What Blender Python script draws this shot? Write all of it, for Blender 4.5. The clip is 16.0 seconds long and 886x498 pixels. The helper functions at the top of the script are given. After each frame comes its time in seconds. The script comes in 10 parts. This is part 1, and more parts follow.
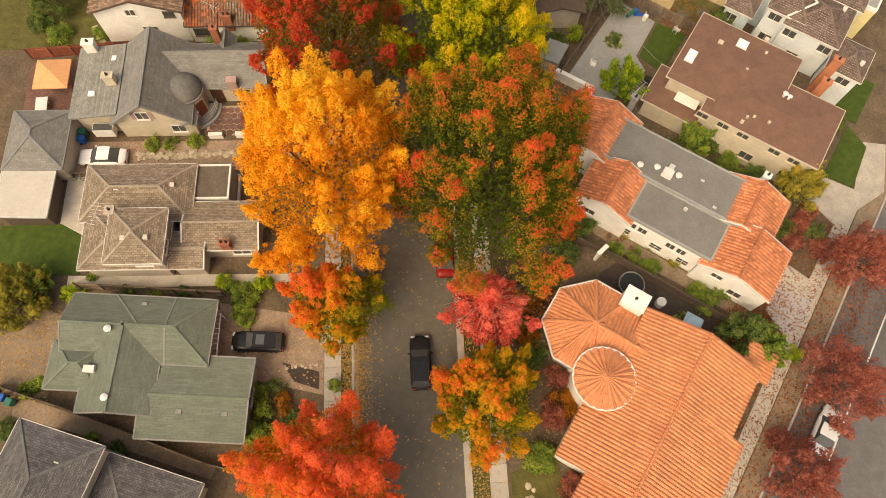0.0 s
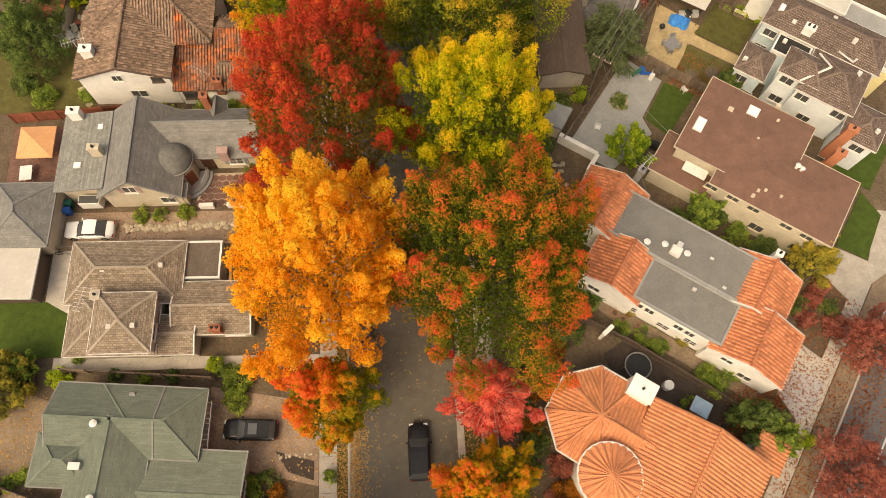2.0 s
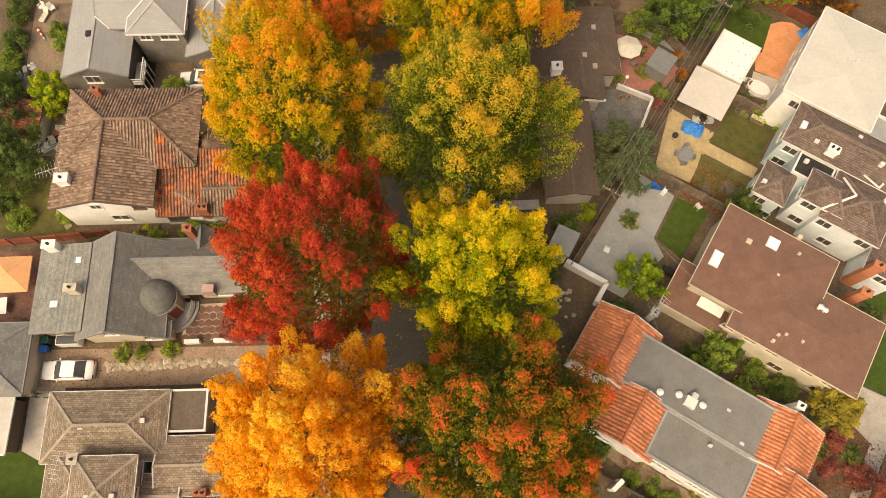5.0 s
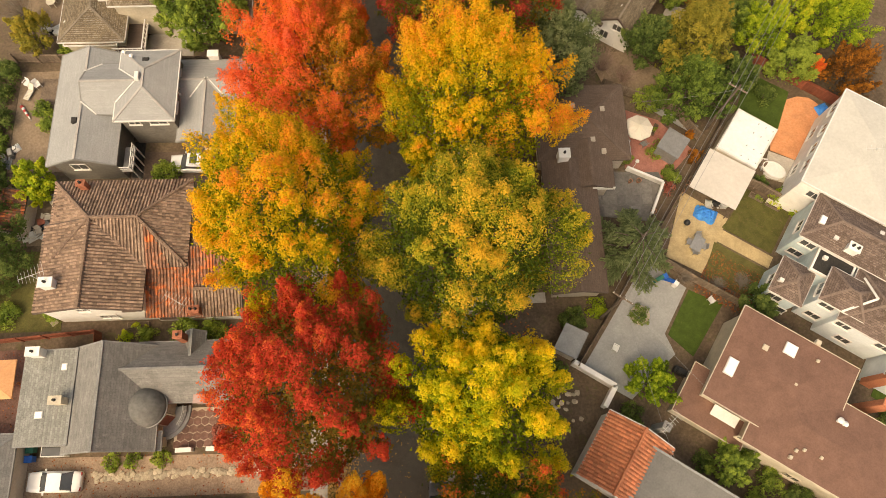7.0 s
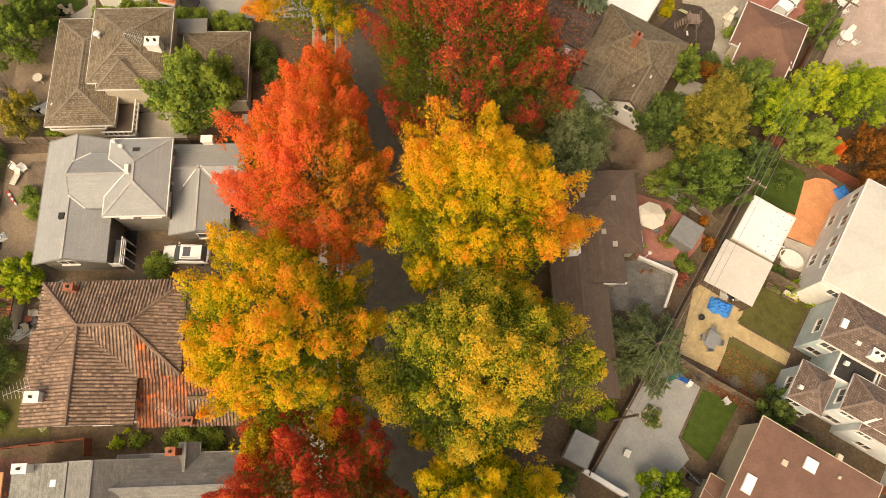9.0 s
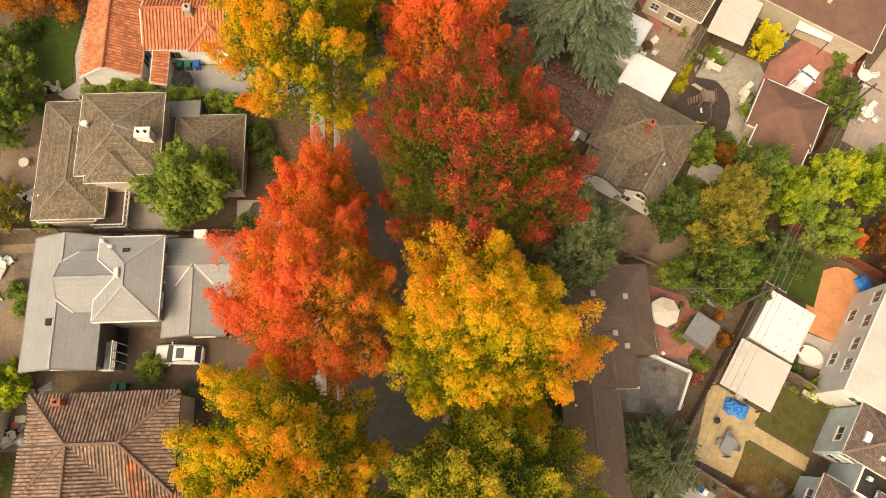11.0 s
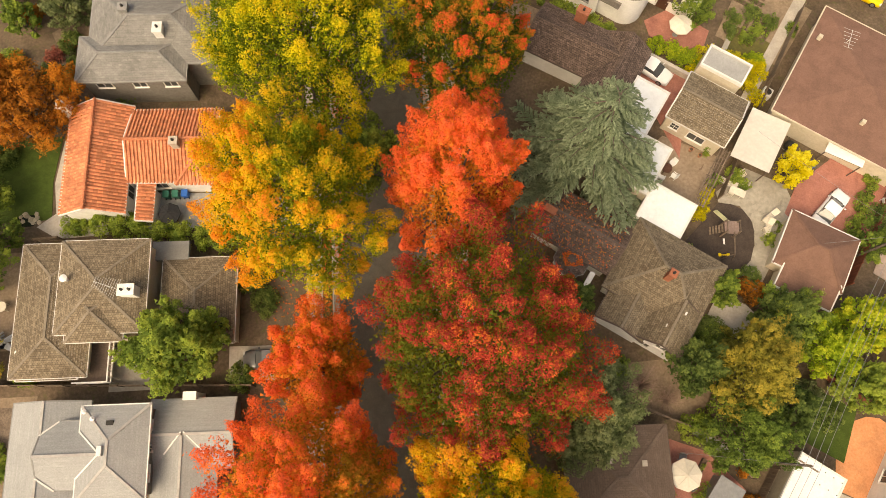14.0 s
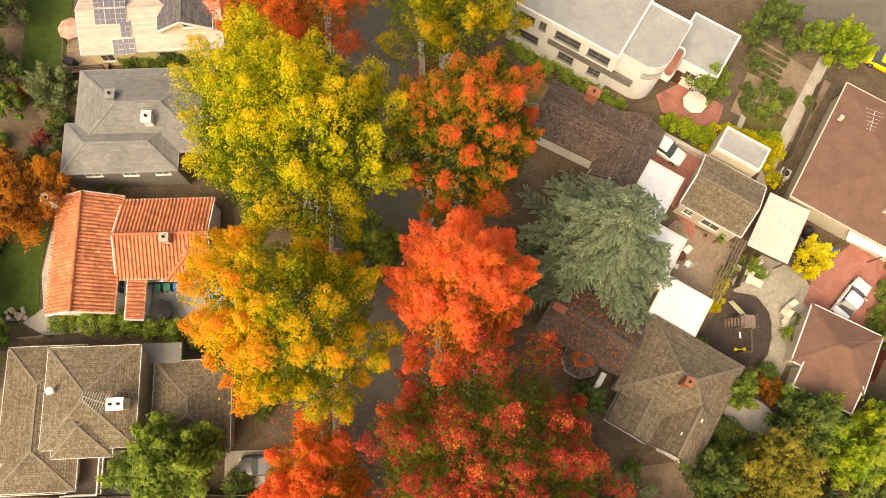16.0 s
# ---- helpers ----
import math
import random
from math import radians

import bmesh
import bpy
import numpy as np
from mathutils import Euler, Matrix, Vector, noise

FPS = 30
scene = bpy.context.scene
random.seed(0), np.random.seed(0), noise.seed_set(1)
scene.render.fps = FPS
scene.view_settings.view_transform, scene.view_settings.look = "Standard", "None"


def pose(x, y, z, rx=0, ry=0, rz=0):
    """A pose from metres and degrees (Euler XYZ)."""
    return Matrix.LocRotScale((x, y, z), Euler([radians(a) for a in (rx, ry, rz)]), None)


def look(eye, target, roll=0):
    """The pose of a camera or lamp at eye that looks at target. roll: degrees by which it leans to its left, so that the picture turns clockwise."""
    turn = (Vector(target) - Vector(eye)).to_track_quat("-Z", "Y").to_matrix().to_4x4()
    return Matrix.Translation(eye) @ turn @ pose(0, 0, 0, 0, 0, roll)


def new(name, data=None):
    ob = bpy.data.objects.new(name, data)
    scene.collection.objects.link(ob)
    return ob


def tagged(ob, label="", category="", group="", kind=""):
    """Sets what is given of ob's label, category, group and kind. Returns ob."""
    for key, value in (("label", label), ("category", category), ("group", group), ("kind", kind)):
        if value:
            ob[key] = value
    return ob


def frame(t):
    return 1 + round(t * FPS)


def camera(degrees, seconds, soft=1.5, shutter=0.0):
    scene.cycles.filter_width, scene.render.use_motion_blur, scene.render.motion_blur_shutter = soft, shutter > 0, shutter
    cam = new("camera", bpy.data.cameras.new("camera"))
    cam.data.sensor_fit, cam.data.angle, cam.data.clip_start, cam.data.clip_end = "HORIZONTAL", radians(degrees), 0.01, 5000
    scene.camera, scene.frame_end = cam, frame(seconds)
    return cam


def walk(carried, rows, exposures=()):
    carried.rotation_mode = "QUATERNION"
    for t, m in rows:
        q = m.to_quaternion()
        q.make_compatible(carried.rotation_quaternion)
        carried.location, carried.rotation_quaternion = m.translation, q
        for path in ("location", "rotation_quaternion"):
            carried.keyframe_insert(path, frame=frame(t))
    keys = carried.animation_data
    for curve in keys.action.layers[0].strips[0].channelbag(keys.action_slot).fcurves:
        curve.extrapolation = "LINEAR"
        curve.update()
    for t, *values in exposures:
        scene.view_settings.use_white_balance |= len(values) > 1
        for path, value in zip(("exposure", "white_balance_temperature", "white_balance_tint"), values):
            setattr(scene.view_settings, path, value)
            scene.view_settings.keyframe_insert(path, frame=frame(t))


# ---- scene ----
cam = camera(65.6, 16.0, 0.65)
METRES, EYE, TILT, LEAN, TURN = 81.4, 62.5, 1.6, 0.0, -6.4
ROWS = [
    (0.0, 0.0, 0.0, 0.0, 3.46, -71.0, -1.19),
    (0.5, -0.0012, 0.0242, 0.001, 3.44, -71.15, -1.19),
    (1.0, -0.0026, 0.0493, 0.0017, 3.42, -71.29, -1.19),
    (1.5, -0.0039, 0.0759, 0.0029, 3.41, -71.47, -1.18),
    (2.0, -0.0055, 0.1033, 0.0039, 3.4, -71.63, -1.17),
    (2.5, -0.0072, 0.132, 0.0052, 3.39, -71.83, -1.16),
    (3.0, -0.0088, 0.1611, 0.0064, 3.39, -72.0, -1.17),
    (3.5, -0.0103, 0.1913, 0.008, 3.38, -72.21, -1.16),
    (4.0, -0.0124, 0.2217, 0.0095, 3.38, -72.42, -1.18),
    (6.5, -0.0231, 0.3805, 0.0145, 3.43, -73.41, -1.17),
    (7.0, -0.0259, 0.413, 0.015, 3.43, -73.61, -1.14),
    (7.5, -0.0293, 0.4455, 0.0155, 3.41, -73.83, -1.18),
    (8.0, -0.0326, 0.4778, 0.016, 3.41, -74.06, -1.19),
    (8.5, -0.0357, 0.5103, 0.0171, 3.4, -74.3, -1.16),
    (9.0, -0.0392, 0.5421, 0.017, 3.4, -74.48, -1.17),
    (11.5, -0.0547, 0.7045, 0.0157, 3.29, -75.51, -1.13),
    (12.0, -0.0578, 0.7379, 0.0149, 3.26, -75.73, -1.12),
    (12.5, -0.0609, 0.771, 0.0139, 3.23, -75.94, -1.12),
    (13.0, -0.064, 0.8043, 0.0132, 3.2, -76.18, -1.13),
    (13.5, -0.0671, 0.8366, 0.0117, 3.17, -76.37, -1.13),
    (14.0, -0.0702, 0.869, 0.0104, 3.15, -76.61, -1.14),
    (14.5, -0.0734, 0.901, 0.0088, 3.12, -76.83, -1.15),
    (15.0, -0.0759, 0.9325, 0.0074, 3.09, -77.04, -1.11),
    (15.5, -0.0785, 0.9636, 0.0055, 3.05, -77.22, -1.1),
    (16.0, -0.0816, 0.9959, 0.0035, 3.01, -77.48, -1.12),
]
walk(cam, [(t, pose(0, 0, EYE, TILT, LEAN, TURN) @ pose(METRES * x, METRES * y, METRES * z, 90 + pitch, roll, yaw)) for t, x, y, z, yaw, pitch, roll in ROWS], [(0.0, -0.48, 8900.0, 6.0), (9.0, -0.3, 8900.0, 6.0), (13.5, -0.25, 8900.0, 6.0), (16.0, -0.03, 8900.0, 6.0)])

# ---- world and sun: high, soft light under thin cloud ----
world = bpy.data.worlds.new("world")
scene.world = world
world.use_nodes = True
wt = world.node_tree
sky = wt.nodes.new("ShaderNodeTexSky")
sky.sky_type = "NISHITA"
sky.sun_disc = False
sky.sun_elevation, sky.sun_rotation = radians(52), radians(-139)
sky.dust_density, sky.air_density, sky.ozone_density = 6.0, 0.8, 0.6
wt.links.new(sky.outputs["Color"], wt.nodes["Background"].inputs["Color"])
wt.nodes["Background"].inputs["Strength"].default_value = 0.34
sun_data = bpy.data.lights.new("sun", "SUN")
sun_data.energy, sun_data.angle, sun_data.color = 0.55, radians(36), (1.0, 0.95, 0.86)
sun = new("sun", sun_data)
sun.matrix_world = look((-42, -48, 85), (0, 0, 0))

# ---- materials ----
def nodes_of(name):
    m = bpy.data.materials.new(name)
    m.use_nodes = True
    t = m.node_tree
    return m, t, t.nodes["Principled BSDF"]


def mixer(t, kind, fac, a, b):
    n = t.nodes.new("ShaderNodeMix")
    n.data_type, n.blend_type = "RGBA", kind
    for i, v in ((0, fac), (6, a), (7, b)):
        if isinstance(v, (int, float)):
            n.inputs[i].default_value = v
        elif isinstance(v, tuple):
            n.inputs[i].default_value = (*v, 1)
        else:
            t.links.new(v, n.inputs[i])
    return n.outputs[2]


def noise_node(t, coord, scale, detail=5.0, rough=0.6, warp=0.0):
    n = t.nodes.new("ShaderNodeTexNoise")
    n.inputs["Scale"].default_value, n.inputs["Detail"].default_value, n.inputs["Roughness"].default_value = scale, detail, rough
    n.inputs["Distortion"].default_value = warp
    t.links.new(coord, n.inputs["Vector"])
    return n.outputs["Fac"]


def span(t, value, lo, hi, a=0.0, b=1.0):
    n = t.nodes.new("ShaderNodeMapRange")
    n.inputs[1].default_value, n.inputs[2].default_value, n.inputs[3].default_value, n.inputs[4].default_value = lo, hi, a, b
    t.links.new(value, n.inputs[0])
    return n.outputs[0]


def relief(t, bsdf, height, strength, distance=0.05):
    n = t.nodes.new("ShaderNodeBump")
    n.inputs["Strength"].default_value, n.inputs["Distance"].default_value = strength, distance
    t.links.new(height, n.inputs["Height"])
    t.links.new(n.outputs[0], bsdf.inputs["Normal"])


def mat(name, c1, c2, scale=4.0, rough=0.85, big=0.3, bump=0.25, metal=0.0, island=0.0, stain=None, stain_at=0.6, objvar=0.0, streak=1.0):
    """Grain from c1 to c2, a slow change over metres, and stains of another colour."""
    m, t, bsdf = nodes_of(name)
    co = t.nodes.new("ShaderNodeTexCoord").outputs["Object"]
    if streak != 1.0:
        mp = t.nodes.new("ShaderNodeMapping")
        mp.inputs["Scale"].default_value = (1, 1, streak)
        t.links.new(co, mp.inputs[0])
        co = mp.outputs[0]
    fine = noise_node(t, co, scale)
    col = mixer(t, "MIX", span(t, fine, 0.3, 0.7), c1, c2)
    slow = noise_node(t, co, scale * 0.09 + 0.12, 4, 0.65, 0.4)
    col = mixer(t, "MULTIPLY", 1.0, col, span(t, slow, 0.25, 0.75, 1 - big, 1 + big * 0.6))
    if stain:
        blot = noise_node(t, co, scale * 0.3 + 0.2, 7, 0.7, 0.8)
        col = mixer(t, "MIX", span(t, blot, stain_at, stain_at + 0.12), col, stain)
    if island:
        g = t.nodes.new("ShaderNodeNewGeometry").outputs["Random Per Island"]
        col = mixer(t, "MULTIPLY", 1.0, col, span(t, g, 0, 1, 1 - island, 1 + island))
    if objvar:
        g = t.nodes.new("ShaderNodeObjectInfo").outputs["Random"]
        col = mixer(t, "MULTIPLY", 1.0, col, span(t, g, 0, 1, 1 - objvar, 1 + objvar))
    t.links.new(col, bsdf.inputs["Base Color"])
    bsdf.inputs["Roughness"].default_value, bsdf.inputs["Metallic"].default_value = rough, metal
    bsdf.inputs["Specular IOR Level"].default_value = 0.3
    if bump:
        relief(t, bsdf, noise_node(t, co, scale * 5, 6, 0.7), bump)
    return m


def shingle_mat(name, c1, c2, joint, width=0.3, row=0.2, big=0.3, stain=None, stain_at=0.58, island=0.12, bump=0.5):
    """Shingles in courses, laid out in metres along eave and slope."""
    m, t, bsdf = nodes_of(name)
    uv = t.nodes.new("ShaderNodeUVMap").outputs[0]
    br = t.nodes.new("ShaderNodeTexBrick")
    br.inputs["Color1"].default_value, br.inputs["Color2"].default_value, br.inputs["Mortar"].default_value = (*c1, 1), (*c2, 1), (*joint, 1)
    br.inputs["Scale"].default_value, br.inputs["Mortar Size"].default_value = 1.0, 0.012
    br.inputs["Brick Width"].default_value, br.inputs["Row Height"].default_value = width, row
    t.links.new(uv, br.inputs["Vector"])
    co = t.nodes.new("ShaderNodeTexCoord").outputs["Object"]
    grain = noise_node(t, co, 9, 6, 0.75)
    col = mixer(t, "MULTIPLY", 1.0, br.outputs["Color"], span(t, grain, 0.25, 0.75, 0.72, 1.25))
    slow = noise_node(t, co, 0.45, 5, 0.7, 0.6)
    col = mixer(t, "MULTIPLY", 1.0, col, span(t, slow, 0.25, 0.75, 1 - big, 1 + big * 0.7))
    if stain:
        col = mixer(t, "MIX", span(t, noise_node(t, co, 1.6, 7, 0.75, 0.8), stain_at, stain_at + 0.14), col, stain)
    g = t.nodes.new("ShaderNodeNewGeometry").outputs["Random Per Island"]
    col = mixer(t, "MULTIPLY", 1.0, col, span(t, g, 0, 1, 1 - island, 1 + island))
    t.links.new(col, bsdf.inputs["Base Color"])
    bsdf.inputs["Roughness"].default_value = 0.92
    bsdf.inputs["Specular IOR Level"].default_value = 0.2
    relief(t, bsdf, br.outputs["Fac"], bump, 0.02)
    return m


def leaf_mat(name, stops, vary=0.14):
    """Leaves whose colour runs through the stops with the leaf's own autumn turn and the shade painted into it."""
    m, t, bsdf = nodes_of(name)
    at = t.nodes.new("ShaderNodeAttribute")
    at.attribute_name = "season_shade"
    ramp = t.nodes.new("ShaderNodeValToRGB")
    els = ramp.color_ramp.elements
    while len(els) < len(stops):
        els.new(0.5)
    for e, (p, c) in zip(els, stops):
        e.position, e.color = p, (*c, 1)
    t.links.new(at.outputs["Fac"], ramp.inputs[0])
    g = t.nodes.new("ShaderNodeNewGeometry").outputs["Random Per Island"]
    col = mixer(t, "MULTIPLY", 1.0, ramp.outputs[0], span(t, g, 0, 1, 1 - vary, 1 + vary))
    t.links.new(col, bsdf.inputs["Base Color"])
    bsdf.inputs["Roughness"].default_value = 0.8
    bsdf.inputs["Specular IOR Level"].default_value = 0.1
    tr = t.nodes.new("ShaderNodeBsdfTranslucent")
    t.links.new(col, tr.inputs[0])
    mx = t.nodes.new("ShaderNodeMixShader")
    mx.inputs[0].default_value = 0.5
    t.links.new(bsdf.outputs[0], mx.inputs[1])
    t.links.new(tr.outputs[0], mx.inputs[2])
    t.links.new(mx.outputs[0], t.nodes["Material Output"].inputs[0])
    return m


def glass_mat(name, tint, rough=0.08):
    m, t, bsdf = nodes_of(name)
    co = t.nodes.new("ShaderNodeTexCoord").outputs["Object"]
    t.links.new(mixer(t, "MIX", noise_node(t, co, 1.2, 3), tint, tuple(v * 1.7 for v in tint)), bsdf.inputs["Base Color"])
    bsdf.inputs["Roughness"].default_value = rough
    bsdf.inputs["Specular IOR Level"].default_value = 0.6
    return m


# ---- mesh helpers ----
def mesh_of(name, verts, faces, material, uvs=None, smooth=False):
    me = bpy.data.meshes.new(name)
    me.from_pydata([tuple(v) for v in verts], [], faces)
    if uvs is not None:
        lay = me.uv_layers.new(name="UVMap")
        lay.data.foreach_set("uv", np.array(uvs, dtype=np.float32).ravel())
    me.materials.append(material)
    if smooth:
        me.polygons.foreach_set("use_smooth", [True] * len(me.polygons))
    me.update()
    return me


def attach(name, me, parent, label=""):
    ob = new(name, me)
    ob.parent = parent
    if label:
        tagged(ob, label)
    return ob


def part(name, bm, material, parent, label=""):
    me = bpy.data.meshes.new(name)
    bm.to_mesh(me)
    bm.free()
    me.materials.append(material)
    return attach(name, me, parent, label)


def thing(name, label, category, x=0.0, y=0.0, z=0.0, yaw=0.0, group="", kind=""):
    ob = new(name)
    ob.empty_display_size = 0.3
    ob.matrix_world = pose(x, y, z, 0, 0, yaw)
    return tagged(ob, label, category, group, kind)


def box(bm, x0, x1, y0, y1, z0, z1, m=None, bevel=0.0):
    vs = [bm.verts.new((x, y, z)) for z in (z0, z1) for x, y in ((x0, y0), (x1, y0), (x1, y1), (x0, y1))]
    fs = [bm.faces.new([vs[i] for i in f]) for f in ((3, 2, 1, 0), (4, 5, 6, 7), (0, 1, 5, 4), (1, 2, 6, 5), (2, 3, 7, 6), (3, 0, 4, 7))]
    if bevel:
        es = list({e for f in fs for e in f.edges})
        r = bmesh.ops.bevel(bm, geom=es, offset=bevel, segments=1, affect="EDGES", profile=0.5)
        vs = list({v for f in r["faces"] for v in f.verts} | {v for v in vs if v.is_valid})
    if m is not None:
        bmesh.ops.transform(bm, matrix=m, verts=vs)
    return vs


def boxes(*specs, bevel=0.0):
    bm = bmesh.new()
    for s in specs:
        box(bm, *s, bevel=bevel)
    return bm


def tube(bm, pts, radii, n=6, cap=True):
    """A tapered tube along points."""
    rings = []
    for i, p in enumerate(pts):
        p = Vector(p)
        d = Vector(pts[min(i + 1, len(pts) - 1)]) - Vector(pts[max(i - 1, 0)])
        q = d.to_track_quat("Z", "Y") if d.length > 1e-6 else Vector((0, 0, 1)).to_track_quat("Z", "Y")
        r = radii[i] if isinstance(radii, (list, tuple)) else radii
        rings.append([bm.verts.new(p + q @ Vector((r * math.cos(a), r * math.sin(a), 0))) for a in (2 * math.pi * k / n for k in range(n))])
    for a, b in zip(rings, rings[1:]):
        for k in range(n):
            bm.faces.new((a[k], a[(k + 1) % n], b[(k + 1) % n], b[k]))
    if cap:
        bm.faces.new(rings[0][::-1])
        bm.faces.new(rings[-1])


def disc(bm, x, y, z0, z1, r0, r1=None, n=16, m=None):
    tube(bm, [(x, y, z0), (x, y, z1)], [r0, r0 if r1 is None else max(r1, 0.01)], n)


def slab(bm, poly, z0, z1):
    """An upright prism over a plan outline, given anticlockwise."""
    lo = [bm.verts.new((x, y, z0)) for x, y in poly]
    hi = [bm.verts.new((x, y, z1)) for x, y in poly]
    bm.faces.new(hi)
    bm.faces.new(lo[::-1])
    n = len(poly)
    for i in range(n):
        bm.faces.new((lo[i], lo[(i + 1) % n], hi[(i + 1) % n], hi[i]))


def paving(name, label, poly, material, z=0.03, category="pavement", kind="structure"):
    """A flat area of ground of its own material, lying a little over the soil."""
    bm = bmesh.new()
    slab(bm, poly, -0.1, z)
    bmesh.ops.recalc_face_normals(bm, faces=bm.faces[:])
    me = bpy.data.meshes.new(name)
    bm.to_mesh(me)
    bm.free()
    me.materials.append(material)
    return tagged(new(name, me), label, category, kind=kind)


# ---- roofs ----
def frame_of(poly):
    p = [Vector(v) for v in poly]
    n = (p[1] - p[0]).cross(p[2] - p[0]).normalized()
    if n.z < 0:
        n = -n
    c = Vector((0, 0, 1)).cross(n)
    c = c.normalized() if c.length > 1e-4 else Vector((1, 0, 0))
    s = n.cross(c)
    return p[0], c, s, n


def clip(poly, axis, lo, hi):
    """The part of a flat convex outline between two values of one coordinate."""
    for sign, lim in ((1, lo), (-1, -hi)):
        out = []
        for i, a in enumerate(poly):
            b = poly[(i + 1) % len(poly)]
            da, db = sign * a[axis] - lim, sign * b[axis] - lim
            if da >= 0:
                out.append(a)
            if da * db < 0:
                k = da / (da - db)
                out.append((a[0] + (b[0] - a[0]) * k, a[1] + (b[1] - a[1]) * k))
        poly = out
        if len(poly) < 3:
            return []
    return poly


def tiles(polys, rng, pitch=0.43, length=0.46, r=0.165, rise=0.13):
    """Barrel tiles in columns up each slope, each lapped over the one below."""
    vs, fs = [], []
    for poly in polys:
        o, c, s, n = frame_of(poly)
        flat = [((Vector(v) - o).dot(c), (Vector(v) - o).dot(s)) for v in poly]
        u0, u1 = min(a for a, _ in flat), max(a for a, _ in flat)
        k = max(1, round((u1 - u0) / pitch))
        for i in range(k):
            u = u0 + (i + 0.5) * (u1 - u0) / k
            strip = clip(flat, 0, u - 0.02, u + 0.02)
            if not strip:
                continue
            a, b = min(v for _, v in strip), max(v for _, v in strip)
            v = a - 0.05
            while v < b - 0.08:
                w = min(v + length + 0.05, b)
                base = len(vs)
                j = rng.uniform(-0.012, 0.012)
                for vv, rr, up in ((v, r, 0.045), (w, r * 0.82, 0.005)):
                    for ca, sa in ((-1, 0), (-0.55, 0.85), (0.55, 0.85), (1, 0)):
                        vs.append(o + c * (u + j + ca * rr) + s * vv + n * (up + sa * rise))
                for q in range(3):
                    fs.append((base + q, base + q + 1, base + 5 + q, base + 4 + q))
                fs.append((base + 3, base + 2, base + 1, base))
                v += length
    return vs, fs


def shingles(polys, rng, course=0.22, lap=0.03):
    """Lapped courses, each tilted a little over the one below."""
    vs, fs, uv = [], [], []
    for poly in polys:
        o, c, s, n = frame_of(poly)
        flat = [((Vector(v) - o).dot(c), (Vector(v) - o).dot(s)) for v in poly]
        v, top = min(b for _, b in flat), max(b for _, b in flat)
        while v < top - 0.02:
            strip = clip(flat, 1, v, min(v + course, top))
            if strip:
                f = []
                for a, b in strip:
                    f.append(len(vs))
                    vs.append(o + c * a + s * b + n * (0.012 + lap * (1 - (b - v) / course)))
                    uv.append((a + 50, b + 50))
                fs.append(tuple(f))
            v += course
    return vs, fs, uv


def turned_up(me):
    bm = bmesh.new()
    bm.from_mesh(me)
    for f in bm.faces:
        if f.normal.z < 0:
            f.normal_flip()
    bm.to_mesh(me)
    bm.free()
    return me


def roof_shape(kind, x0, x1, y0, y1, e, top):
    """Slopes, ridges and hips, and eaves and verges of a roof."""
    A, B, C, D = (x0, y0, e), (x1, y0, e), (x1, y1, e), (x0, y1, e)
    w, d, mx, my = x1 - x0, y1 - y0, (x0 + x1) / 2, (y0 + y1) / 2
    if kind == "hip":
        k = min(w, d) / 2
        P, Q = ((x0 + k, my, top), (x1 - k, my, top)) if w >= d else ((mx, y0 + k, top), (mx, y1 - k, top))
        if w >= d:
            polys = [(A, B, Q, P), (C, D, P, Q), (B, C, Q), (D, A, P)] if w - d > 0.05 else [(A, B, P), (B, C, P), (C, D, P), (D, A, P)]
            caps = [(A, P), (D, P), (B, Q), (C, Q), (P, Q)]
        else:
            polys = [(A, B, P), (B, C, Q, P), (C, D, Q), (D, A, P, Q)]
            caps = [(A, P), (B, P), (C, Q), (D, Q), (P, Q)]
        return polys, caps, [(A, B), (B, C), (C, D), (D, A)]
    if kind == "gx":
        P, Q = (x0, my, top), (x1, my, top)
        return [(A, B, Q, P), (C, D, P, Q)], [(P, Q)], [(A, B), (C, D), (A, P), (D, P), (B, Q), (C, Q)]
    if kind == "gy":
        P, Q = (mx, y0, top), (mx, y1, top)
        return [(B, C, Q, P), (D, A, P, Q)], [(P, Q)], [(B, C), (D, A), (A, P), (B, P), (C, Q), (D, Q)]
    hi = {"sN": (0, 0, 1, 1), "sS": (1, 1, 0, 0), "sE": (0, 1, 1, 0), "sW": (1, 0, 0, 1)}[kind]
    A, B, C, D = ((p[0], p[1], top if h else e) for p, h in zip((A, B, C, D), hi))
    return [(A, B, C, D)], [], [(A, B), (B, C), (C, D), (D, A)]


def bar(bm, a, b, w, h, up=0.0):
    """A square bar from a to b."""
    a, b = Vector(a), Vector(b)
    d = b - a
    side = d.cross(Vector((0, 0, 1)))
    side = side.normalized() * w / 2 if side.length > 1e-5 else Vector((w / 2, 0, 0))
    z = side.cross(d).normalized() * h / 2
    if z.z < 0:
        z = -z
    o = Vector((0, 0, up))
    q = [bm.verts.new(p + o + i * side + j * z) for p in (a, b) for i, j in ((-1, -1), (1, -1), (1, 1), (-1, 1))]
    for f in ((0, 1, 2, 3), (7, 6, 5, 4), (0, 4, 5, 1), (1, 5, 6, 2), (2, 6, 7, 3), (3, 7, 4, 0)):
        bm.faces.new([q[i] for i in f])


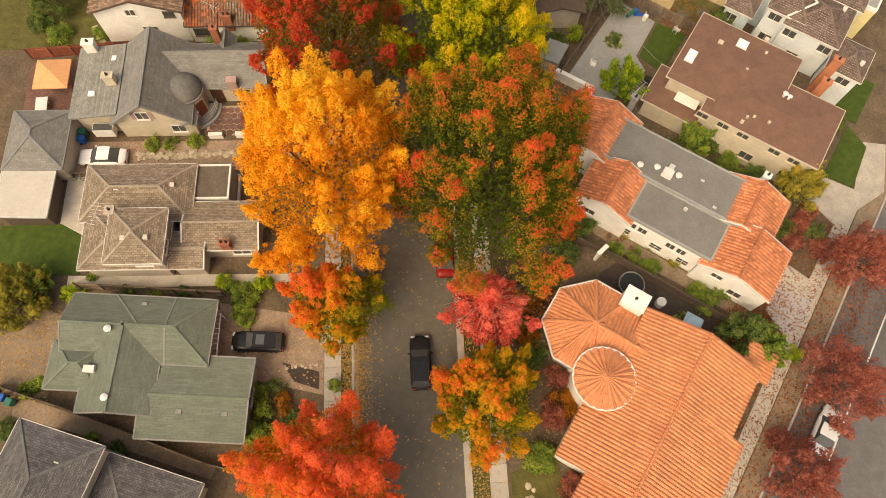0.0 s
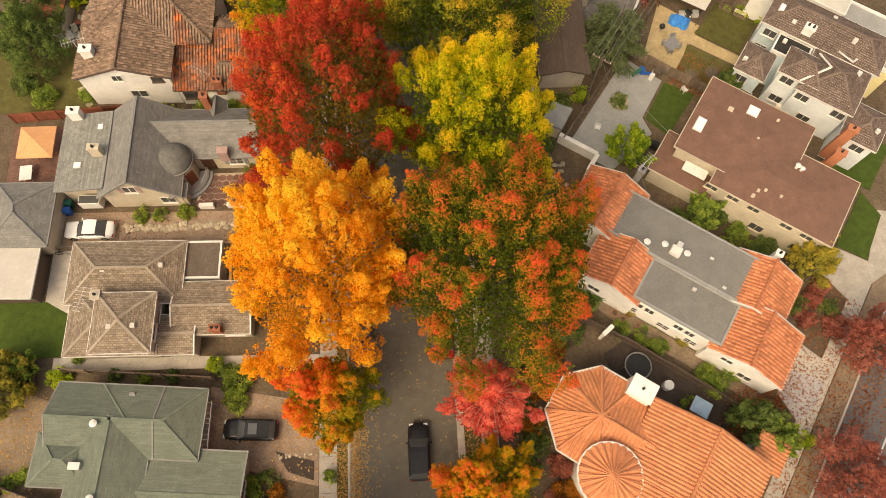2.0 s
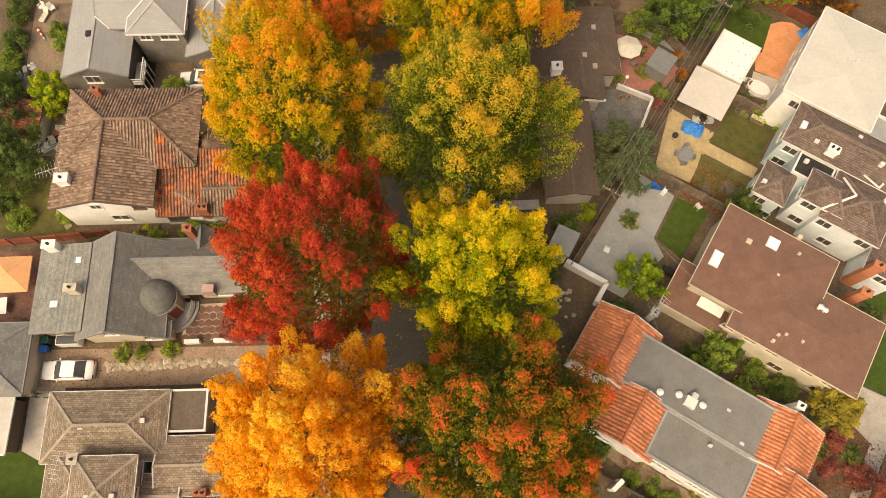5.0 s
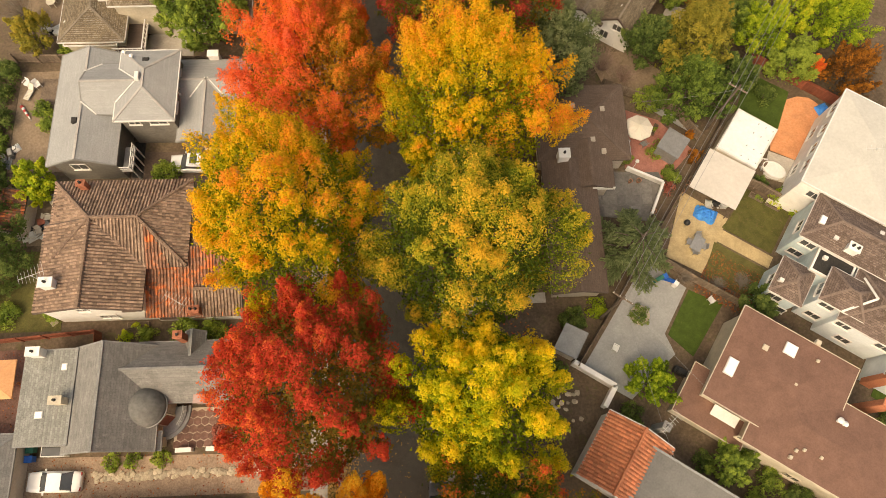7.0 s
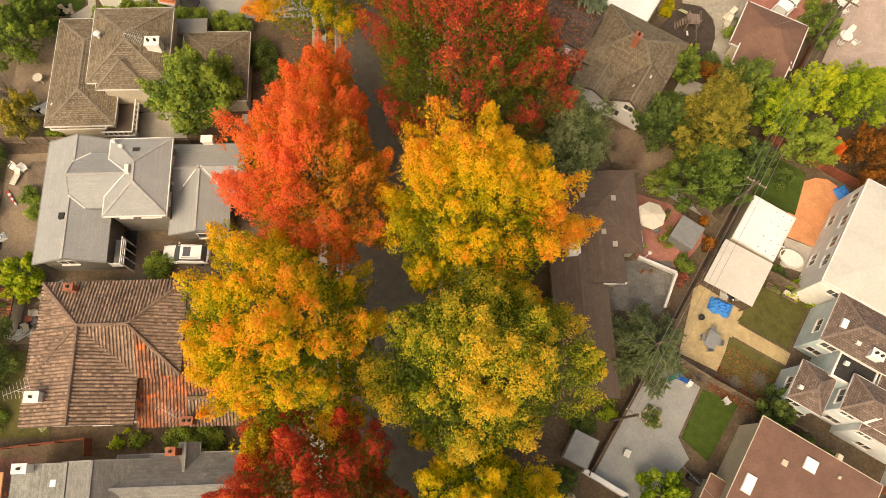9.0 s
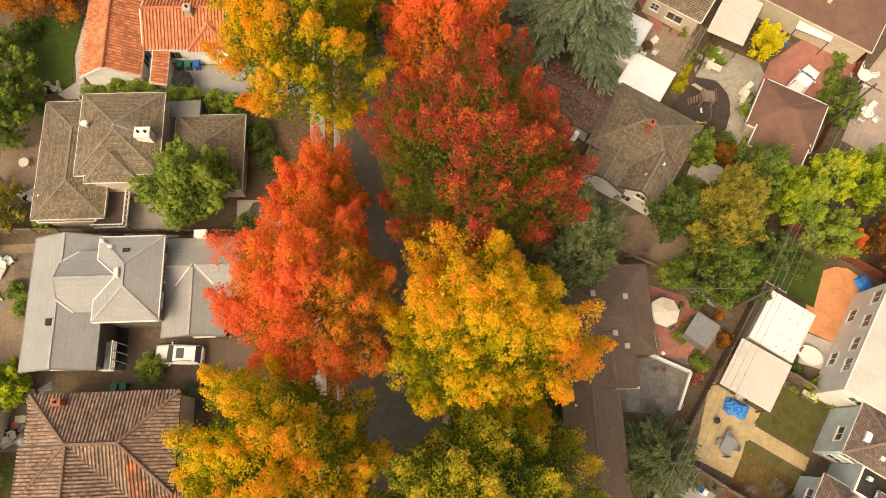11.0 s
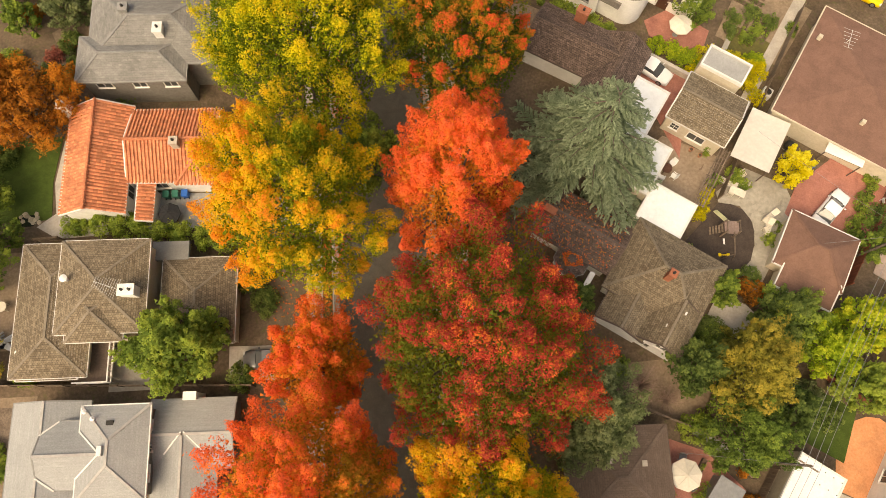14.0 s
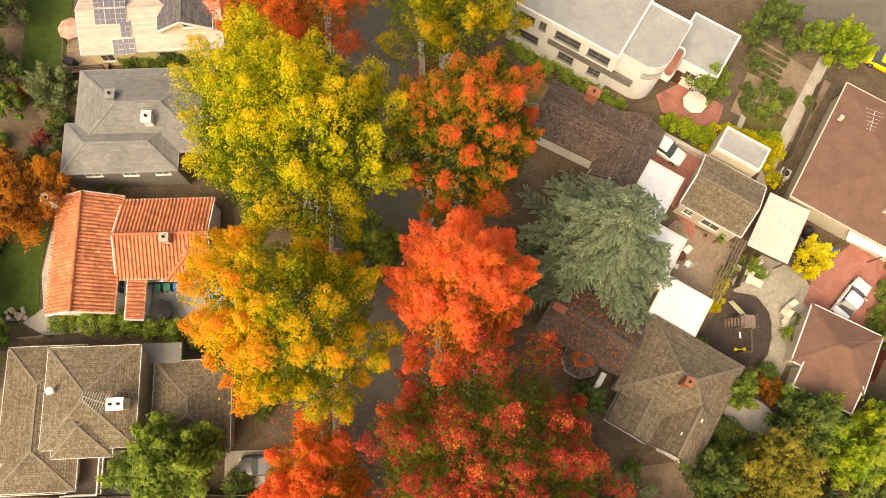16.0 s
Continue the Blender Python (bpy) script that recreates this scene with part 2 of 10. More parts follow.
def lay_roof(H, polys, caps, edges, style, cover, cap_mat, trim_mat, trim=0.12):
    """Each slope a board with its covering on top, each ridge and hip a line of caps, each eave a board."""
    rng = random.Random(len(polys) * 7 + int(abs(polys[0][0][0]) * 100))
    for poly in polys:
        bm = bmesh.new()
        top = [bm.verts.new(v) for v in poly]
        low = [bm.verts.new((v[0], v[1], v[2] - 0.16)) for v in poly]
        bm.faces.new(top)
        bm.faces.new(low[::-1])
        for i in range(len(poly)):
            bm.faces.new((low[i], low[(i + 1) % len(poly)], top[(i + 1) % len(poly)], top[i]))
        bmesh.ops.recalc_face_normals(bm, faces=bm.faces[:])
        slope = part("roof_slope", bm, cover if style == "tile" else trim_mat, H)
        if style == "tile":
            vs, fs = tiles([poly], rng, 0.3, 0.36, 0.115, 0.1) if cover in (BROWN_TILE, RUST_TILE) else tiles([poly], rng, 0.34, 0.42, 0.132, 0.11)
            tagged(attach("roof_tiles", turned_up(mesh_of("roof_tiles", vs, fs, cover)), slope), kind="stuff")
        elif style == "felt":
            bm = bmesh.new()
            f = bm.faces.new([bm.verts.new((v[0], v[1], v[2] + 0.02)) for v in poly])
            if f.normal.z < 0:
                f.normal_flip()
            part("roof_sheet", bm, cover, slope)
        else:
            vs, fs, uvs = shingles([poly], rng, 0.22, 0.011 if cover in (PALE_ROOF, GREY_ROOF, GREEN_ROOF) else 0.03)
            tagged(attach("roof_shingles", mesh_of("roof_shingles", vs, fs, cover, uvs), slope), kind="stuff")
    for a, b in caps:
        a, b = Vector(a), Vector(b)
        if (b - a).length < 0.2:
            continue
        bm = bmesh.new()
        if style == "tile":
            k = max(1, round((b - a).length / 0.42))
            pts, rad = [], []
            for i in range(k):
                pts += [a.lerp(b, i / k) + Vector((0, 0, 0.12)), a.lerp(b, (i + 0.97) / k) + Vector((0, 0, 0.1))]
                rad += [0.19, 0.14]
            tube(bm, pts, rad, 6)
        else:
            bar(bm, a, b, 0.22, 0.04, 0.045)
        part("ridge_cap", bm, cap_mat, H)
    if trim:
        for a, b in edges:
            bm = bmesh.new()
            bar(bm, a, b, trim, 0.2, -0.06)
            part("fascia", bm, trim_mat, H)


# ---- houses ----
def block(H, cx, cy, w, d, eave, rise, kind="hip", style="shingle", roof=None, wall=None, cap=None, trim=None, oh=0.4, z0=0.0, edge=0.12, deck=None):
    """One volume of a house: walls and a roof. cx, cy: its middle in the world; w, d along the house's own axes; sizes are those of the eaves."""
    v = H.matrix_world.inverted() @ Vector((cx, cy, 0))
    x0, x1, y0, y1 = v.x - w / 2, v.x + w / 2, v.y - d / 2, v.y + d / 2
    a0, a1, b0, b1 = x0 + oh, x1 - oh, y0 + oh, y1 - oh
    bm = bmesh.new()
    info = dict(H=H, a0=a0, a1=a1, b0=b0, b1=b1)
    if kind == "flat":
        a0, a1, b0, b1 = x0, x1, y0, y1
        info.update(a0=a0, a1=a1, b0=b0, b1=b1)
        box(bm, a0, a1, b0, b1, z0, eave - 0.02)
        part("wall", bm, wall, H)
        p = info.get('p', 0.16)
        part("parapet", boxes((a0 - 0.02, a1 + 0.02, b0 - 0.02, b0 + p, eave - 0.2, eave + rise), (a0 - 0.02, a1 + 0.02, b1 - p, b1 + 0.02, eave - 0.2, eave + rise),
                              (a0 - 0.02, a0 + p, b0 + p, b1 - p, eave - 0.2, eave + rise), (a1 - p, a1 + 0.02, b0 + p, b1 - p, eave - 0.2, eave + rise)), trim, H)
        part("roof_deck", boxes((a0 + p, a1 - p, b0 + p, b1 - p, eave - 0.02, eave + 0.04)), roof, H)
        return info
    polys, caps, edges = roof_shape(kind, x0, x1, y0, y1, eave, eave + rise)
    box(bm, a0, a1, b0, b1, z0, eave - 0.02)
    my, mx = (b0 + b1) / 2, (a0 + a1) / 2
    lift = eave - 0.1 + rise * (1 - 2 * oh / (d if kind == "gx" else w)) if kind in ("gx", "gy") else 0
    if kind == "gx":
        for x, y in ((a0, 0), (a1 - 0.2, 0)):
            q = [bm.verts.new(p) for p in ((x, b0, eave - 0.1), (x, b1, eave - 0.1), (x, my, lift), (x + 0.2, b0, eave - 0.1), (x + 0.2, b1, eave - 0.1), (x + 0.2, my, lift))]
            for f in ((0, 2, 1), (3, 4, 5), (0, 3, 5, 2), (1, 2, 5, 4), (0, 1, 4, 3)):
                bm.faces.new([q[i] for i in f])
    if kind == "gy":
        for y in (b0, b1 - 0.2):
            q = [bm.verts.new(p) for p in ((a0, y, eave - 0.1), (a1, y, eave - 0.1), (mx, y, lift), (a0, y + 0.2, eave - 0.1), (a1, y + 0.2, eave - 0.1), (mx, y + 0.2, lift))]
            for f in ((0, 1, 2), (3, 5, 4), (0, 2, 5, 3), (1, 4, 5, 2), (0, 3, 4, 1)):
                bm.faces.new([q[i] for i in f])
    bmesh.ops.recalc_face_normals(bm, faces=bm.faces[:])
    part("wall", bm, wall, H)
    lay_roof(H, polys, [] if cap is False else caps, edges, style, roof, cap or CAPS.get(roof.name, roof), trim, edge)
    return info


def fan_roof(H, cx, cy, r, eave, rise, n, style, roof, wall, trim, cap=None, z0=0.0, turn=0.0, walls=True):
    """A round or many-sided tower with a pointed roof."""
    v = H.matrix_world.inverted() @ Vector((cx, cy, 0))
    ring = [(v.x + r * math.cos(radians(turn) + 2 * math.pi * k / n), v.y + r * math.sin(radians(turn) + 2 * math.pi * k / n), eave) for k in range(n)]
    tip = (v.x, v.y, eave + rise)
    if walls:
        bm = bmesh.new()
        slab(bm, [(v.x + (p[0] - v.x) * 0.86, v.y + (p[1] - v.y) * 0.86) for p in ring], z0, eave)
        part("wall", bm, wall, H)
    polys = [(ring[k], ring[(k + 1) % n], tip) for k in range(n)]
    if n > 8:
        for p in ring:
            bm = bmesh.new()
            tube(bm, [(p[0], p[1], p[2] + 0.08), (tip[0], tip[1], tip[2] + 0.08)], [0.15, 0.04] if style == "tile" else [0.05, 0.02], 5)
            part("rib", bm, roof if style == "tile" else CAPS.get(roof.name, roof), H)
    if style == "tile":
        for k in range(n):
            p, q = ring[k], ring[(k + 1) % n]
            bm = bmesh.new()
            bar(bm, (v.x + (p[0] - v.x) * 1.025, v.y + (p[1] - v.y) * 1.025, eave + 0.06), (v.x + (q[0] - v.x) * 1.025, v.y + (q[1] - v.y) * 1.025, eave + 0.06), 0.12, 0.16)
            part("gutter", bm, trim, H)
    lay_roof(H, polys, [(p, tip) for p in ring] if n <= 8 else [], [(ring[k], ring[(k + 1) % n]) for k in range(n)], style, roof, cap or CAPS.get(roof.name, roof), trim, 0.14)


def on_wall(info, side, u, z):
    """The pose of a thing set on a wall, facing out along -y."""
    a0, a1, b0, b1 = info["a0"], info["a1"], info["b0"], info["b1"]
    mx, my = (a0 + a1) / 2, (b0 + b1) / 2
    return {"S": pose(mx + u, b0, z), "N": pose(mx - u, b1, z, 0, 0, 180), "E": pose(a1, my + u, z, 0, 0, 90), "W": pose(a0, my - u, z, 0, 0, -90)}[side]


def window(info, side, u, z, w=1.2, h=1.2, bars=1, shutters=None, frame_mat=None):
    """A framed window with panes and a sill, and shutters where there are some."""
    fm = frame_mat or WHITE_TRIM
    bm = boxes((-w / 2 - 0.08, w / 2 + 0.08, -0.07, 0.02, h / 2, h / 2 + 0.08), (-w / 2 - 0.08, w / 2 + 0.08, -0.07, 0.02, -h / 2 - 0.08, -h / 2),
               (-w / 2 - 0.08, -w / 2, -0.07, 0.02, -h / 2, h / 2), (w / 2, w / 2 + 0.08, -0.07, 0.02, -h / 2, h / 2), (-0.025 - 0.0, 0.025, -0.06, 0.02, -h / 2, h / 2))
    if bars > 1:
        box(bm, -w / 2, w / 2, -0.055, 0.02, -0.025, 0.025)
    win = part("window", bm, fm, info["H"])
    win.matrix_basis = on_wall(info, side, u, z)
    part("pane", boxes((-w / 2, w / 2, -0.03, 0.0, -h / 2, h / 2)), PANE, win, "dark window glass")
    part("sill", boxes((-w / 2 - 0.14, w / 2 + 0.14, -0.16, 0.0, -h / 2 - 0.14, -h / 2 - 0.085)), fm, win)
    if shutters:
        for k in (-1, 1):
            part("shutter", boxes((k * (w / 2 + 0.32) - 0.2, k * (w / 2 + 0.32) + 0.2, -0.06, 0.0, -h / 2 - 0.05, h / 2 + 0.05), bevel=0.01), shutters, win)
    return win


def door(info, side, u, w=1.0, h=2.05, material=None):
    d = part("door", boxes((-w / 2, w / 2, -0.05, 0.02, 0.05, h), (-w / 2 - 0.1, -w / 2, -0.08, 0.02, 0, h + 0.1), (w / 2, w / 2 + 0.1, -0.08, 0.02, 0, h + 0.1), (-w / 2, w / 2, -0.08, 0.02, h, h + 0.1)), material or DARK_WOOD, info["H"])
    d.matrix_basis = on_wall(info, side, u, 0)
    bm = bmesh.new()
    tube(bm, [(w / 2 - 0.12, -0.12, 1.0), (w / 2 - 0.12, -0.04, 1.0)], 0.035)
    part("handle", bm, METAL, d)


def local(H, x, y, z=0.0):
    return H.matrix_world.inverted() @ Vector((x, y, z))


def chimney(H, x, y, z0, z1, w, d, material, pots=1, cap=None):
    v = local(H, x, y)
    bm = boxes((v.x - w / 2, v.x + w / 2, v.y - d / 2, v.y + d / 2, z0, z1), (v.x - w / 2 - 0.07, v.x + w / 2 + 0.07, v.y - d / 2 - 0.07, v.y + d / 2 + 0.07, z1, z1 + 0.13))
    c = part("chimney", bm, material, H)
    for i in range(pots):
        bm = bmesh.new()
        px = v.x + (i - (pots - 1) / 2) * w * 0.5
        disc(bm, px, v.y, z1 + 0.13, z1 + 0.4, 0.13, 0.11, 10)
        part("flue", bm, cap or SOOT, c)


def roof_box(H, name, x, y, z, w, d, h, material, pitch=0.0, axis="X", top=None):
    """A vent, skylight or box set on a roof, tilted with it."""
    v = local(H, x, y, z)
    bm = boxes((-w / 2, w / 2, -d / 2, d / 2, -0.25, h), bevel=0.015)
    ob = part(name, bm, material, H)
    ob.matrix_basis = Matrix.Translation(v) @ Matrix.Rotation(radians(pitch), 4, axis)
    if top:
        part("pane", boxes((-w / 2 + 0.07, w / 2 - 0.07, -d / 2 + 0.07, d / 2 - 0.07, h, h + 0.03)), top, ob)
    return ob


def roof_pipe(H, x, y, z, h=0.45, r=0.07, material=None, hood=False):
    v = local(H, x, y, z)
    bm = bmesh.new()
    disc(bm, v.x, v.y, v.z - 0.25, v.z + h, r)
    if hood:
        disc(bm, v.x, v.y, v.z + h, v.z + h + 0.12, r * 2.0, r * 0.6)
    part("vent_pipe", bm, material or METAL, H)


def antenna(H, x, y, z, h=1.8, n=9, span_m=1.1, yaw=30):
    v = local(H, x, y, z)
    bm = bmesh.new()
    tube(bm, [v - Vector((0, 0, 0.4)), v + Vector((0, 0, h))], 0.03, 5)
    mast = part("antenna", bm, PALE_METAL, H)
    d = Vector((math.cos(radians(yaw)), math.sin(radians(yaw)), 0))
    s = Vector((-d.y, d.x, 0))
    t = v + Vector((0, 0, h - 0.05))
    bm = bmesh.new()
    tube(bm, [t - d * 1.1, t + d * 1.1], 0.022, 4)
    part("boom", bm, PALE_METAL, mast)
    for i in range(n):
        q = t + d * (-1.05 + 2.1 * i / (n - 1))
        k = span_m * (0.5 + 0.5 * i / (n - 1))
        bm = bmesh.new()
        tube(bm, [q - s * k, q + s * k], 0.014, 4)
        part("element", bm, PALE_METAL, mast)


def round_block(H, pts, h, wall, roof, rise=0.2):
    """A flat-roofed volume on a plan of any outline, given in the house's own axes."""
    n = len(pts)
    bm = bmesh.new()
    slab(bm, pts, 0, h)
    part("wall", bm, wall, H)
    c = Vector((sum(p[0] for p in pts) / n, sum(p[1] for p in pts) / n))
    inner = [c + (Vector(p) - c) * 0.955 for p in pts]
    bm = bmesh.new()
    slab(bm, [tuple(p) for p in inner], h, h + 0.04)
    part("roof_deck", bm, roof, H)
    bm = bmesh.new()
    a = [[bm.verts.new((p[0], p[1], z)) for p in ring] for ring, z in ((pts, h - 0.05), (pts, h + rise), (inner, h + rise), (inner, h - 0.05))]
    for r, q in zip(a, a[1:]):
        for k in range(n):
            bm.faces.new((r[k], r[(k + 1) % n], q[(k + 1) % n], q[k]))
    bmesh.ops.recalc_face_normals(bm, faces=bm.faces[:])
    part("parapet", bm, wall, H)


# ---- plants ----
def leaves(pos, nrm, size, season_shade, rng):
    n = len(pos)
    ref = rng.normal(size=(n, 3))
    t = np.cross(nrm, ref)
    t /= np.linalg.norm(t, axis=1, keepdims=True) + 1e-9
    b = np.cross(nrm, t)
    s = size[:, None]
    v = np.empty((n, 3, 3), dtype=np.float32)
    v[:, 0] = pos - t * s * 0.62
    v[:, 1], v[:, 2] = pos + t * s * 0.45 + b * s * 0.4 - nrm * s * 0.1, pos + t * s * 0.45 - b * s * 0.4 - nrm * s * 0.1
    return v.reshape(-1, 3), np.repeat(season_shade.astype(np.float32), 3)


def leaf_object(name, parts, material, parent, label="", k=3):
    v = np.concatenate([p[0] for p in parts])
    s = np.concatenate([p[1] for p in parts])
    me = bpy.data.meshes.new(name)
    n = len(v)
    me.vertices.add(n)
    me.vertices.foreach_set("co", v.ravel())
    me.loops.add(n)
    me.loops.foreach_set("vertex_index", np.arange(n, dtype=np.int32))
    me.polygons.add(n // k)
    me.polygons.foreach_set("loop_start", np.arange(0, n, k, dtype=np.int32))
    me.polygons.foreach_set("loop_total", np.full(n // k, k, dtype=np.int32))
    me.attributes.new("season_shade", "FLOAT", "POINT").data.foreach_set("value", s)
    me.materials.append(material)
    me.update(calc_edges=True)
    return attach(name, me, parent, label)


def clump_leaves(rng, c, axis, half, rad, n, size, tone, spread=0.24):
    """Leaves over an upright tuft."""
    d = rng.normal(size=(n, 3))
    d /= np.linalg.norm(d, axis=1, keepdims=True)
    q = 0.45 + 0.6 * rng.random(n) ** 0.6
    ref = np.array([1.0, 0, 0]) if abs(axis[0]) < 0.8 else np.array([0, 1.0, 0])
    e1 = np.cross(axis, ref)
    e1 /= np.linalg.norm(e1)
    e2 = np.cross(axis, e1)
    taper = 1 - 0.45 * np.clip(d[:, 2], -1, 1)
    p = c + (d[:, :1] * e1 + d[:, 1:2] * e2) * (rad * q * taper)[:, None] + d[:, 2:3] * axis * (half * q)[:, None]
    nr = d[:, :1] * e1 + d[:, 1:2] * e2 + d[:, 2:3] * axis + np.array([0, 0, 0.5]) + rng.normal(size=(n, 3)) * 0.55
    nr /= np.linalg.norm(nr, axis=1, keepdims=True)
    # top and outer leaves coloured lighter, low inner ones darker, as painted shade
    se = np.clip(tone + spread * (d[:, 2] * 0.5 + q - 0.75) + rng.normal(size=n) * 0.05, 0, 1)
    return leaves(p, nr, size * (0.7 + 0.6 * rng.random(n)), se, rng)


def tree(x, y, r, h, z0, leaf, label, seed, lobes=46, tufts=15, per=112, size=0.139, lean=(0, 0), tone=0.5, tone_var=0.2, side=(0, 0, 0), rx=1.0, ry=1.0, category="tree", group="", bark=None, name="tree", sharp=0.6, lobe=0.205, inner=6600, spread=0.3, patches=(), ragged=0.16, plume=1.9):
    """A broadleaf tree: trunk, limbs and a crown of upright plumes, each a heap of leafy knobs, with gaps between. Leaf
    colour also darkens inside and low down, as painted shade. patches: (dx, dy, radius, change) of how far the leaves
    have turned across the crown.
    """
    rng = np.random.default_rng(seed)
    T = thing(name, label, category, x, y, 0, 0, group)
    bk = bark or BARK
    tufts, per = round(tufts * 2.0), per * 0.485
    ph = rng.random(4) * 6.28
    out, heads = [], []
    for i in range(lobes):
        u = 0.1 + 0.89 * ((i + 0.5) / lobes) ** 0.74
        a = i * 2.39996 + ph[3] + rng.normal() * 0.22
        prof = (1 - ((u - 0.38) / 0.64) ** 2) ** sharp if u > 0.38 else (1 - 0.7 * ((0.38 - u) / 0.38) ** 2) ** 0.5
        lump = 1 + 0.1 * math.sin(2 * a + ph[0]) + 0.08 * math.sin(3 * a + ph[1] + 3 * u)
        rl = r * lobe * rng.uniform(0.72, 1.25)
        q = 1.0 - ragged * 1.6 * rng.random() ** 1.5 + 0.06 * rng.random()
        rr = max(0.0, r * prof * lump * q - rl * 0.8)
        o = np.array([math.cos(a), math.sin(a), 0])
        c = np.array([o[0] * rr * rx + lean[0] * u, o[1] * rr * ry + lean[1] * u, z0 + (h - z0) * u - rl * 0.6])
        heads.append(c)
        ax = o * (0.85 * (1.05 - u)) + np.array([0, 0, 0.8])
        ax /= np.linalg.norm(ax)
        low = noise.noise(Vector((c[0] * 0.25 + seed * 3.1, c[1] * 0.25, c[2] * 0.16)))
        tn = tone + tone_var * (rng.normal() * 0.35 + 1.5 * low) + (side[0] * c[0] + side[1] * c[1]) / max(r, 0.1) + side[2] * (u - 0.5)
        for dx, dy, pr, change in patches:
            tn += change * math.exp(-((c[0] - dx) ** 2 + (c[1] - dy) ** 2) / pr ** 2)
        # leafy knobs up the plume, broad below and pointed above
        ax = ax + rng.normal(size=3) * 0.12
        ax /= np.linalg.norm(ax)
        e1 = np.cross(ax, np.array([0.3, 1.0, 0.2]))
        e1 /= np.linalg.norm(e1)
        e2 = np.cross(ax, e1)
        ln = rl * plume * rng.uniform(0.8, 1.3)
        st = ((np.arange(tufts) + 0.5) / tufts) ** 0.85
        an = np.arange(tufts) * 2.39996 + rng.random() * 6.28
        rad = np.cos(an)[:, None] * e1 + np.sin(an)[:, None] * e2
        k = c + ax * (ln * (st - 0.3))[:, None] + rad * (rl * 0.98 * (1 - st) ** 0.65 * rng.uniform(0.35, 1.15, tufts))[:, None]
        d = rad * (1 - 0.7 * st)[:, None] + ax * (0.25 + st)[:, None]
        d /= np.linalg.norm(d, axis=1, keepdims=True)
        rb = rl * 0.245 * (1.15 - 0.5 * st) * rng.uniform(0.65, 1.35, tufts)
        # plume tips further turned and brighter, bases darker: lit tops painted in
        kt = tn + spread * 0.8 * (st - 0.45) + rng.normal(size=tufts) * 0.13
        n = np.maximum(10, (per * (rb / (rl * 0.228)) ** 1.6 * rng.uniform(0.85, 1.15, tufts)).astype(int))
        w = np.repeat(np.arange(tufts), n)
        e = rng.normal(size=(len(w), 3))
        e /= np.linalg.norm(e, axis=1, keepdims=True)
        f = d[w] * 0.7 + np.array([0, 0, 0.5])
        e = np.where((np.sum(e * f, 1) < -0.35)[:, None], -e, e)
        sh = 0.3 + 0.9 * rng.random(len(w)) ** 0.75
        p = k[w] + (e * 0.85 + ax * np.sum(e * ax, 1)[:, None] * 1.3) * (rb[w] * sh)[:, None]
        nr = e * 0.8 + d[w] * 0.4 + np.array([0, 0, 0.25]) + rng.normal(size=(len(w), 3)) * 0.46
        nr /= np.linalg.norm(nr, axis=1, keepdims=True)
        # leaves facing up and out take a lit tone, inner low ones a shaded tone
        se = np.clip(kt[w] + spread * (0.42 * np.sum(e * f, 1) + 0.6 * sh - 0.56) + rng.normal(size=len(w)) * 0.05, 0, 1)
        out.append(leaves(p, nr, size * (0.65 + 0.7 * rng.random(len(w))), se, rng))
        # leaves round the plume's own stem, coloured darker for the shade there
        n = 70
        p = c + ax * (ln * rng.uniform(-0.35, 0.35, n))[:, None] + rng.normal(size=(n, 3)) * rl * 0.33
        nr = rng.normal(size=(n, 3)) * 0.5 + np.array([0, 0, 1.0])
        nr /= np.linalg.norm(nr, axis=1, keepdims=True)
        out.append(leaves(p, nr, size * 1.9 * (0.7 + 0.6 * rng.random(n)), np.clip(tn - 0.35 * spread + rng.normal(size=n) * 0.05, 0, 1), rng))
    # leaves deep in the crown, greener, with the inner shade put into their colour
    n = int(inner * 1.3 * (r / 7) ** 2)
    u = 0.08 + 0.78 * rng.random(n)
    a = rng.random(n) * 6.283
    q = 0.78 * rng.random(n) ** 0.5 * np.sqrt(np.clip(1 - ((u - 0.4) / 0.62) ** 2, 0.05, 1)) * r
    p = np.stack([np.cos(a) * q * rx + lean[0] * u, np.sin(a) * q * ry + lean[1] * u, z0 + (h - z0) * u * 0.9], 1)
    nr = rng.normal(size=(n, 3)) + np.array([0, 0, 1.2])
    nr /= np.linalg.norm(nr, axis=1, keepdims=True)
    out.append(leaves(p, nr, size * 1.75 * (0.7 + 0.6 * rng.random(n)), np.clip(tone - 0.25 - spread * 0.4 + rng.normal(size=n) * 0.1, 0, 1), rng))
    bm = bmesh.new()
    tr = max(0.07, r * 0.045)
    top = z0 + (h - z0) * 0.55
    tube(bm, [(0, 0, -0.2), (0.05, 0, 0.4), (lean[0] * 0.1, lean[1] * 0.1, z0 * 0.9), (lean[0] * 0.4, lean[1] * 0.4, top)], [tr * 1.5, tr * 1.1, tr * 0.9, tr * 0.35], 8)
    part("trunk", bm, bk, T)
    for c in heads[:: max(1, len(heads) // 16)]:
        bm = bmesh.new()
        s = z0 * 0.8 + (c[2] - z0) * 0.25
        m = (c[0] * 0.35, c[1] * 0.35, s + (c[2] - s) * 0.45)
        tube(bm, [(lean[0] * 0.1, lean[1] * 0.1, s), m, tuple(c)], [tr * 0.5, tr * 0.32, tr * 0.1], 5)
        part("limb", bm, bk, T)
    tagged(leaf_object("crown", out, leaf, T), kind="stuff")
    return T


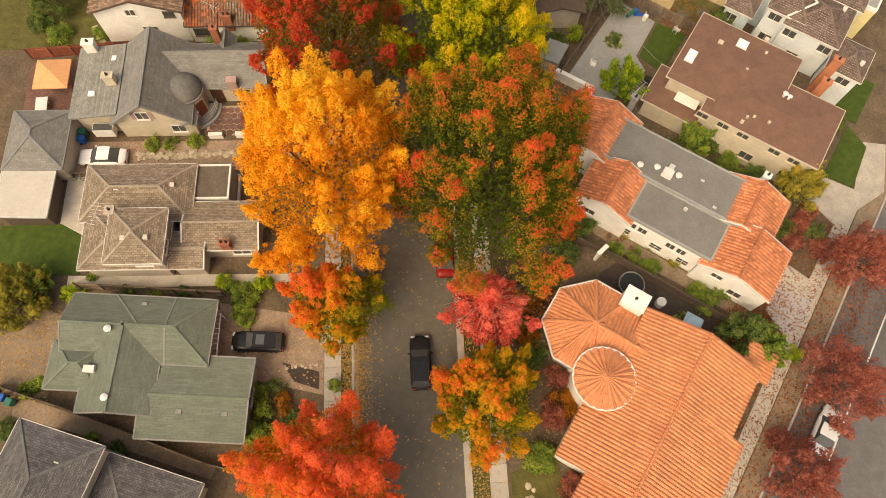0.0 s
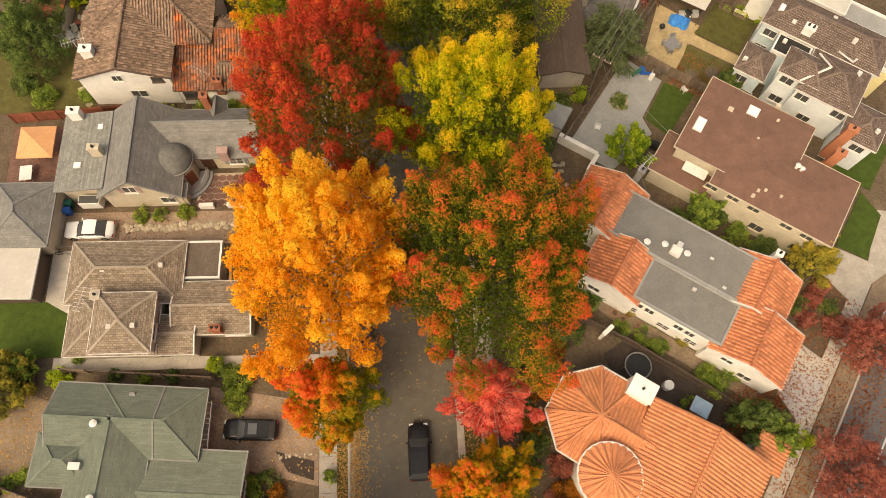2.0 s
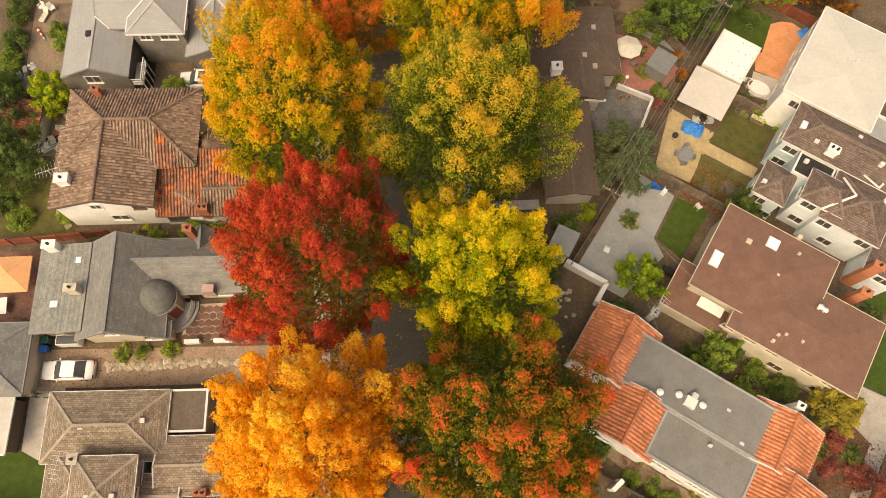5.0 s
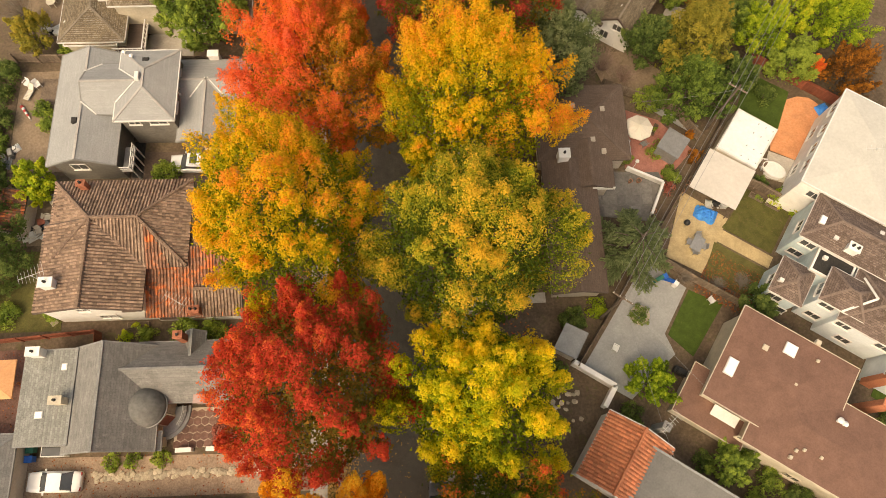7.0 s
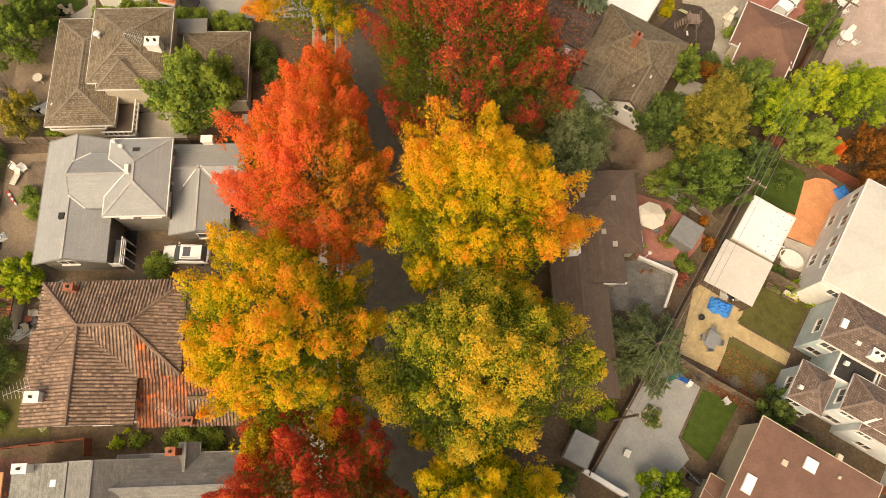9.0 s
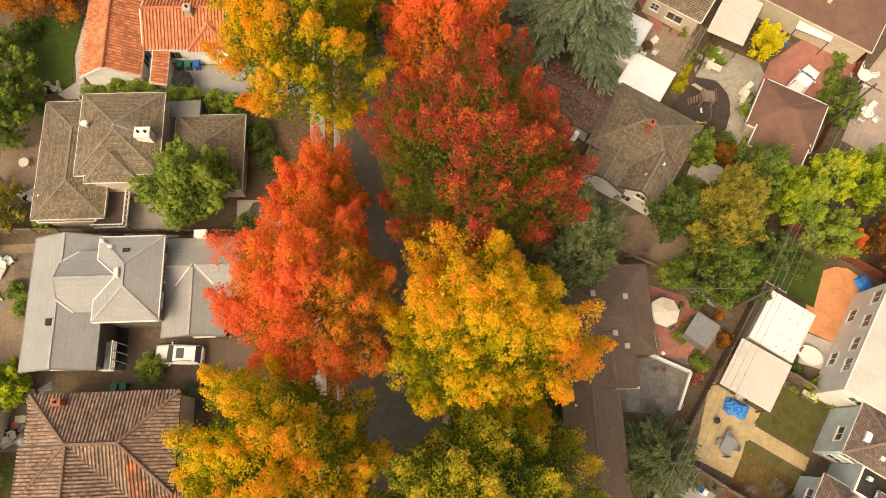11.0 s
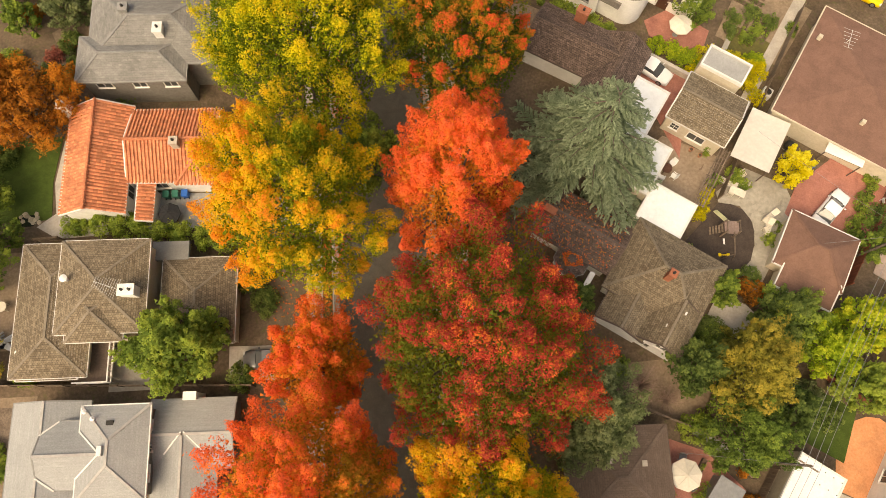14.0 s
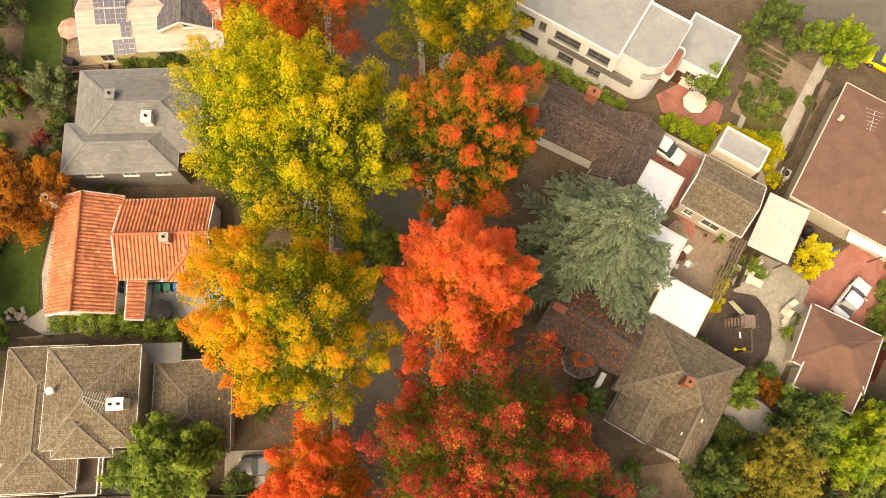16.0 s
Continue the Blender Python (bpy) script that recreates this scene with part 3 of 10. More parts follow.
def shrub(x, y, r, h, leaf, label, seed, size=0.13, n=None, tone=0.5, category="shrub", z0=0.0, tone_var=0.2, name="shrub", long=1.0, yaw=0.0):
    rng = np.random.default_rng(seed)
    T = thing(name, label, category, x, y, z0, yaw)
    out = []
    n = n or max(8, int(16 * r * r * long))
    for i in range(n):
        a, q = rng.random() * 6.283, rng.random() ** 0.5
        px, py = math.cos(a) * q * r * 0.85 * long, math.sin(a) * q * r * 0.85
        pz = h * (0.25 + 0.55 * (1 - q * q) * (0.6 + 0.4 * rng.random()) + 0.1 * rng.random())
        ax = np.array([px / max(r * long, .1) * 0.7, py / max(r, .1) * 0.7, 1.0])
        k = min(0.65, 0.3 + r * 0.18) * (0.7 + 0.6 * rng.random())
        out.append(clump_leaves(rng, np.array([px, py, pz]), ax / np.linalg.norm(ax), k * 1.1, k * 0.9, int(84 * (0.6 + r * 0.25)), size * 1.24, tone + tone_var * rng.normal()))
    bm = bmesh.new()
    for i in range(4):
        a = i * 1.6 + seed
        tube(bm, [(0, 0, -0.1), (math.cos(a) * r * 0.25, math.sin(a) * r * 0.25, h * 0.4), (math.cos(a) * r * 0.5, math.sin(a) * r * 0.5, h * 0.65)], [0.05, 0.035, 0.015], 5)
    part("stem", bm, BARK, T)
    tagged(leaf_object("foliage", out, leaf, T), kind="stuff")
    return T

WHITE_TRIM = mat("white_trim", (0.64, 0.62, 0.58), (0.72, 0.7, 0.67), 6, 0.6, 0.15, 0.1)
BROWN_TRIM = mat("brown_trim", (0.09, 0.065, 0.05), (0.14, 0.1, 0.08), 6, 0.7, 0.2, 0.2)
GREY_TRIM = mat("grey_trim", (0.2, 0.2, 0.19), (0.28, 0.27, 0.26), 6, 0.7, 0.2, 0.2)
PANE = glass_mat("window_glass", (0.06, 0.06, 0.058))
SKYLIGHT = glass_mat("skylight_glass", (0.6, 0.64, 0.66), 0.2)
SOOT = mat("soot", (0.02, 0.02, 0.02), (0.05, 0.045, 0.04), 10)
METAL = mat("metal", (0.3, 0.3, 0.3), (0.42, 0.42, 0.42), 12, 0.45, 0.2, 0.05, 0.8)
PALE_METAL = mat("pale_metal", (0.55, 0.55, 0.53), (0.7, 0.7, 0.68), 12, 0.5, 0.2, 0.05, 0.3)
DARK_WOOD = mat("dark_wood", (0.07, 0.03, 0.02), (0.13, 0.06, 0.035), 8, 0.6, 0.3, 0.2)
FENCE_WOOD = mat("fence_wood", (0.14, 0.1, 0.075), (0.26, 0.2, 0.15), 7, 0.9, 0.4, 0.4, objvar=0.2, streak=0.15)
RED_WOOD = mat("red_wood", (0.2, 0.06, 0.035), (0.3, 0.1, 0.06), 7, 0.85, 0.4, 0.4, objvar=0.2, streak=0.15)
BARK = mat("bark", (0.08, 0.06, 0.05), (0.2, 0.16, 0.13), 9, 0.95, 0.3, 0.8, streak=0.3)
CREAM_WALL = mat("cream_stucco", (0.52, 0.45, 0.34), (0.6, 0.53, 0.42), 5, 0.9, 0.2, 0.35, stain=(0.5, 0.43, 0.34), stain_at=0.66)
WHITE_WALL = mat("white_stucco", (0.77, 0.75, 0.71), (0.83, 0.81, 0.78), 5, 0.9, 0.16, 0.35, stain=(0.6, 0.57, 0.52), stain_at=0.66)
GREY_WALL = mat("grey_siding", (0.16, 0.145, 0.125), (0.23, 0.21, 0.185), 5, 0.85, 0.2, 0.25)
TAUPE_WALL = mat("taupe_stucco", (0.42, 0.36, 0.3), (0.5, 0.44, 0.37), 5, 0.9, 0.2, 0.3)
BLUE_WALL = mat("pale_blue_stucco", (0.5, 0.61, 0.64), (0.61, 0.7, 0.73), 5, 0.9, 0.2, 0.3)
YELLOW_WALL = mat("pale_yellow_stucco", (0.72, 0.62, 0.3), (0.8, 0.7, 0.4), 5, 0.9, 0.15, 0.3)
GREEN_ROOF = shingle_mat("green_shingle", (0.135, 0.155, 0.125), (0.165, 0.185, 0.15), (0.12, 0.14, 0.113), 0.9, 0.22, 0.2, island=0.03, bump=0.15)
TAUPE_ROOF = shingle_mat("taupe_shingle", (0.2, 0.155, 0.115), (0.33, 0.265, 0.2), (0.12, 0.09, 0.07), 0.32, 0.2, 0.2)
GREY_ROOF = shingle_mat("grey_shingle", (0.19, 0.185, 0.175), (0.235, 0.228, 0.215), (0.165, 0.16, 0.152), 0.5, 0.22, 0.3, island=0.05, bump=0.15, stain=(0.3, 0.29, 0.27))
DARK_ROOF = shingle_mat("dark_grey_shingle", (0.1, 0.095, 0.1), (0.17, 0.16, 0.165), (0.06, 0.06, 0.06), 0.35, 0.18, 0.3)
PALE_ROOF = shingle_mat("pale_grey_shingle", (0.3, 0.302, 0.298), (0.325, 0.327, 0.322), (0.285, 0.287, 0.283), 1.2, 0.22, 0.1, island=0.02, bump=0.1)
OLD_ROOF = shingle_mat("weathered_wood_shingle", (0.15, 0.116, 0.078), (0.25, 0.2, 0.14), (0.085, 0.068, 0.05), 0.22, 0.2, 0.3, stain=(0.36, 0.31, 0.25), stain_at=0.6)
DARK_OLD_ROOF = shingle_mat("dark_brown_shingle", (0.095, 0.066, 0.055), (0.18, 0.128, 0.106), (0.03, 0.025, 0.02), 0.25, 0.2, 0.3)
BROWN_SHINGLE = shingle_mat("warm_brown_shingle", (0.125, 0.09, 0.074), (0.215, 0.16, 0.134), (0.07, 0.05, 0.043), 0.3, 0.2, 0.3, stain=(0.34, 0.27, 0.22), stain_at=0.64)
BROWN_ROOF = mat("brown_rolled_roofing", (0.165, 0.09, 0.066), (0.205, 0.115, 0.086), 7, 0.9, 0.22, 0.3, stain=(0.24, 0.15, 0.12), stain_at=0.68)
UMBER_ROOF = shingle_mat("umber_shingle", (0.13, 0.092, 0.072), (0.15, 0.108, 0.085), (0.11, 0.08, 0.062), 0.5, 0.2, 0.2, island=0.04)
ORANGE_TILE = mat("orange_tile", (0.56, 0.21, 0.1), (0.67, 0.29, 0.15), 5, 0.75, 0.22, 0.2, island=0.13)
RED_TILE = mat("red_orange_tile", (0.5, 0.16, 0.08), (0.65, 0.27, 0.145), 5, 0.8, 0.3, 0.2, island=0.28)
BROWN_TILE = mat("brown_tile", (0.19, 0.125, 0.092), (0.33, 0.23, 0.17), 4, 0.9, 0.35, 0.3, stain=(0.4, 0.17, 0.1), stain_at=0.7, island=0.4)
RUST_TILE = mat("rusty_tile", (0.19, 0.1, 0.07), (0.34, 0.17, 0.11), 3, 0.9, 0.45, 0.3, stain=(0.58, 0.16, 0.055), stain_at=0.5, island=0.4)
FLAT_GREY = mat("grey_roofing_felt", (0.17, 0.165, 0.155), (0.215, 0.21, 0.195), 6, 0.9, 0.2, 0.25, stain=(0.16, 0.155, 0.15), stain_at=0.62)
FLAT_WHITE = mat("white_roof_coating", (0.66, 0.68, 0.69), (0.75, 0.77, 0.78), 3, 0.7, 0.12, 0.1, stain=(0.55, 0.53, 0.5), stain_at=0.7)
PALE_SHEET = mat("pale_canopy_sheet", (0.53, 0.49, 0.44), (0.6, 0.56, 0.505), 3, 0.7, 0.12, 0.1)
BRICK_RED = mat("red_brick", (0.3, 0.1, 0.06), (0.42, 0.17, 0.1), 14, 0.9, 0.25, 0.5)
PINK_TRIM = mat("dusty_pink_boards", (0.36, 0.24, 0.22), (0.44, 0.31, 0.28), 6, 0.8, 0.2, 0.2)
ASPHALT = mat("asphalt", (0.12, 0.108, 0.088), (0.168, 0.152, 0.126), 11, 0.95, 0.22, 0.35, stain=(0.085, 0.075, 0.068), stain_at=0.62)
ASPHALT_GREY = mat("grey_asphalt", (0.12, 0.115, 0.12), (0.17, 0.165, 0.165), 11, 0.95, 0.22, 0.35)
CONCRETE = mat("concrete", (0.4, 0.36, 0.31), (0.5, 0.455, 0.4), 6, 0.92, 0.25, 0.3, stain=(0.3, 0.26, 0.22), stain_at=0.62, objvar=0.08)
GREY_CONCRETE = mat("grey_concrete", (0.285, 0.285, 0.28), (0.35, 0.35, 0.342), 6, 0.92, 0.18, 0.25, stain=(0.26, 0.25, 0.245), stain_at=0.64)
PAVER = mat("tan_paver", (0.22, 0.155, 0.11), (0.36, 0.265, 0.195), 7, 0.92, 0.35, 0.35, stain=(0.16, 0.11, 0.08), objvar=0.15)
RED_PAVER = mat("red_paving", (0.32, 0.13, 0.1), (0.43, 0.19, 0.15), 7, 0.9, 0.3, 0.3, stain=(0.2, 0.09, 0.07), stain_at=0.64)
TERRACOTTA = mat("terracotta_paving", (0.58, 0.24, 0.11), (0.7, 0.33, 0.17), 6, 0.9, 0.22, 0.3)
SAND_PAVER = mat("sandy_paving", (0.4, 0.3, 0.16), (0.52, 0.4, 0.23), 6, 0.9, 0.3, 0.3, stain=(0.3, 0.22, 0.12))
SOIL = mat("soil", (0.1, 0.072, 0.048), (0.18, 0.13, 0.09), 3.5, 1.0, 0.45, 0.7, stain=(0.11, 0.1, 0.045), stain_at=0.55)
BARE = mat("bare_earth", (0.2, 0.145, 0.1), (0.3, 0.225, 0.16), 4, 1.0, 0.3, 0.6, stain=(0.17, 0.13, 0.08))
LAWN = mat("lawn", (0.045, 0.075, 0.012), (0.075, 0.115, 0.02), 14, 1.0, 0.35, 0.8, stain=(0.15, 0.15, 0.05), stain_at=0.62)
DULL_LAWN = mat("dull_lawn", (0.085, 0.085, 0.025), (0.15, 0.13, 0.045), 10, 1.0, 0.4, 0.8, stain=(0.2, 0.12, 0.055), stain_at=0.58)
STAINED = mat("stained_concrete", (0.27, 0.245, 0.205), (0.38, 0.345, 0.29), 2.5, 0.92, 0.3, 0.3, stain=(0.2, 0.18, 0.15), stain_at=0.58)
TAN_TILE = mat("tan_floor_tile", (0.24, 0.175, 0.125), (0.34, 0.26, 0.19), 3, 0.85, 0.3, 0.25, stain=(0.17, 0.115, 0.08), stain_at=0.6)
MULCH = mat("mulch", (0.05, 0.038, 0.032), (0.095, 0.072, 0.06), 16, 1.0, 0.3, 0.7)
STONE = mat("pale_stone", (0.42, 0.34, 0.24), (0.6, 0.52, 0.4), 6, 0.95, 0.3, 0.5, objvar=0.25)
BLACK_PAINT = mat("black_car_paint", (0.012, 0.012, 0.014), (0.02, 0.02, 0.022), 3, 0.22, 0.1, 0.0)
WHITE_PAINT = mat("white_car_paint", (0.78, 0.78, 0.78), (0.83, 0.83, 0.83), 3, 0.25, 0.05, 0.0)
GREY_PAINT = mat("grey_car_paint", (0.12, 0.12, 0.125), (0.16, 0.16, 0.165), 3, 0.3, 0.05, 0.0, 0.4)
RED_PAINT = mat("red_car_paint", (0.25, 0.01, 0.01), (0.32, 0.015, 0.015), 3, 0.25, 0.05, 0.0)
YELLOW_PAINT = mat("yellow_car_paint", (0.75, 0.55, 0.02), (0.8, 0.6, 0.03), 3, 0.3, 0.05, 0.0)
RUBBER = mat("rubber", (0.012, 0.012, 0.012), (0.025, 0.025, 0.025), 8, 0.8)
CAR_GLASS = glass_mat("car_glass", (0.06, 0.064, 0.068), 0.06)
LAMP_GLASS = glass_mat("lamp_glass", (0.45, 0.45, 0.45), 0.15)
TAIL_GLASS = glass_mat("tail_lamp_glass", (0.25, 0.01, 0.01), 0.15)
GREEN_PLASTIC = mat("green_plastic", (0.02, 0.12, 0.09), (0.03, 0.16, 0.12), 4, 0.5, 0.15, 0.05)
BLUE_PLASTIC = mat("blue_plastic", (0.015, 0.1, 0.4), (0.025, 0.14, 0.5), 4, 0.5, 0.15, 0.05)
BLACK_PLASTIC = mat("black_plastic", (0.02, 0.02, 0.02), (0.035, 0.035, 0.035), 4, 0.5, 0.15, 0.05)
WHITE_PLASTIC = mat("white_plastic", (0.7, 0.69, 0.66), (0.78, 0.77, 0.75), 4, 0.5, 0.1, 0.05)
TEAL_TARP = mat("blue_tarp", (0.02, 0.18, 0.6), (0.05, 0.3, 0.75), 3, 0.5, 0.2, 0.3)
ORANGE_CLOTH = mat("orange_canvas", (0.66, 0.32, 0.15), (0.74, 0.4, 0.2), 6, 0.85, 0.12, 0.1)
PALE_CLOTH = mat("pale_canvas", (0.6, 0.55, 0.45), (0.68, 0.62, 0.53), 6, 0.85, 0.12, 0.1)
GREY_METAL = mat("grey_sheet_metal", (0.24, 0.24, 0.245), (0.31, 0.31, 0.31), 4, 0.6, 0.2, 0.1, 0.3)
PAINT_LINE = mat("road_paint", (0.6, 0.6, 0.57), (0.75, 0.75, 0.72), 9, 0.8, 0.2, 0.1)

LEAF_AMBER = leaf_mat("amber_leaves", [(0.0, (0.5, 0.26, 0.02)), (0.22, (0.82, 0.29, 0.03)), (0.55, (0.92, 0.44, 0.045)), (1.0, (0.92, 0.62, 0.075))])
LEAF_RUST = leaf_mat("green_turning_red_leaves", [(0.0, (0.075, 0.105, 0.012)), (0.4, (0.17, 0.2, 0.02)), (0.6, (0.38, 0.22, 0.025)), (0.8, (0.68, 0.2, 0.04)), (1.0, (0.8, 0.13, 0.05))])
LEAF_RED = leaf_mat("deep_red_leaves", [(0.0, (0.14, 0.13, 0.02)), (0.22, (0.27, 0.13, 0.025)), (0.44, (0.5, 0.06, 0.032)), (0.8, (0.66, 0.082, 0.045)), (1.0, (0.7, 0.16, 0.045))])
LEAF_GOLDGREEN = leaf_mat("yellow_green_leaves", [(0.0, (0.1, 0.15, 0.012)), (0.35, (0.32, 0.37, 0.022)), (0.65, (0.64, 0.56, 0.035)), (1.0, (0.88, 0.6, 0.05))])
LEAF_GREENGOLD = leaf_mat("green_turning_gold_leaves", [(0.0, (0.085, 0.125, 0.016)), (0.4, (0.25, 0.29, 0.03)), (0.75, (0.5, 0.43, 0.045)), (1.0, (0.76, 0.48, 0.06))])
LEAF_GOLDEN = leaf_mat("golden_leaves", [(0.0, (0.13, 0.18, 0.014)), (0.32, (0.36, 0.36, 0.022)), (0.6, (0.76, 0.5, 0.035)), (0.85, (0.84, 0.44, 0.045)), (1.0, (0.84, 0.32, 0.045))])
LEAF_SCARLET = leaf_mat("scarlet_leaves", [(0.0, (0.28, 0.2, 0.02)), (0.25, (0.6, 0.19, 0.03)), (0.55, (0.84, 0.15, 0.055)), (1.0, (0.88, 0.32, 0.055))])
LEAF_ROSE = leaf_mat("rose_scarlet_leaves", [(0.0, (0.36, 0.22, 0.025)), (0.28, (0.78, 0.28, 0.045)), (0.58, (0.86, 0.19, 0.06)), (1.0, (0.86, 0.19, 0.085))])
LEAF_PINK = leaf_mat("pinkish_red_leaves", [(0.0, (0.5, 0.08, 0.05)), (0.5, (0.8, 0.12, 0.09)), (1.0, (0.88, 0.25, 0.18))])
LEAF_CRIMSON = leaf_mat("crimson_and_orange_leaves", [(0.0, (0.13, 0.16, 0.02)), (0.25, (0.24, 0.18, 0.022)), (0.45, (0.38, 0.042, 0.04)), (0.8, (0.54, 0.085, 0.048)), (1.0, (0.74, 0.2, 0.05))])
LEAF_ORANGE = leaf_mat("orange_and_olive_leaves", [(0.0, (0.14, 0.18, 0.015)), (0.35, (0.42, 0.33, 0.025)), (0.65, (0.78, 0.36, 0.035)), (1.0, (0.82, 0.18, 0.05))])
# the green ramps run from a shaded inner tone to a lit outer tone
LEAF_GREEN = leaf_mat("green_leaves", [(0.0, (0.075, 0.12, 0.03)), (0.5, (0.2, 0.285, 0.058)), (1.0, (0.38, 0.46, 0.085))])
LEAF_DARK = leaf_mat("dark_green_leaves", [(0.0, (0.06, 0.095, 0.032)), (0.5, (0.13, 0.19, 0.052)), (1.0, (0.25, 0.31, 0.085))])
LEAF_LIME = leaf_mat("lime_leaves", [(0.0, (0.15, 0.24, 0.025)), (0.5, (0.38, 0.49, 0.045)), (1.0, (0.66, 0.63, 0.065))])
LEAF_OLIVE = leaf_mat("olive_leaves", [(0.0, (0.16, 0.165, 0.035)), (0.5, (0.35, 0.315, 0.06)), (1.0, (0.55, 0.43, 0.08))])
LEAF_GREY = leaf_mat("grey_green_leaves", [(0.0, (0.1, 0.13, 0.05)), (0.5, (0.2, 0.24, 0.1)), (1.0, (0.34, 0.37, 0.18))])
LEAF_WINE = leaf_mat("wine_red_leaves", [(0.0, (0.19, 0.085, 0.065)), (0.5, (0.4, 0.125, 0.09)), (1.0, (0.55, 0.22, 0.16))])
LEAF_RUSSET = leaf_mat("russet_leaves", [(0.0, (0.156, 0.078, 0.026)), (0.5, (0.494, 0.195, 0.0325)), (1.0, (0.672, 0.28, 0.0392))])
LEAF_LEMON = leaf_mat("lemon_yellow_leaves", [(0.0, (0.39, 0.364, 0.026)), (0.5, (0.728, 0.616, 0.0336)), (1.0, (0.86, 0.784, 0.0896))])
CAPS = {"green_shingle": mat("green_cap", (0.14, 0.17, 0.13), (0.18, 0.21, 0.165), 8), "taupe_shingle": mat("taupe_cap", (0.3, 0.25, 0.19), (0.38, 0.32, 0.26), 8), "grey_shingle": mat("grey_cap", (0.18, 0.18, 0.175), (0.25, 0.245, 0.235), 8),
        "dark_grey_shingle": mat("dark_cap", (0.12, 0.12, 0.12), (0.17, 0.165, 0.165), 8), "pale_grey_shingle": mat("pale_cap", (0.36, 0.34, 0.32), (0.41, 0.39, 0.37), 8), "weathered_wood_shingle": mat("old_cap", (0.16, 0.13, 0.095), (0.26, 0.215, 0.165), 8),
        "dark_brown_shingle": mat("dark_brown_cap", (0.09, 0.066, 0.056), (0.15, 0.11, 0.095), 8), "warm_brown_shingle": mat("warm_brown_cap", (0.16, 0.115, 0.095), (0.24, 0.18, 0.15), 8), "umber_shingle": mat("umber_cap", (0.12, 0.085, 0.065), (0.165, 0.12, 0.095), 8)}

# ---- ground, streets and pavements ----
me = mesh_of("ground", [(-900, -900, 0), (900, -900, 0), (900, 900, 0), (-900, 900, 0)], [(0, 1, 2, 3)], SOIL)
tagged(new("ground", me), "brown garden soil with thin dry grass", "ground", kind="structure")
paving("road", "worn grey-brown asphalt street with dark patches", [(-6.1, -80), (3.9, -80), (3.9, 230), (-6.1, 230)], ASPHALT, 0.02, "road")
RX, RY = math.cos(radians(-34.5)), math.sin(radians(-34.5))


def uv(lx, ly):
    """A place along and across the lots on the east side, which lie turned to the street."""
    return (lx * RX - ly * RY, lx * RY + ly * RX)


paving("road", "grey asphalt side street with a white edge line", [uv(24.2, -60), uv(70, -60), uv(70, 160), uv(24.2, 160)], ASPHALT_GREY, 0.02, "road")
paving("road_line", "white painted line along the side street", [uv(28.1, -60), uv(28.25, -60), uv(28.25, 160), uv(28.1, 160)], PAINT_LINE, 0.028, "road line")
paving("road", "grey asphalt cross street beyond the gardens", [uv(-42, 125), uv(24, 125), uv(24, 133), uv(-42, 133)], ASPHALT, 0.018, "road")


def kerb(label, pts, w=0.18, h=0.13):
    bm = bmesh.new()
    for a, b in zip(pts, pts[1:]):
        bar(bm, (*a, h / 2), (*b, h / 2), w, h + 0.1, -0.04)
    me = bpy.data.meshes.new("kerb")
    bm.to_mesh(me)
    bm.free()
    me.materials.append(CONCRETE)
    tagged(new("kerb", me), label, "kerb", kind="structure")


kerb("concrete kerb along the leaf-strewn verge", [(-6.18, -80), (-6.18, 230)])
kerb("concrete kerb along the leaf-strewn verge", [(3.98, -80), (3.98, 230)])
kerb("concrete kerb of the side street", [uv(24.1, -60), uv(24.1, 160)])
# gutters
for x0 in (-6.09, 3.43):
    paving("gutter", "pale concrete gutter pan beside the kerb", [(x0, -80), (x0 + 0.46, -80), (x0 + 0.46, 230), (x0, 230)], CONCRETE, 0.026, "gutter")
# verges of thin grass
for x0, x1 in ((-7.2, -6.27), (4.07, 5.55)):
    paving("verge", "verge of thin grass and soil covered with fallen leaves", [(x0, -80), (x1, -80), (x1, 230), (x0, 230)], DULL_LAWN, 0.06, "verge")
paving("verge", "verge of brown soil under red leaves", [uv(22.2, -60), uv(24.0, -60), uv(24.0, 160), uv(22.2, 160)], BARE, 0.06, "verge")


def slab_row(label, x0, x1, y0, y1, step, material, m=None):
    """A pavement of separate concrete slabs."""
    P = thing("pavement", label, "pavement", kind="structure")
    if m is not None:
        P.matrix_world = m
    me = None
    y = y0
    rng = random.Random(int(abs(x0) * 10))
    while y < y1:
        if me is None:
            bm = boxes((x0, x1, 0.012, step - 0.012, -0.1, 0.0), bevel=0.008)
            me = bpy.data.meshes.new("slab")
            bm.to_mesh(me)
            bm.free()
            me.materials.append(material)
        ob = attach("slab", me, P)
        ob.location = (0, y, 0.075 + rng.uniform(-0.008, 0.008))
        y += step
    return P


slab_row("concrete slab pavement with open joints", -8.75, -7.22, -12, 118, 1.52, CONCRETE)
slab_row("concrete slab pavement with open joints", 5.57, 7.1, -12, 118, 1.52, CONCRETE)
slab_row("pale concrete slab pavement of the side street", 20.6, 22.1, -18, 46, 1.52, CONCRETE, Matrix.Rotation(radians(-34.5), 4, "Z"))

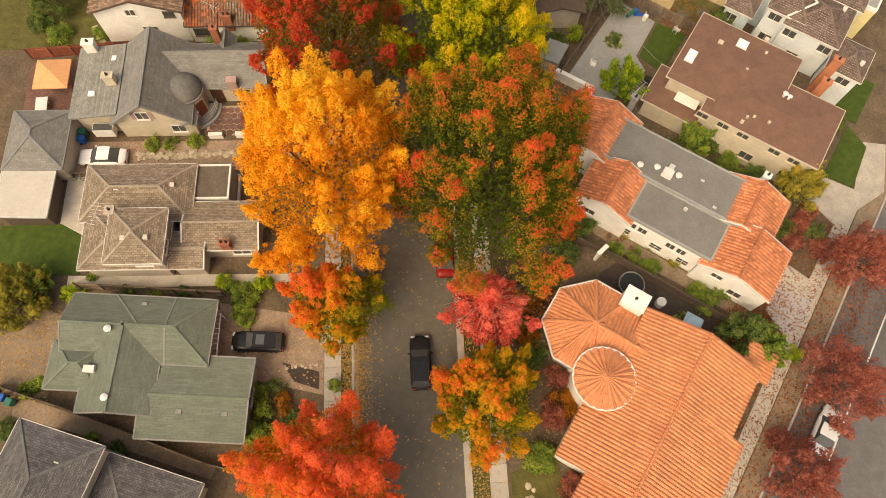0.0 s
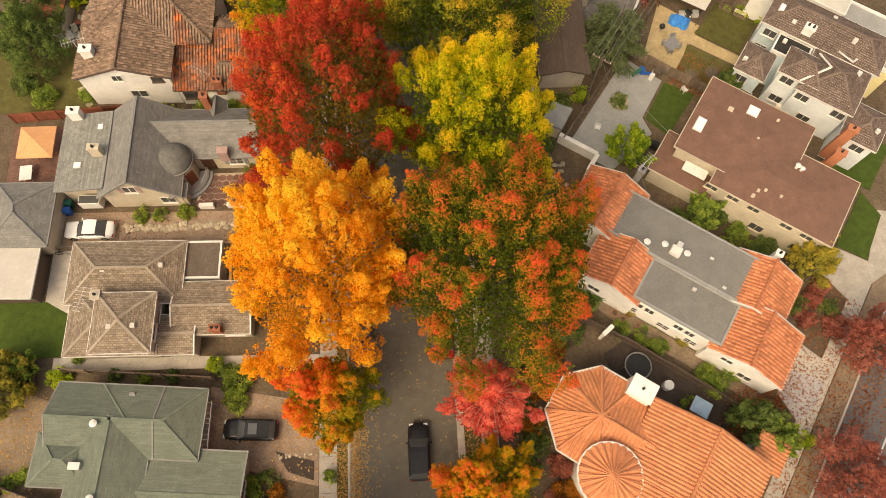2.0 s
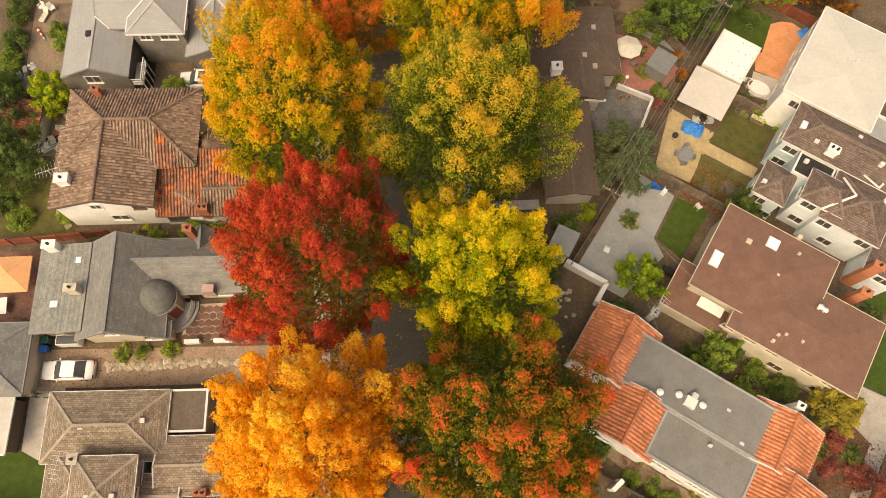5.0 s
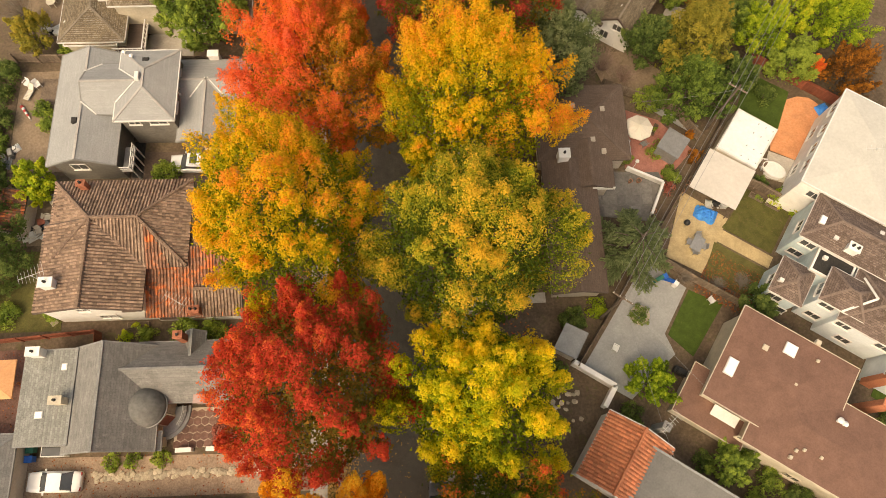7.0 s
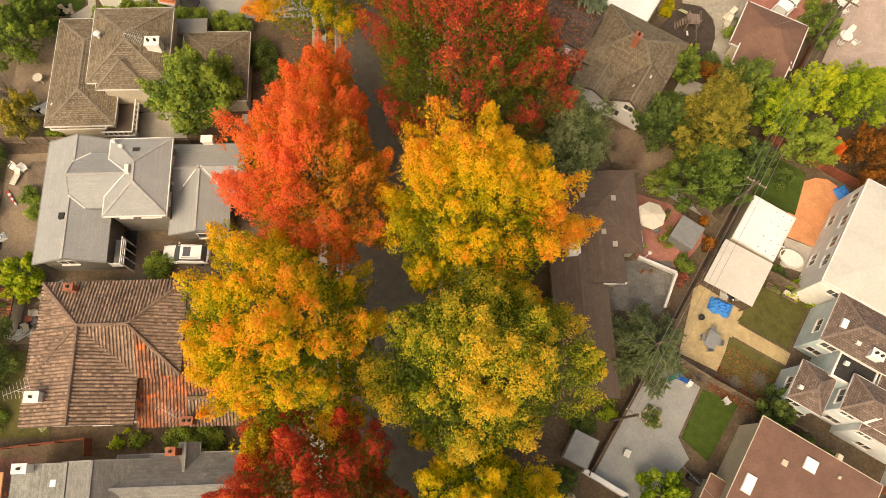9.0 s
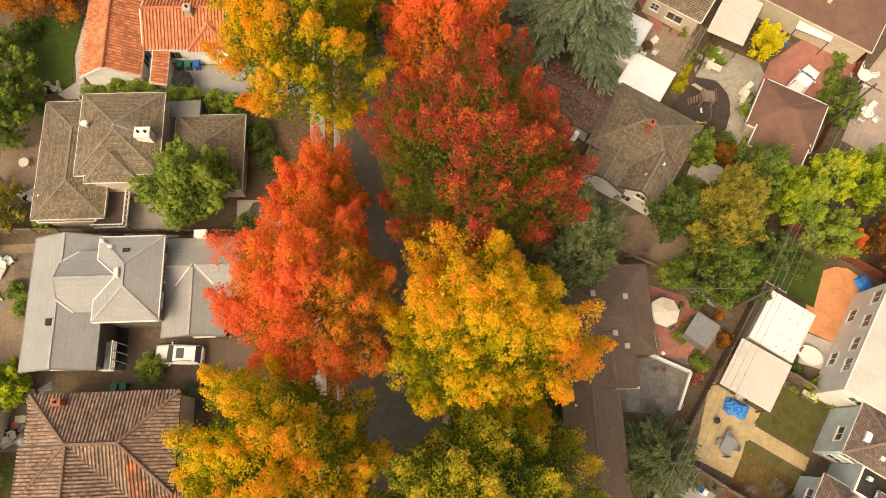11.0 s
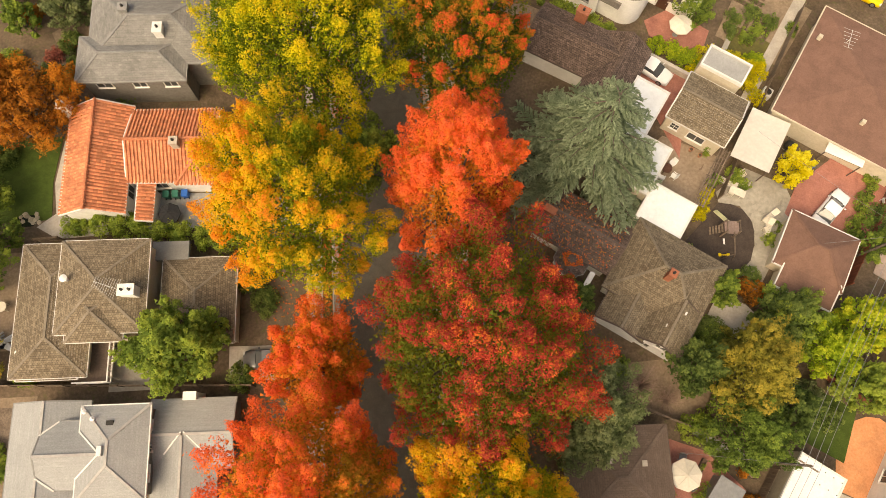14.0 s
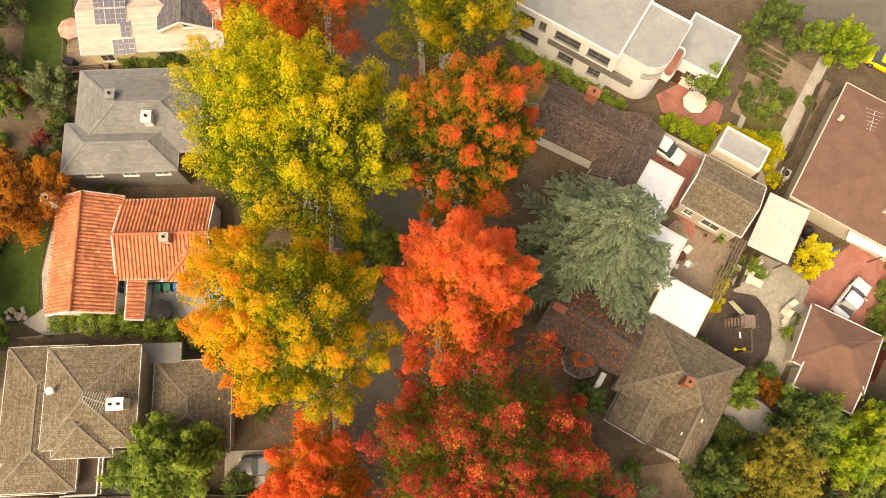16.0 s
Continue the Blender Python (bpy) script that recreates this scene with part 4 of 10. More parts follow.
# ---- yards: drives, lawns and patios ----
YARDS = (
    ("driveway", "tan paver driveway with a planting bed", PAVER, 0.05, [(-18.5, 12.4), (-8.8, 9.9), (-8.8, 17.0), (-18.5, 18.9)]),
    ("planting_bed", "mulched bed edged with stones in the drive", MULCH, 0.08, [(-12.6, 13.0), (-11.4, 11.2), (-9.2, 10.4), (-9.2, 12.0)]),
    ("yard", "bare back yard earth with dry leaves", BARE, 0.03, [(-39, 10.5), (-33.2, 10.9), (-32.4, 18.2), (-35.7, 19.4), (-39, 19)]),
    ("lawn", "green lawn behind the taupe house", LAWN, 0.05, [(-40, 22.2), (-31.9, 22.3), (-31.6, 26.0), (-34.3, 27.6), (-40, 27.6)]),
    ("patio", "concrete yard beside the shed", CONCRETE, 0.04, [(-34.4, 27.6), (-31.3, 25.6), (-31.2, 33.4), (-34.3, 33.3)]),
    ("path", "brown gravel walk between two fences", BARE, 0.045, [(-36.0, 9.4), (-29.5, 7.4), (-18.4, 3.2), (-18.0, 4.2), (-29.0, 8.7), (-36.0, 11.2)]),
    ("path", "concrete path along the house", CONCRETE, 0.045, [(-32.9, 20.9), (-8.8, 20.4), (-8.8, 21.4), (-32.9, 22.2)]),
    ("driveway", "tan earth and brick drive between stone edging", PAVER, 0.04, [(-29.5, 32.9), (-8.8, 32.6), (-8.8, 35.9), (-33.8, 36.6), (-33.8, 33.2)]),
    ("yard", "dark reddish brick back yard", mat("dark_red_paving", (0.13, 0.07, 0.055), (0.22, 0.12, 0.095), 5, 0.9, 0.35, 0.4, stain=(0.1, 0.06, 0.045), stain_at=0.55), 0.04, [(-40, 39.2), (-33.4, 38.6), (-33.4, 46.4), (-40, 46.4)]),
    ("lawn", "dull shaded lawn behind the tile-roofed house", DULL_LAWN, 0.05, [(-46, 48.2), (-32.2, 48.0), (-32.6, 56.0), (-46, 56.0)]),
    ("yard", "earth yard with garden clutter", BARE, 0.03, [(-37.5, 56.6), (-32.4, 56.6), (-32.4, 61.5), (-37.5, 61.5)]),
    ("driveway", "brown paved drive beside the grey house", mat("brown_paver", (0.12, 0.085, 0.065), (0.18, 0.13, 0.1), 6, 0.9, 0.25, 0.3), 0.045, [(-27.0, 62.0), (-8.8, 61.6), (-8.8, 65.4), (-27.0, 66.4)]),
    ("path", "dark rubber matting along the house wall", SOOT, 0.05, [(-26.9, 63.5), (-25.8, 63.4), (-25.85, 67.4), (-26.9, 67.5)]),
    ("yard", "brown boarded side yard", FENCE_WOOD, 0.05, [(-37.2, 75.3), (-34.4, 75.3), (-34.5, 70.1), (-37.2, 72.2)]),
    ("yard", "bare earth yard", BARE, 0.03, [(-39.5, 64.6), (-33.4, 64.4), (-33.4, 76.2), (-39.5, 76.2)]),
    ("yard", "bare earth yard with a round table", BARE, 0.03, [(-40, 80.5), (-34.6, 80.5), (-34.6, 90), (-40, 90)]),
    ("path", "pale concrete strip beside the house", CONCRETE, 0.04, [(-27.0, 76.2), (-21.6, 76.2), (-21.6, 81.8), (-27.0, 80.2)]),
    ("lawn", "green back lawn with a stone edge", LAWN, 0.05, [(-40, 93.0), (-33.6, 93.2), (-33.8, 97.2), (-33.2, 102.0), (-40, 102.0)]),
    ("path", "curved pale concrete edging path", CONCRETE, 0.06, [(-35.0, 92.5), (-32.9, 91.2), (-28.0, 91.4), (-28.0, 92.4), (-32.3, 93.5), (-32.9, 97.0), (-32.2, 101.5), (-33.0, 101.5), (-33.6, 97.0), (-33.2, 93.8)]),
    ("patio", "grey concrete side yard with bins", GREY_CONCRETE, 0.04, [(-24.6, 91.8), (-8.8, 91.4), (-8.8, 94.6), (-24.6, 95.6)]),
    ("lawn", "green lawn behind the grey house", LAWN, 0.05, [(-37.5, 118.2), (-33.0, 119.0), (-32.6, 132), (-37.5, 132)]),
    ("path", "winding earth path", BARE, 0.04, [(-34.0, 108.0), (-33.0, 108.0), (-33.2, 112.0), (-34.6, 114.5), (-35.4, 114.0), (-34.2, 111.5)]),
    ("lawn", "small dull lawn with stepping stones", DULL_LAWN, 0.05, [(7.3, -6.0), (12.5, -6.0), (11.6, 3.9), (7.4, 2.4)]),
    ("yard", "dark decked side yard", MULCH, 0.05, [(17.5, 20.2), (19.7, 21.4), (29.2, 14.4), (27.4, 12.4), (22.4, 15.2), (18.0, 17.8)]),
    ("yard", "dry earth planting strip under the white wall", BARE, 0.04, [(15.8, 26.0), (20.0, 22.2), (30.6, 15.0), (31.4, 16.2), (20.8, 23.6), (16.4, 27.0)]),
    ("path", "concrete front path", CONCRETE, 0.06, [(33.6, 18.4), (36.4, 16.2), (38.6, 18.0), (36.2, 20.2)]),
    ("path", "pale grey pavers strewn with leaves", mat("pale_paver", (0.34, 0.31, 0.31), (0.45, 0.42, 0.41), 5, 0.9, 0.2, 0.3), 0.065, [(32.9, 15.9), (34.2, 13.2), (36.0, 14.4), (37.6, 16.6), (34.4, 18.0)]),
    ("driveway", "pale concrete driveway to the side street", CONCRETE, 0.06, [(39.4, 27.6), (41.8, 24.2), (47.8, 27.6), (49.5, 33.0), (47.2, 33.4), (44.8, 28.0), (42.1, 29.5)]),
    ("lawn", "bright green front lawn", LAWN, 0.06, [(42.0, 29.8), (44.7, 28.2), (47.4, 32.8), (46.0, 35.4)]),
    ("lawn", "bright green front lawn", LAWN, 0.06, [(43.4, 38.2), (47.0, 35.6), (50.4, 40.4), (47.0, 43.0)]),
    ("patio", "grey concrete yard with a round planter", GREY_CONCRETE, 0.05, [(16.5, 41.9), (20.9, 39.0), (25.6, 43.0), (24.9, 45.0), (27.7, 49.4), (24.1, 52.4)]),
    ("lawn", "green lawn beside the concrete yard", LAWN, 0.055, [(25.2, 44.9), (27.3, 42.7), (31.0, 47.6), (27.9, 49.2)]),
    ("patio", "sandy paved yard", SAND_PAVER, 0.05, [(26.2, 52.7), (29.5, 50.8), (33.1, 56.4), (28.9, 59.6)]),
    ("path", "sandy paved path between two lawns", SAND_PAVER, 0.055, [(31.4, 54.2), (36.2, 51.0), (36.9, 52.1), (32.1, 55.4)]),
    ("lawn", "tired green square lawn", mat("tired_lawn", (0.075, 0.08, 0.02), (0.12, 0.11, 0.034), 12, 1.0, 0.4, 0.8, stain=(0.15, 0.11, 0.05), stain_at=0.56), 0.05, [(33.3, 56.4), (32.3, 55.5), (36.8, 52.5), (39.6, 56.6), (35.6, 59.6)]),
    ("lawn", "worn lawn scattered with red leaves", DULL_LAWN, 0.05, [(29.7, 50.6), (34.4, 47.6), (36.0, 50.8), (31.3, 54.0)]),
    ("patio", "red brick patio", RED_PAVER, 0.05, [(23.4, 62.4), (27.6, 61.0), (30.8, 64.2), (27.6, 67.8), (23.6, 69.4)]),
    ("patio", "grey slate patio", mat("slate", (0.13, 0.12, 0.11), (0.2, 0.185, 0.17), 3, 0.8, 0.3, 0.3), 0.06, [(19.6, 57.3), (24.9, 56.5), (27.3, 60.2), (26.8, 61.8), (19.6, 62.2)]),
    ("yard", "bare pinkish earth yard", BARE, 0.03, [(21.0, 76.2), (22.6, 71.6), (26.9, 70.2), (29.4, 73.2), (26.0, 76.4)]),
    ("patio", "terracotta paved round patio", TERRACOTTA, 0.05, [(39.0, 63.8), (41.9, 62.3), (44.4, 64.6), (45.4, 66.6), (45.6, 68.0), (45.2, 69.1), (44.4, 69.8), (43.2, 70.0), (42.0, 69.7), (41.0, 69.0), (40.2, 67.9), (39.5, 66.2)]),
    ("patio", "pale concrete patio", CONCRETE, 0.045, [(37.6, 60.8), (40.4, 59.8), (41.6, 62.4), (38.8, 63.7)]),
    ("lawn", "deep green shaded lawn", LAWN, 0.05, [(36.2, 68.6), (40.2, 66.0), (42.4, 70.6), (38.4, 73.2)]),
    ("playground", "dark rubber play surface with curved edge", MULCH, 0.06, [(28.7, 87.8), (31.0, 85.2), (32.6, 84.5), (33.9, 84.6), (34.9, 85.5), (35.5, 87.0), (35.8, 88.5), (35.6, 89.8), (35.0, 90.8), (34.0, 91.4), (32.6, 91.6)]),
    ("patio", "stained concrete back yard", STAINED, 0.05, [(32.6, 92.8), (32.7, 91.7), (34.8, 91.2), (35.8, 89.4), (35.6, 87.0), (33.6, 84.6), (34.8, 82.0), (38.4, 87.2), (40.6, 90.0), (39.8, 93.2), (36.0, 95.2)]),
    ("driveway", "red concrete driveway", RED_PAVER, 0.055, [(39.2, 90.2), (42.6, 86.2), (46.6, 86.8), (53.0, 96.4), (49.0, 99.0), (44.8, 95.6), (41.0, 93.2)]),
    ("patio", "brown tiled courtyard", TAN_TILE, 0.05, [(26.0, 97.6), (26.6, 92.9), (30.4, 90.8), (33.4, 96.6), (28.0, 99.2)]),
    ("driveway", "red paved drive behind the white roof", RED_PAVER, 0.05, [(25.6, 107.6), (26.4, 104.6), (29.4, 96.6), (31.6, 105.4), (28.8, 108.2)]),
    ("patio", "red brick patio with an umbrella", RED_PAVER, 0.05, [(27.9, 112.8), (28.2, 110.9), (33.2, 107.8), (34.8, 111.2), (31.0, 114.2)]),
    ("patio", "square slabs round a small bed", CONCRETE, 0.05, [(29.8, 80.4), (32.1, 78.0), (35.6, 78.8), (33.6, 81.2), (31.1, 82.4)]),
    ("path", "pale garden path", CONCRETE, 0.05, [(34.4, 106.4), (35.2, 106.0), (38.2, 111.4), (37.4, 111.8)]),
    ("path", "pinkish front path beside the hedge", PAVER, 0.05, [(12.0, 114.2), (19.0, 110.2), (20.6, 112.4), (13.0, 116.6)]),
    ("path", "concrete front path", CONCRETE, 0.05, [(7.1, 48.6), (13.8, 48.6), (13.8, 49.6), (7.1, 49.6)]),
    ("patio", "pinkish concrete patio with round tables", mat("pink_concrete", (0.36, 0.27, 0.23), (0.46, 0.36, 0.31), 5, 0.9, 0.2, 0.25), 0.05, [(46.9, 83.6), (52.0, 80.0), (60.0, 91.6), (55.0, 95.2), (51.6, 91.6)]),
    ("path", "olive-grey concrete walk along the fence", GREY_CONCRETE, 0.05, [(26.6, 69.4), (31.2, 66.0), (31.9, 66.9), (27.3, 70.3)]),
    ("path", "pale concrete strip along the wide brown house", CONCRETE, 0.055, [uv(-28.0, 105.0), uv(-26.8, 105.0), uv(-26.8, 122.0), uv(-28.0, 122.0)]),
    ("yard", "dark earth strip behind the yards", SOIL, 0.045, [(-42.5, 63.0), (-39.5, 63.0), (-39.5, 76.2), (-42.5, 76.2)]),
    ("yard", "trodden brown earth of the far garden", BARE, 0.03, [(35.4, 110.6), (41.6, 106.6), (46.6, 113.2), (40.2, 118.6)]),
    ("lawn", "strip of rough grass in the far garden", DULL_LAWN, 0.045, [(36.0, 108.2), (39.6, 105.8), (41.8, 109.0), (38.0, 111.6)]),
    ("driveway", "concrete front drive", CONCRETE, 0.05, [(-16.0, 76.6), (-8.8, 76.4), (-8.8, 79.6), (-16.0, 79.8)]),
)
for i, (nm, lb, ma, z, poly) in enumerate(YARDS):
    paving(nm, lb, poly, ma, z + 0.0007 * i, {"planting_bed": "bed"}.get(nm, nm))

# ---- houses on the west side of the street ----
def house(name_label, x, y, yaw, category="house"):
    return thing("house", name_label, category, x, y, 0, yaw)


H = house("dark grey shingled house with white eaves", -28, 2, -20)
a = dict(roof=DARK_ROOF, wall=CREAM_WALL, trim=WHITE_TRIM)
b = block(H, -30.4, 2.9, 7.5, 9.0, 5.2, 1.5, **a)
block(H, -23.8, -0.5, 8.7, 10.0, 3.0, 1.4, **a)
for px, py, pz in ((-28.6, 4.6, 5.9), (-29.2, 3.8, 6.1), (-21.5, 1.0, 3.9)):
    roof_box(H, "vent", px, py, pz, 0.4, 0.4, 0.2, PALE_METAL)

H = house("low house with grey-green shingled roofs", -24, 13, -5.5)
a = dict(roof=GREEN_ROOF, wall=TAUPE_WALL, trim=GREY_TRIM)
block(H, -26.2, 16.05, 9.0, 6.0, 3.2, 1.5, "gx", **a)
block(H, -22.5, 15.7, 9.0, 5.96, 3.18, 1.49, **a)
b1 = block(H, -25.6, 12.4, 6.4, 7.6, 3.2, 1.5, "gy", **a)
block(H, -29.4, 12.95, 5.0, 4.3, 3.1, 1.0, **a)
b2 = block(H, -19.2, 9.75, 9.2, 7.2, 2.9, 0.5, "gx", **a)
roof_box(H, "vent", -27.9, 12.4, 3.9, 0.95, 0.6, 0.35, WHITE_TRIM)
for px, py, pz in ((-26.4, 15.6, 4.6), (-26.0, 9.8, 4.6)):
    roof_pipe(H, px, py, pz, 0.4, 0.16, WHITE_PLASTIC, True)
for px, py, pz in ((-20.4, 8.6, 3.25), (-16.6, 8.2, 3.2), (-28.6, 16.6, 4.2), (-24.0, 18.0, 3.6)):
    roof_box(H, "vent", px, py, pz, 0.5, 0.35, 0.12, GREY_TRIM)
window(b2, "E", 0.5, 1.6, 1.6, 1.3)

H = house("taupe shingled house with white eave boards and a small upper storey", -24, 26, -1.5)
a = dict(roof=TAUPE_ROOF, wall=TAUPE_WALL, trim=WHITE_TRIM)
block(H, -25.8, 29.1, 10.3, 5.9, 3.2, 1.4, **a)
block(H, -26.5, 24.6, 8.0, 6.2, 3.15, 1.1, **a)
up = block(H, -24.8, 23.9, 5.2, 5.3, 5.2, 1.1, z0=2.0, **a)
lo = block(H, -17.9, 25.5, 7.0, 4.9, 2.95, 0.9, "gx", **a)
block(H, -21.0, 23.2, 3.4, 3.6, 2.9, 0.5, "gx", **a)
block(H, -19.1, 30.1, 3.3, 3.6, 2.9, 0.14, "flat", roof=mat("brown_felt", (0.11, 0.085, 0.065), (0.15, 0.12, 0.095), 6), wall=TAUPE_WALL, trim=WHITE_TRIM)
window(up, "E", -0.6, 4.2, 1.4, 1.0)
window(up, "S", 0.5, 4.2, 1.4, 1.0)
window(lo, "S", 1.6, 1.6, 1.6, 1.2)
chimney(H, -27.3, 26.4, 3.5, 5.4, 0.75, 0.75, TAUPE_WALL)
chimney(H, -17.3, 23.3, 2.5, 4.2, 0.9, 0.5, BRICK_RED, 2)
antenna(H, -28.4, 26.0, 4.2, 1.5, 7, 0.7, 80)
for px, py, pz in ((-27.4, 29.0, 4.4), (-22.4, 29.3, 4.2), (-25.6, 23.4, 6.0), (-23.6, 23.4, 6.0)):
    roof_box(H, "vent", px, py, pz, 0.4, 0.4, 0.12, PALE_SHEET)

H = house("grey shingled storybook house with a round turret and cream walls", -25, 41, -1.0)
a = dict(roof=GREY_ROOF, wall=CREAM_WALL, trim=GREY_TRIM)
m = block(H, -25.4, 41.1, 7.9, 9.0, 3.0, 3.3, "gy", **a)
w = block(H, -31.0, 41.5, 4.8, 8.2, 3.1, 0.7, "sE", roof=shingle_mat("speckled_grey_shingle", (0.22, 0.22, 0.2), (0.29, 0.29, 0.265), (0.19, 0.19, 0.175), 0.3, 0.22, 0.2), wall=CREAM_WALL, trim=GREY_TRIM)
roof_box(H, "bay_window", -30.6, 37.0, 1.2, 2.0, 0.9, 0.9, WHITE_TRIM, 0, "X", PANE)
e = block(H, -19.5, 43.2, 10.4, 5.4, 3.0, 2.3, "gx", **a)
block(H, -18.6, 45.2, 1.8, 3.0, 3.1, 1.2, "gy", **a)
v = local(H, -22.3, 40.2)
bm = bmesh.new()
disc(bm, v.x, v.y, 0, 3.7, 1.45, 1.45, 28)
part("turret_wall", bm, CREAM_WALL, H)
bm = bmesh.new()
rings = [[bm.verts.new((v.x + r * math.cos(6.2832 * k / 28), v.y + r * math.sin(6.2832 * k / 28), z)) for k in range(28)] for r, z in ((1.72, 3.5), (1.74, 3.62), (1.62, 3.9), (1.38, 4.35), (1.0, 4.72), (0.5, 4.95))]
top = bm.verts.new((v.x, v.y, 5.02))
for p, q in zip(rings, rings[1:]):
    for k in range(28):
        bm.faces.new((p[k], p[(k + 1) % 28], q[(k + 1) % 28], q[k]))
for k in range(28):
    bm.faces.new((rings[-1][k], rings[-1][(k + 1) % 28], top))
for f in bm.faces:
    f.smooth = True
part("turret_dome", bm, mat("weathered_grey_dome", (0.13, 0.128, 0.122), (0.2, 0.196, 0.185), 2.5, 0.85, 0.35, 0.3), H, "smooth weathered grey dome")
bm = bmesh.new()
tube(bm, [(v.x + 1.76 * math.cos(6.2832 * k / 28), v.y + 1.76 * math.sin(6.2832 * k / 28), 3.52) for k in range(29)], 0.07, 5, False)
part("gutter", bm, GREY_TRIM, H)
# quarter-round entry stoop under the turret: landing, step, curved rail and a brick-red door
def arc(r, a0, a1, n=10):
    return [(v.x + r * math.cos(radians(a0 + (a1 - a0) * k / n)), v.y + r * math.sin(radians(a0 + (a1 - a0) * k / n))) for k in range(n + 1)]


for name, r, z in (("landing", 2.45, 0.5), ("step", 2.75, 0.26)):
    bm = bmesh.new()
    slab(bm, arc(r, -88, 8) + arc(1.4, 8, -88), 0, z)
    part(name, bm, GREY_CONCRETE, H)
for z in (0.95, 1.35):
    bm = bmesh.new()
    tube(bm, [(x, y, z) for x, y in arc(2.36, -36, 6)], 0.035, 5)
    part("rail", bm, PALE_METAL, H)
for x, y in arc(2.36, -36, 6, 5):
    bm = bmesh.new()
    tube(bm, [(x, y, 0.48), (x, y, 1.36)], 0.025, 5)
    part("baluster", bm, PALE_METAL, H)
turn = Matrix.Translation((v.x, v.y, 0)) @ Matrix.Rotation(radians(-42), 4, "Z")
for name, spec, material in (("door_frame", (1.3, 1.5, -0.62, 0.62, 0.5, 2.75), CREAM_WALL), ("entrance_door", (1.36, 1.55, -0.48, 0.48, 0.5, 2.6), mat("brick_red_door", (0.2, 0.06, 0.035), (0.28, 0.09, 0.05), 7, 0.6))):
    bm = boxes(spec)
    bm.transform(turn)
    part(name, bm, material, H)
block(H, -22.0, 37.4, 1.6, 1.6, 2.5, 0.5, "gy", **a)
door(e, "S", -0.2)
window(e, "S", 2.6, 1.6, 1.3, 1.1, 2, shutters=GREY_TRIM)
window(m, "S", 2.2, 1.5, 1.3, 1.1)
window(m, "S", -0.6, 3.9, 1.1, 1.1, shutters=PINK_TRIM)
chimney(H, -32.0, 45.3, 2.8, 4.6, 1.1, 0.7, WHITE_WALL)
chimney(H, -29.4, 41.0, 3.2, 5.0, 1.0, 0.6, CREAM_WALL)
chimney(H, -19.4, 46.0, 1.0, 5.4, 0.7, 0.6, BRICK_RED)
chimney(H, -17.6, 40.6, 2.6, 4.2, 0.9, 0.6, PINK_TRIM, 0)
roof_box(H, "skylight", -31.4, 40.0, 3.45, 0.7, 0.6, 0.12, WHITE_TRIM, 0, "X", SKYLIGHT)
roof_box(H, "skylight", -29.6, 44.0, 3.6, 0.5, 0.6, 0.12, WHITE_TRIM, 0, "X", SKYLIGHT)

G = thing("garage", "grey pyramid-roofed garage beside the drive", "garage", -36.3, 35.4, 0, -1.3)
block(G, -36.3, 35.4, 5.7, 6.5, 2.8, 1.5, roof=GREY_ROOF, wall=CREAM_WALL, trim=GREY_TRIM, oh=0.25)
G = thing("shed", "shed with a pale whitewashed sheet roof", "shed", -36.8, 29.8, 0, -2.3)
block(G, -36.8, 29.8, 4.9, 5.0, 2.5, 0.25, "sW", roof=PALE_SHEET, wall=BROWN_TRIM, trim=PALE_METAL, oh=0.3)

H = house("white stucco house with weathered brown barrel-tile roofs", -25, 54, -1.0)
a = dict(roof=BROWN_TILE, wall=WHITE_WALL, trim=BROWN_TRIM, style="tile", oh=0.3)
m = block(H, -27.5, 52.6, 9.4, 8.2, 4.9, 1.7, "gy", **a)
block(H, -25.4, 56.7, 12.6, 8.4, 4.9, 1.7, **a)
block(H, -16.6, 50.4, 4.2, 4.6, 2.95, 1.1, "gx", **a)
lo = block(H, -18.9, 51.2, 8.6, 6.0, 2.9, 2.0, "sN", roof=RUST_TILE, wall=WHITE_WALL, trim=BROWN_TRIM, style="tile", oh=0.3)
# newer rust-red tiles patched in beside the valley
lay_roof(H, [[local(H, -22.75, 52.3, 4.94), local(H, -20.6, 52.3, 4.94), local(H, -22.2, 55.4, 6.2), local(H, -22.75, 56.3, 6.56)]], [], [], "tile", RUST_TILE, RUST_TILE, BROWN_TRIM)
fan_roof(H, -18.2, 54.9, 1.9, 3.6, 1.2, 14, "tile", BROWN_TILE, WHITE_WALL, BROWN_TRIM)
window(m, "S", -0.6, 4.6, 0.9, 0.8)
window(m, "S", 0.6, 1.9, 1.5, 1.0)
window(m, "S", 3.2, 4.3, 1.0, 0.7, frame_mat=BROWN_TRIM)
window(lo, "S", -2.6, 1.6, 1.9, 1.0, frame_mat=BROWN_TRIM)
chimney(H, -30.6, 50.9, 4.8, 6.6, 1.1, 0.8, WHITE_WALL)
chimney(H, -28.7, 60.2, 4.8, 6.4, 0.7, 0.5, BRICK_RED)
chimney(H, -18.6, 48.5, 2.0, 4.2, 0.9, 0.6, BRICK_RED, 2)
antenna(H, -31.6, 51.4, 5.2, 2.0, 8, 0.9, 20)
antenna(H, -20.0, 49.2, 3.4, 1.6, 8, 0.8, -30)

G = thing("shed", "small shed with a rusty tiled roof", "shed", -37.6, 59.4, 0, -3)
block(G, -37.6, 59.4, 3.6, 4.2, 2.4, 0.7, "gy", roof=RUST_TILE, wall=TAUPE_WALL, trim=BROWN_TRIM, style="tile", oh=0.2)

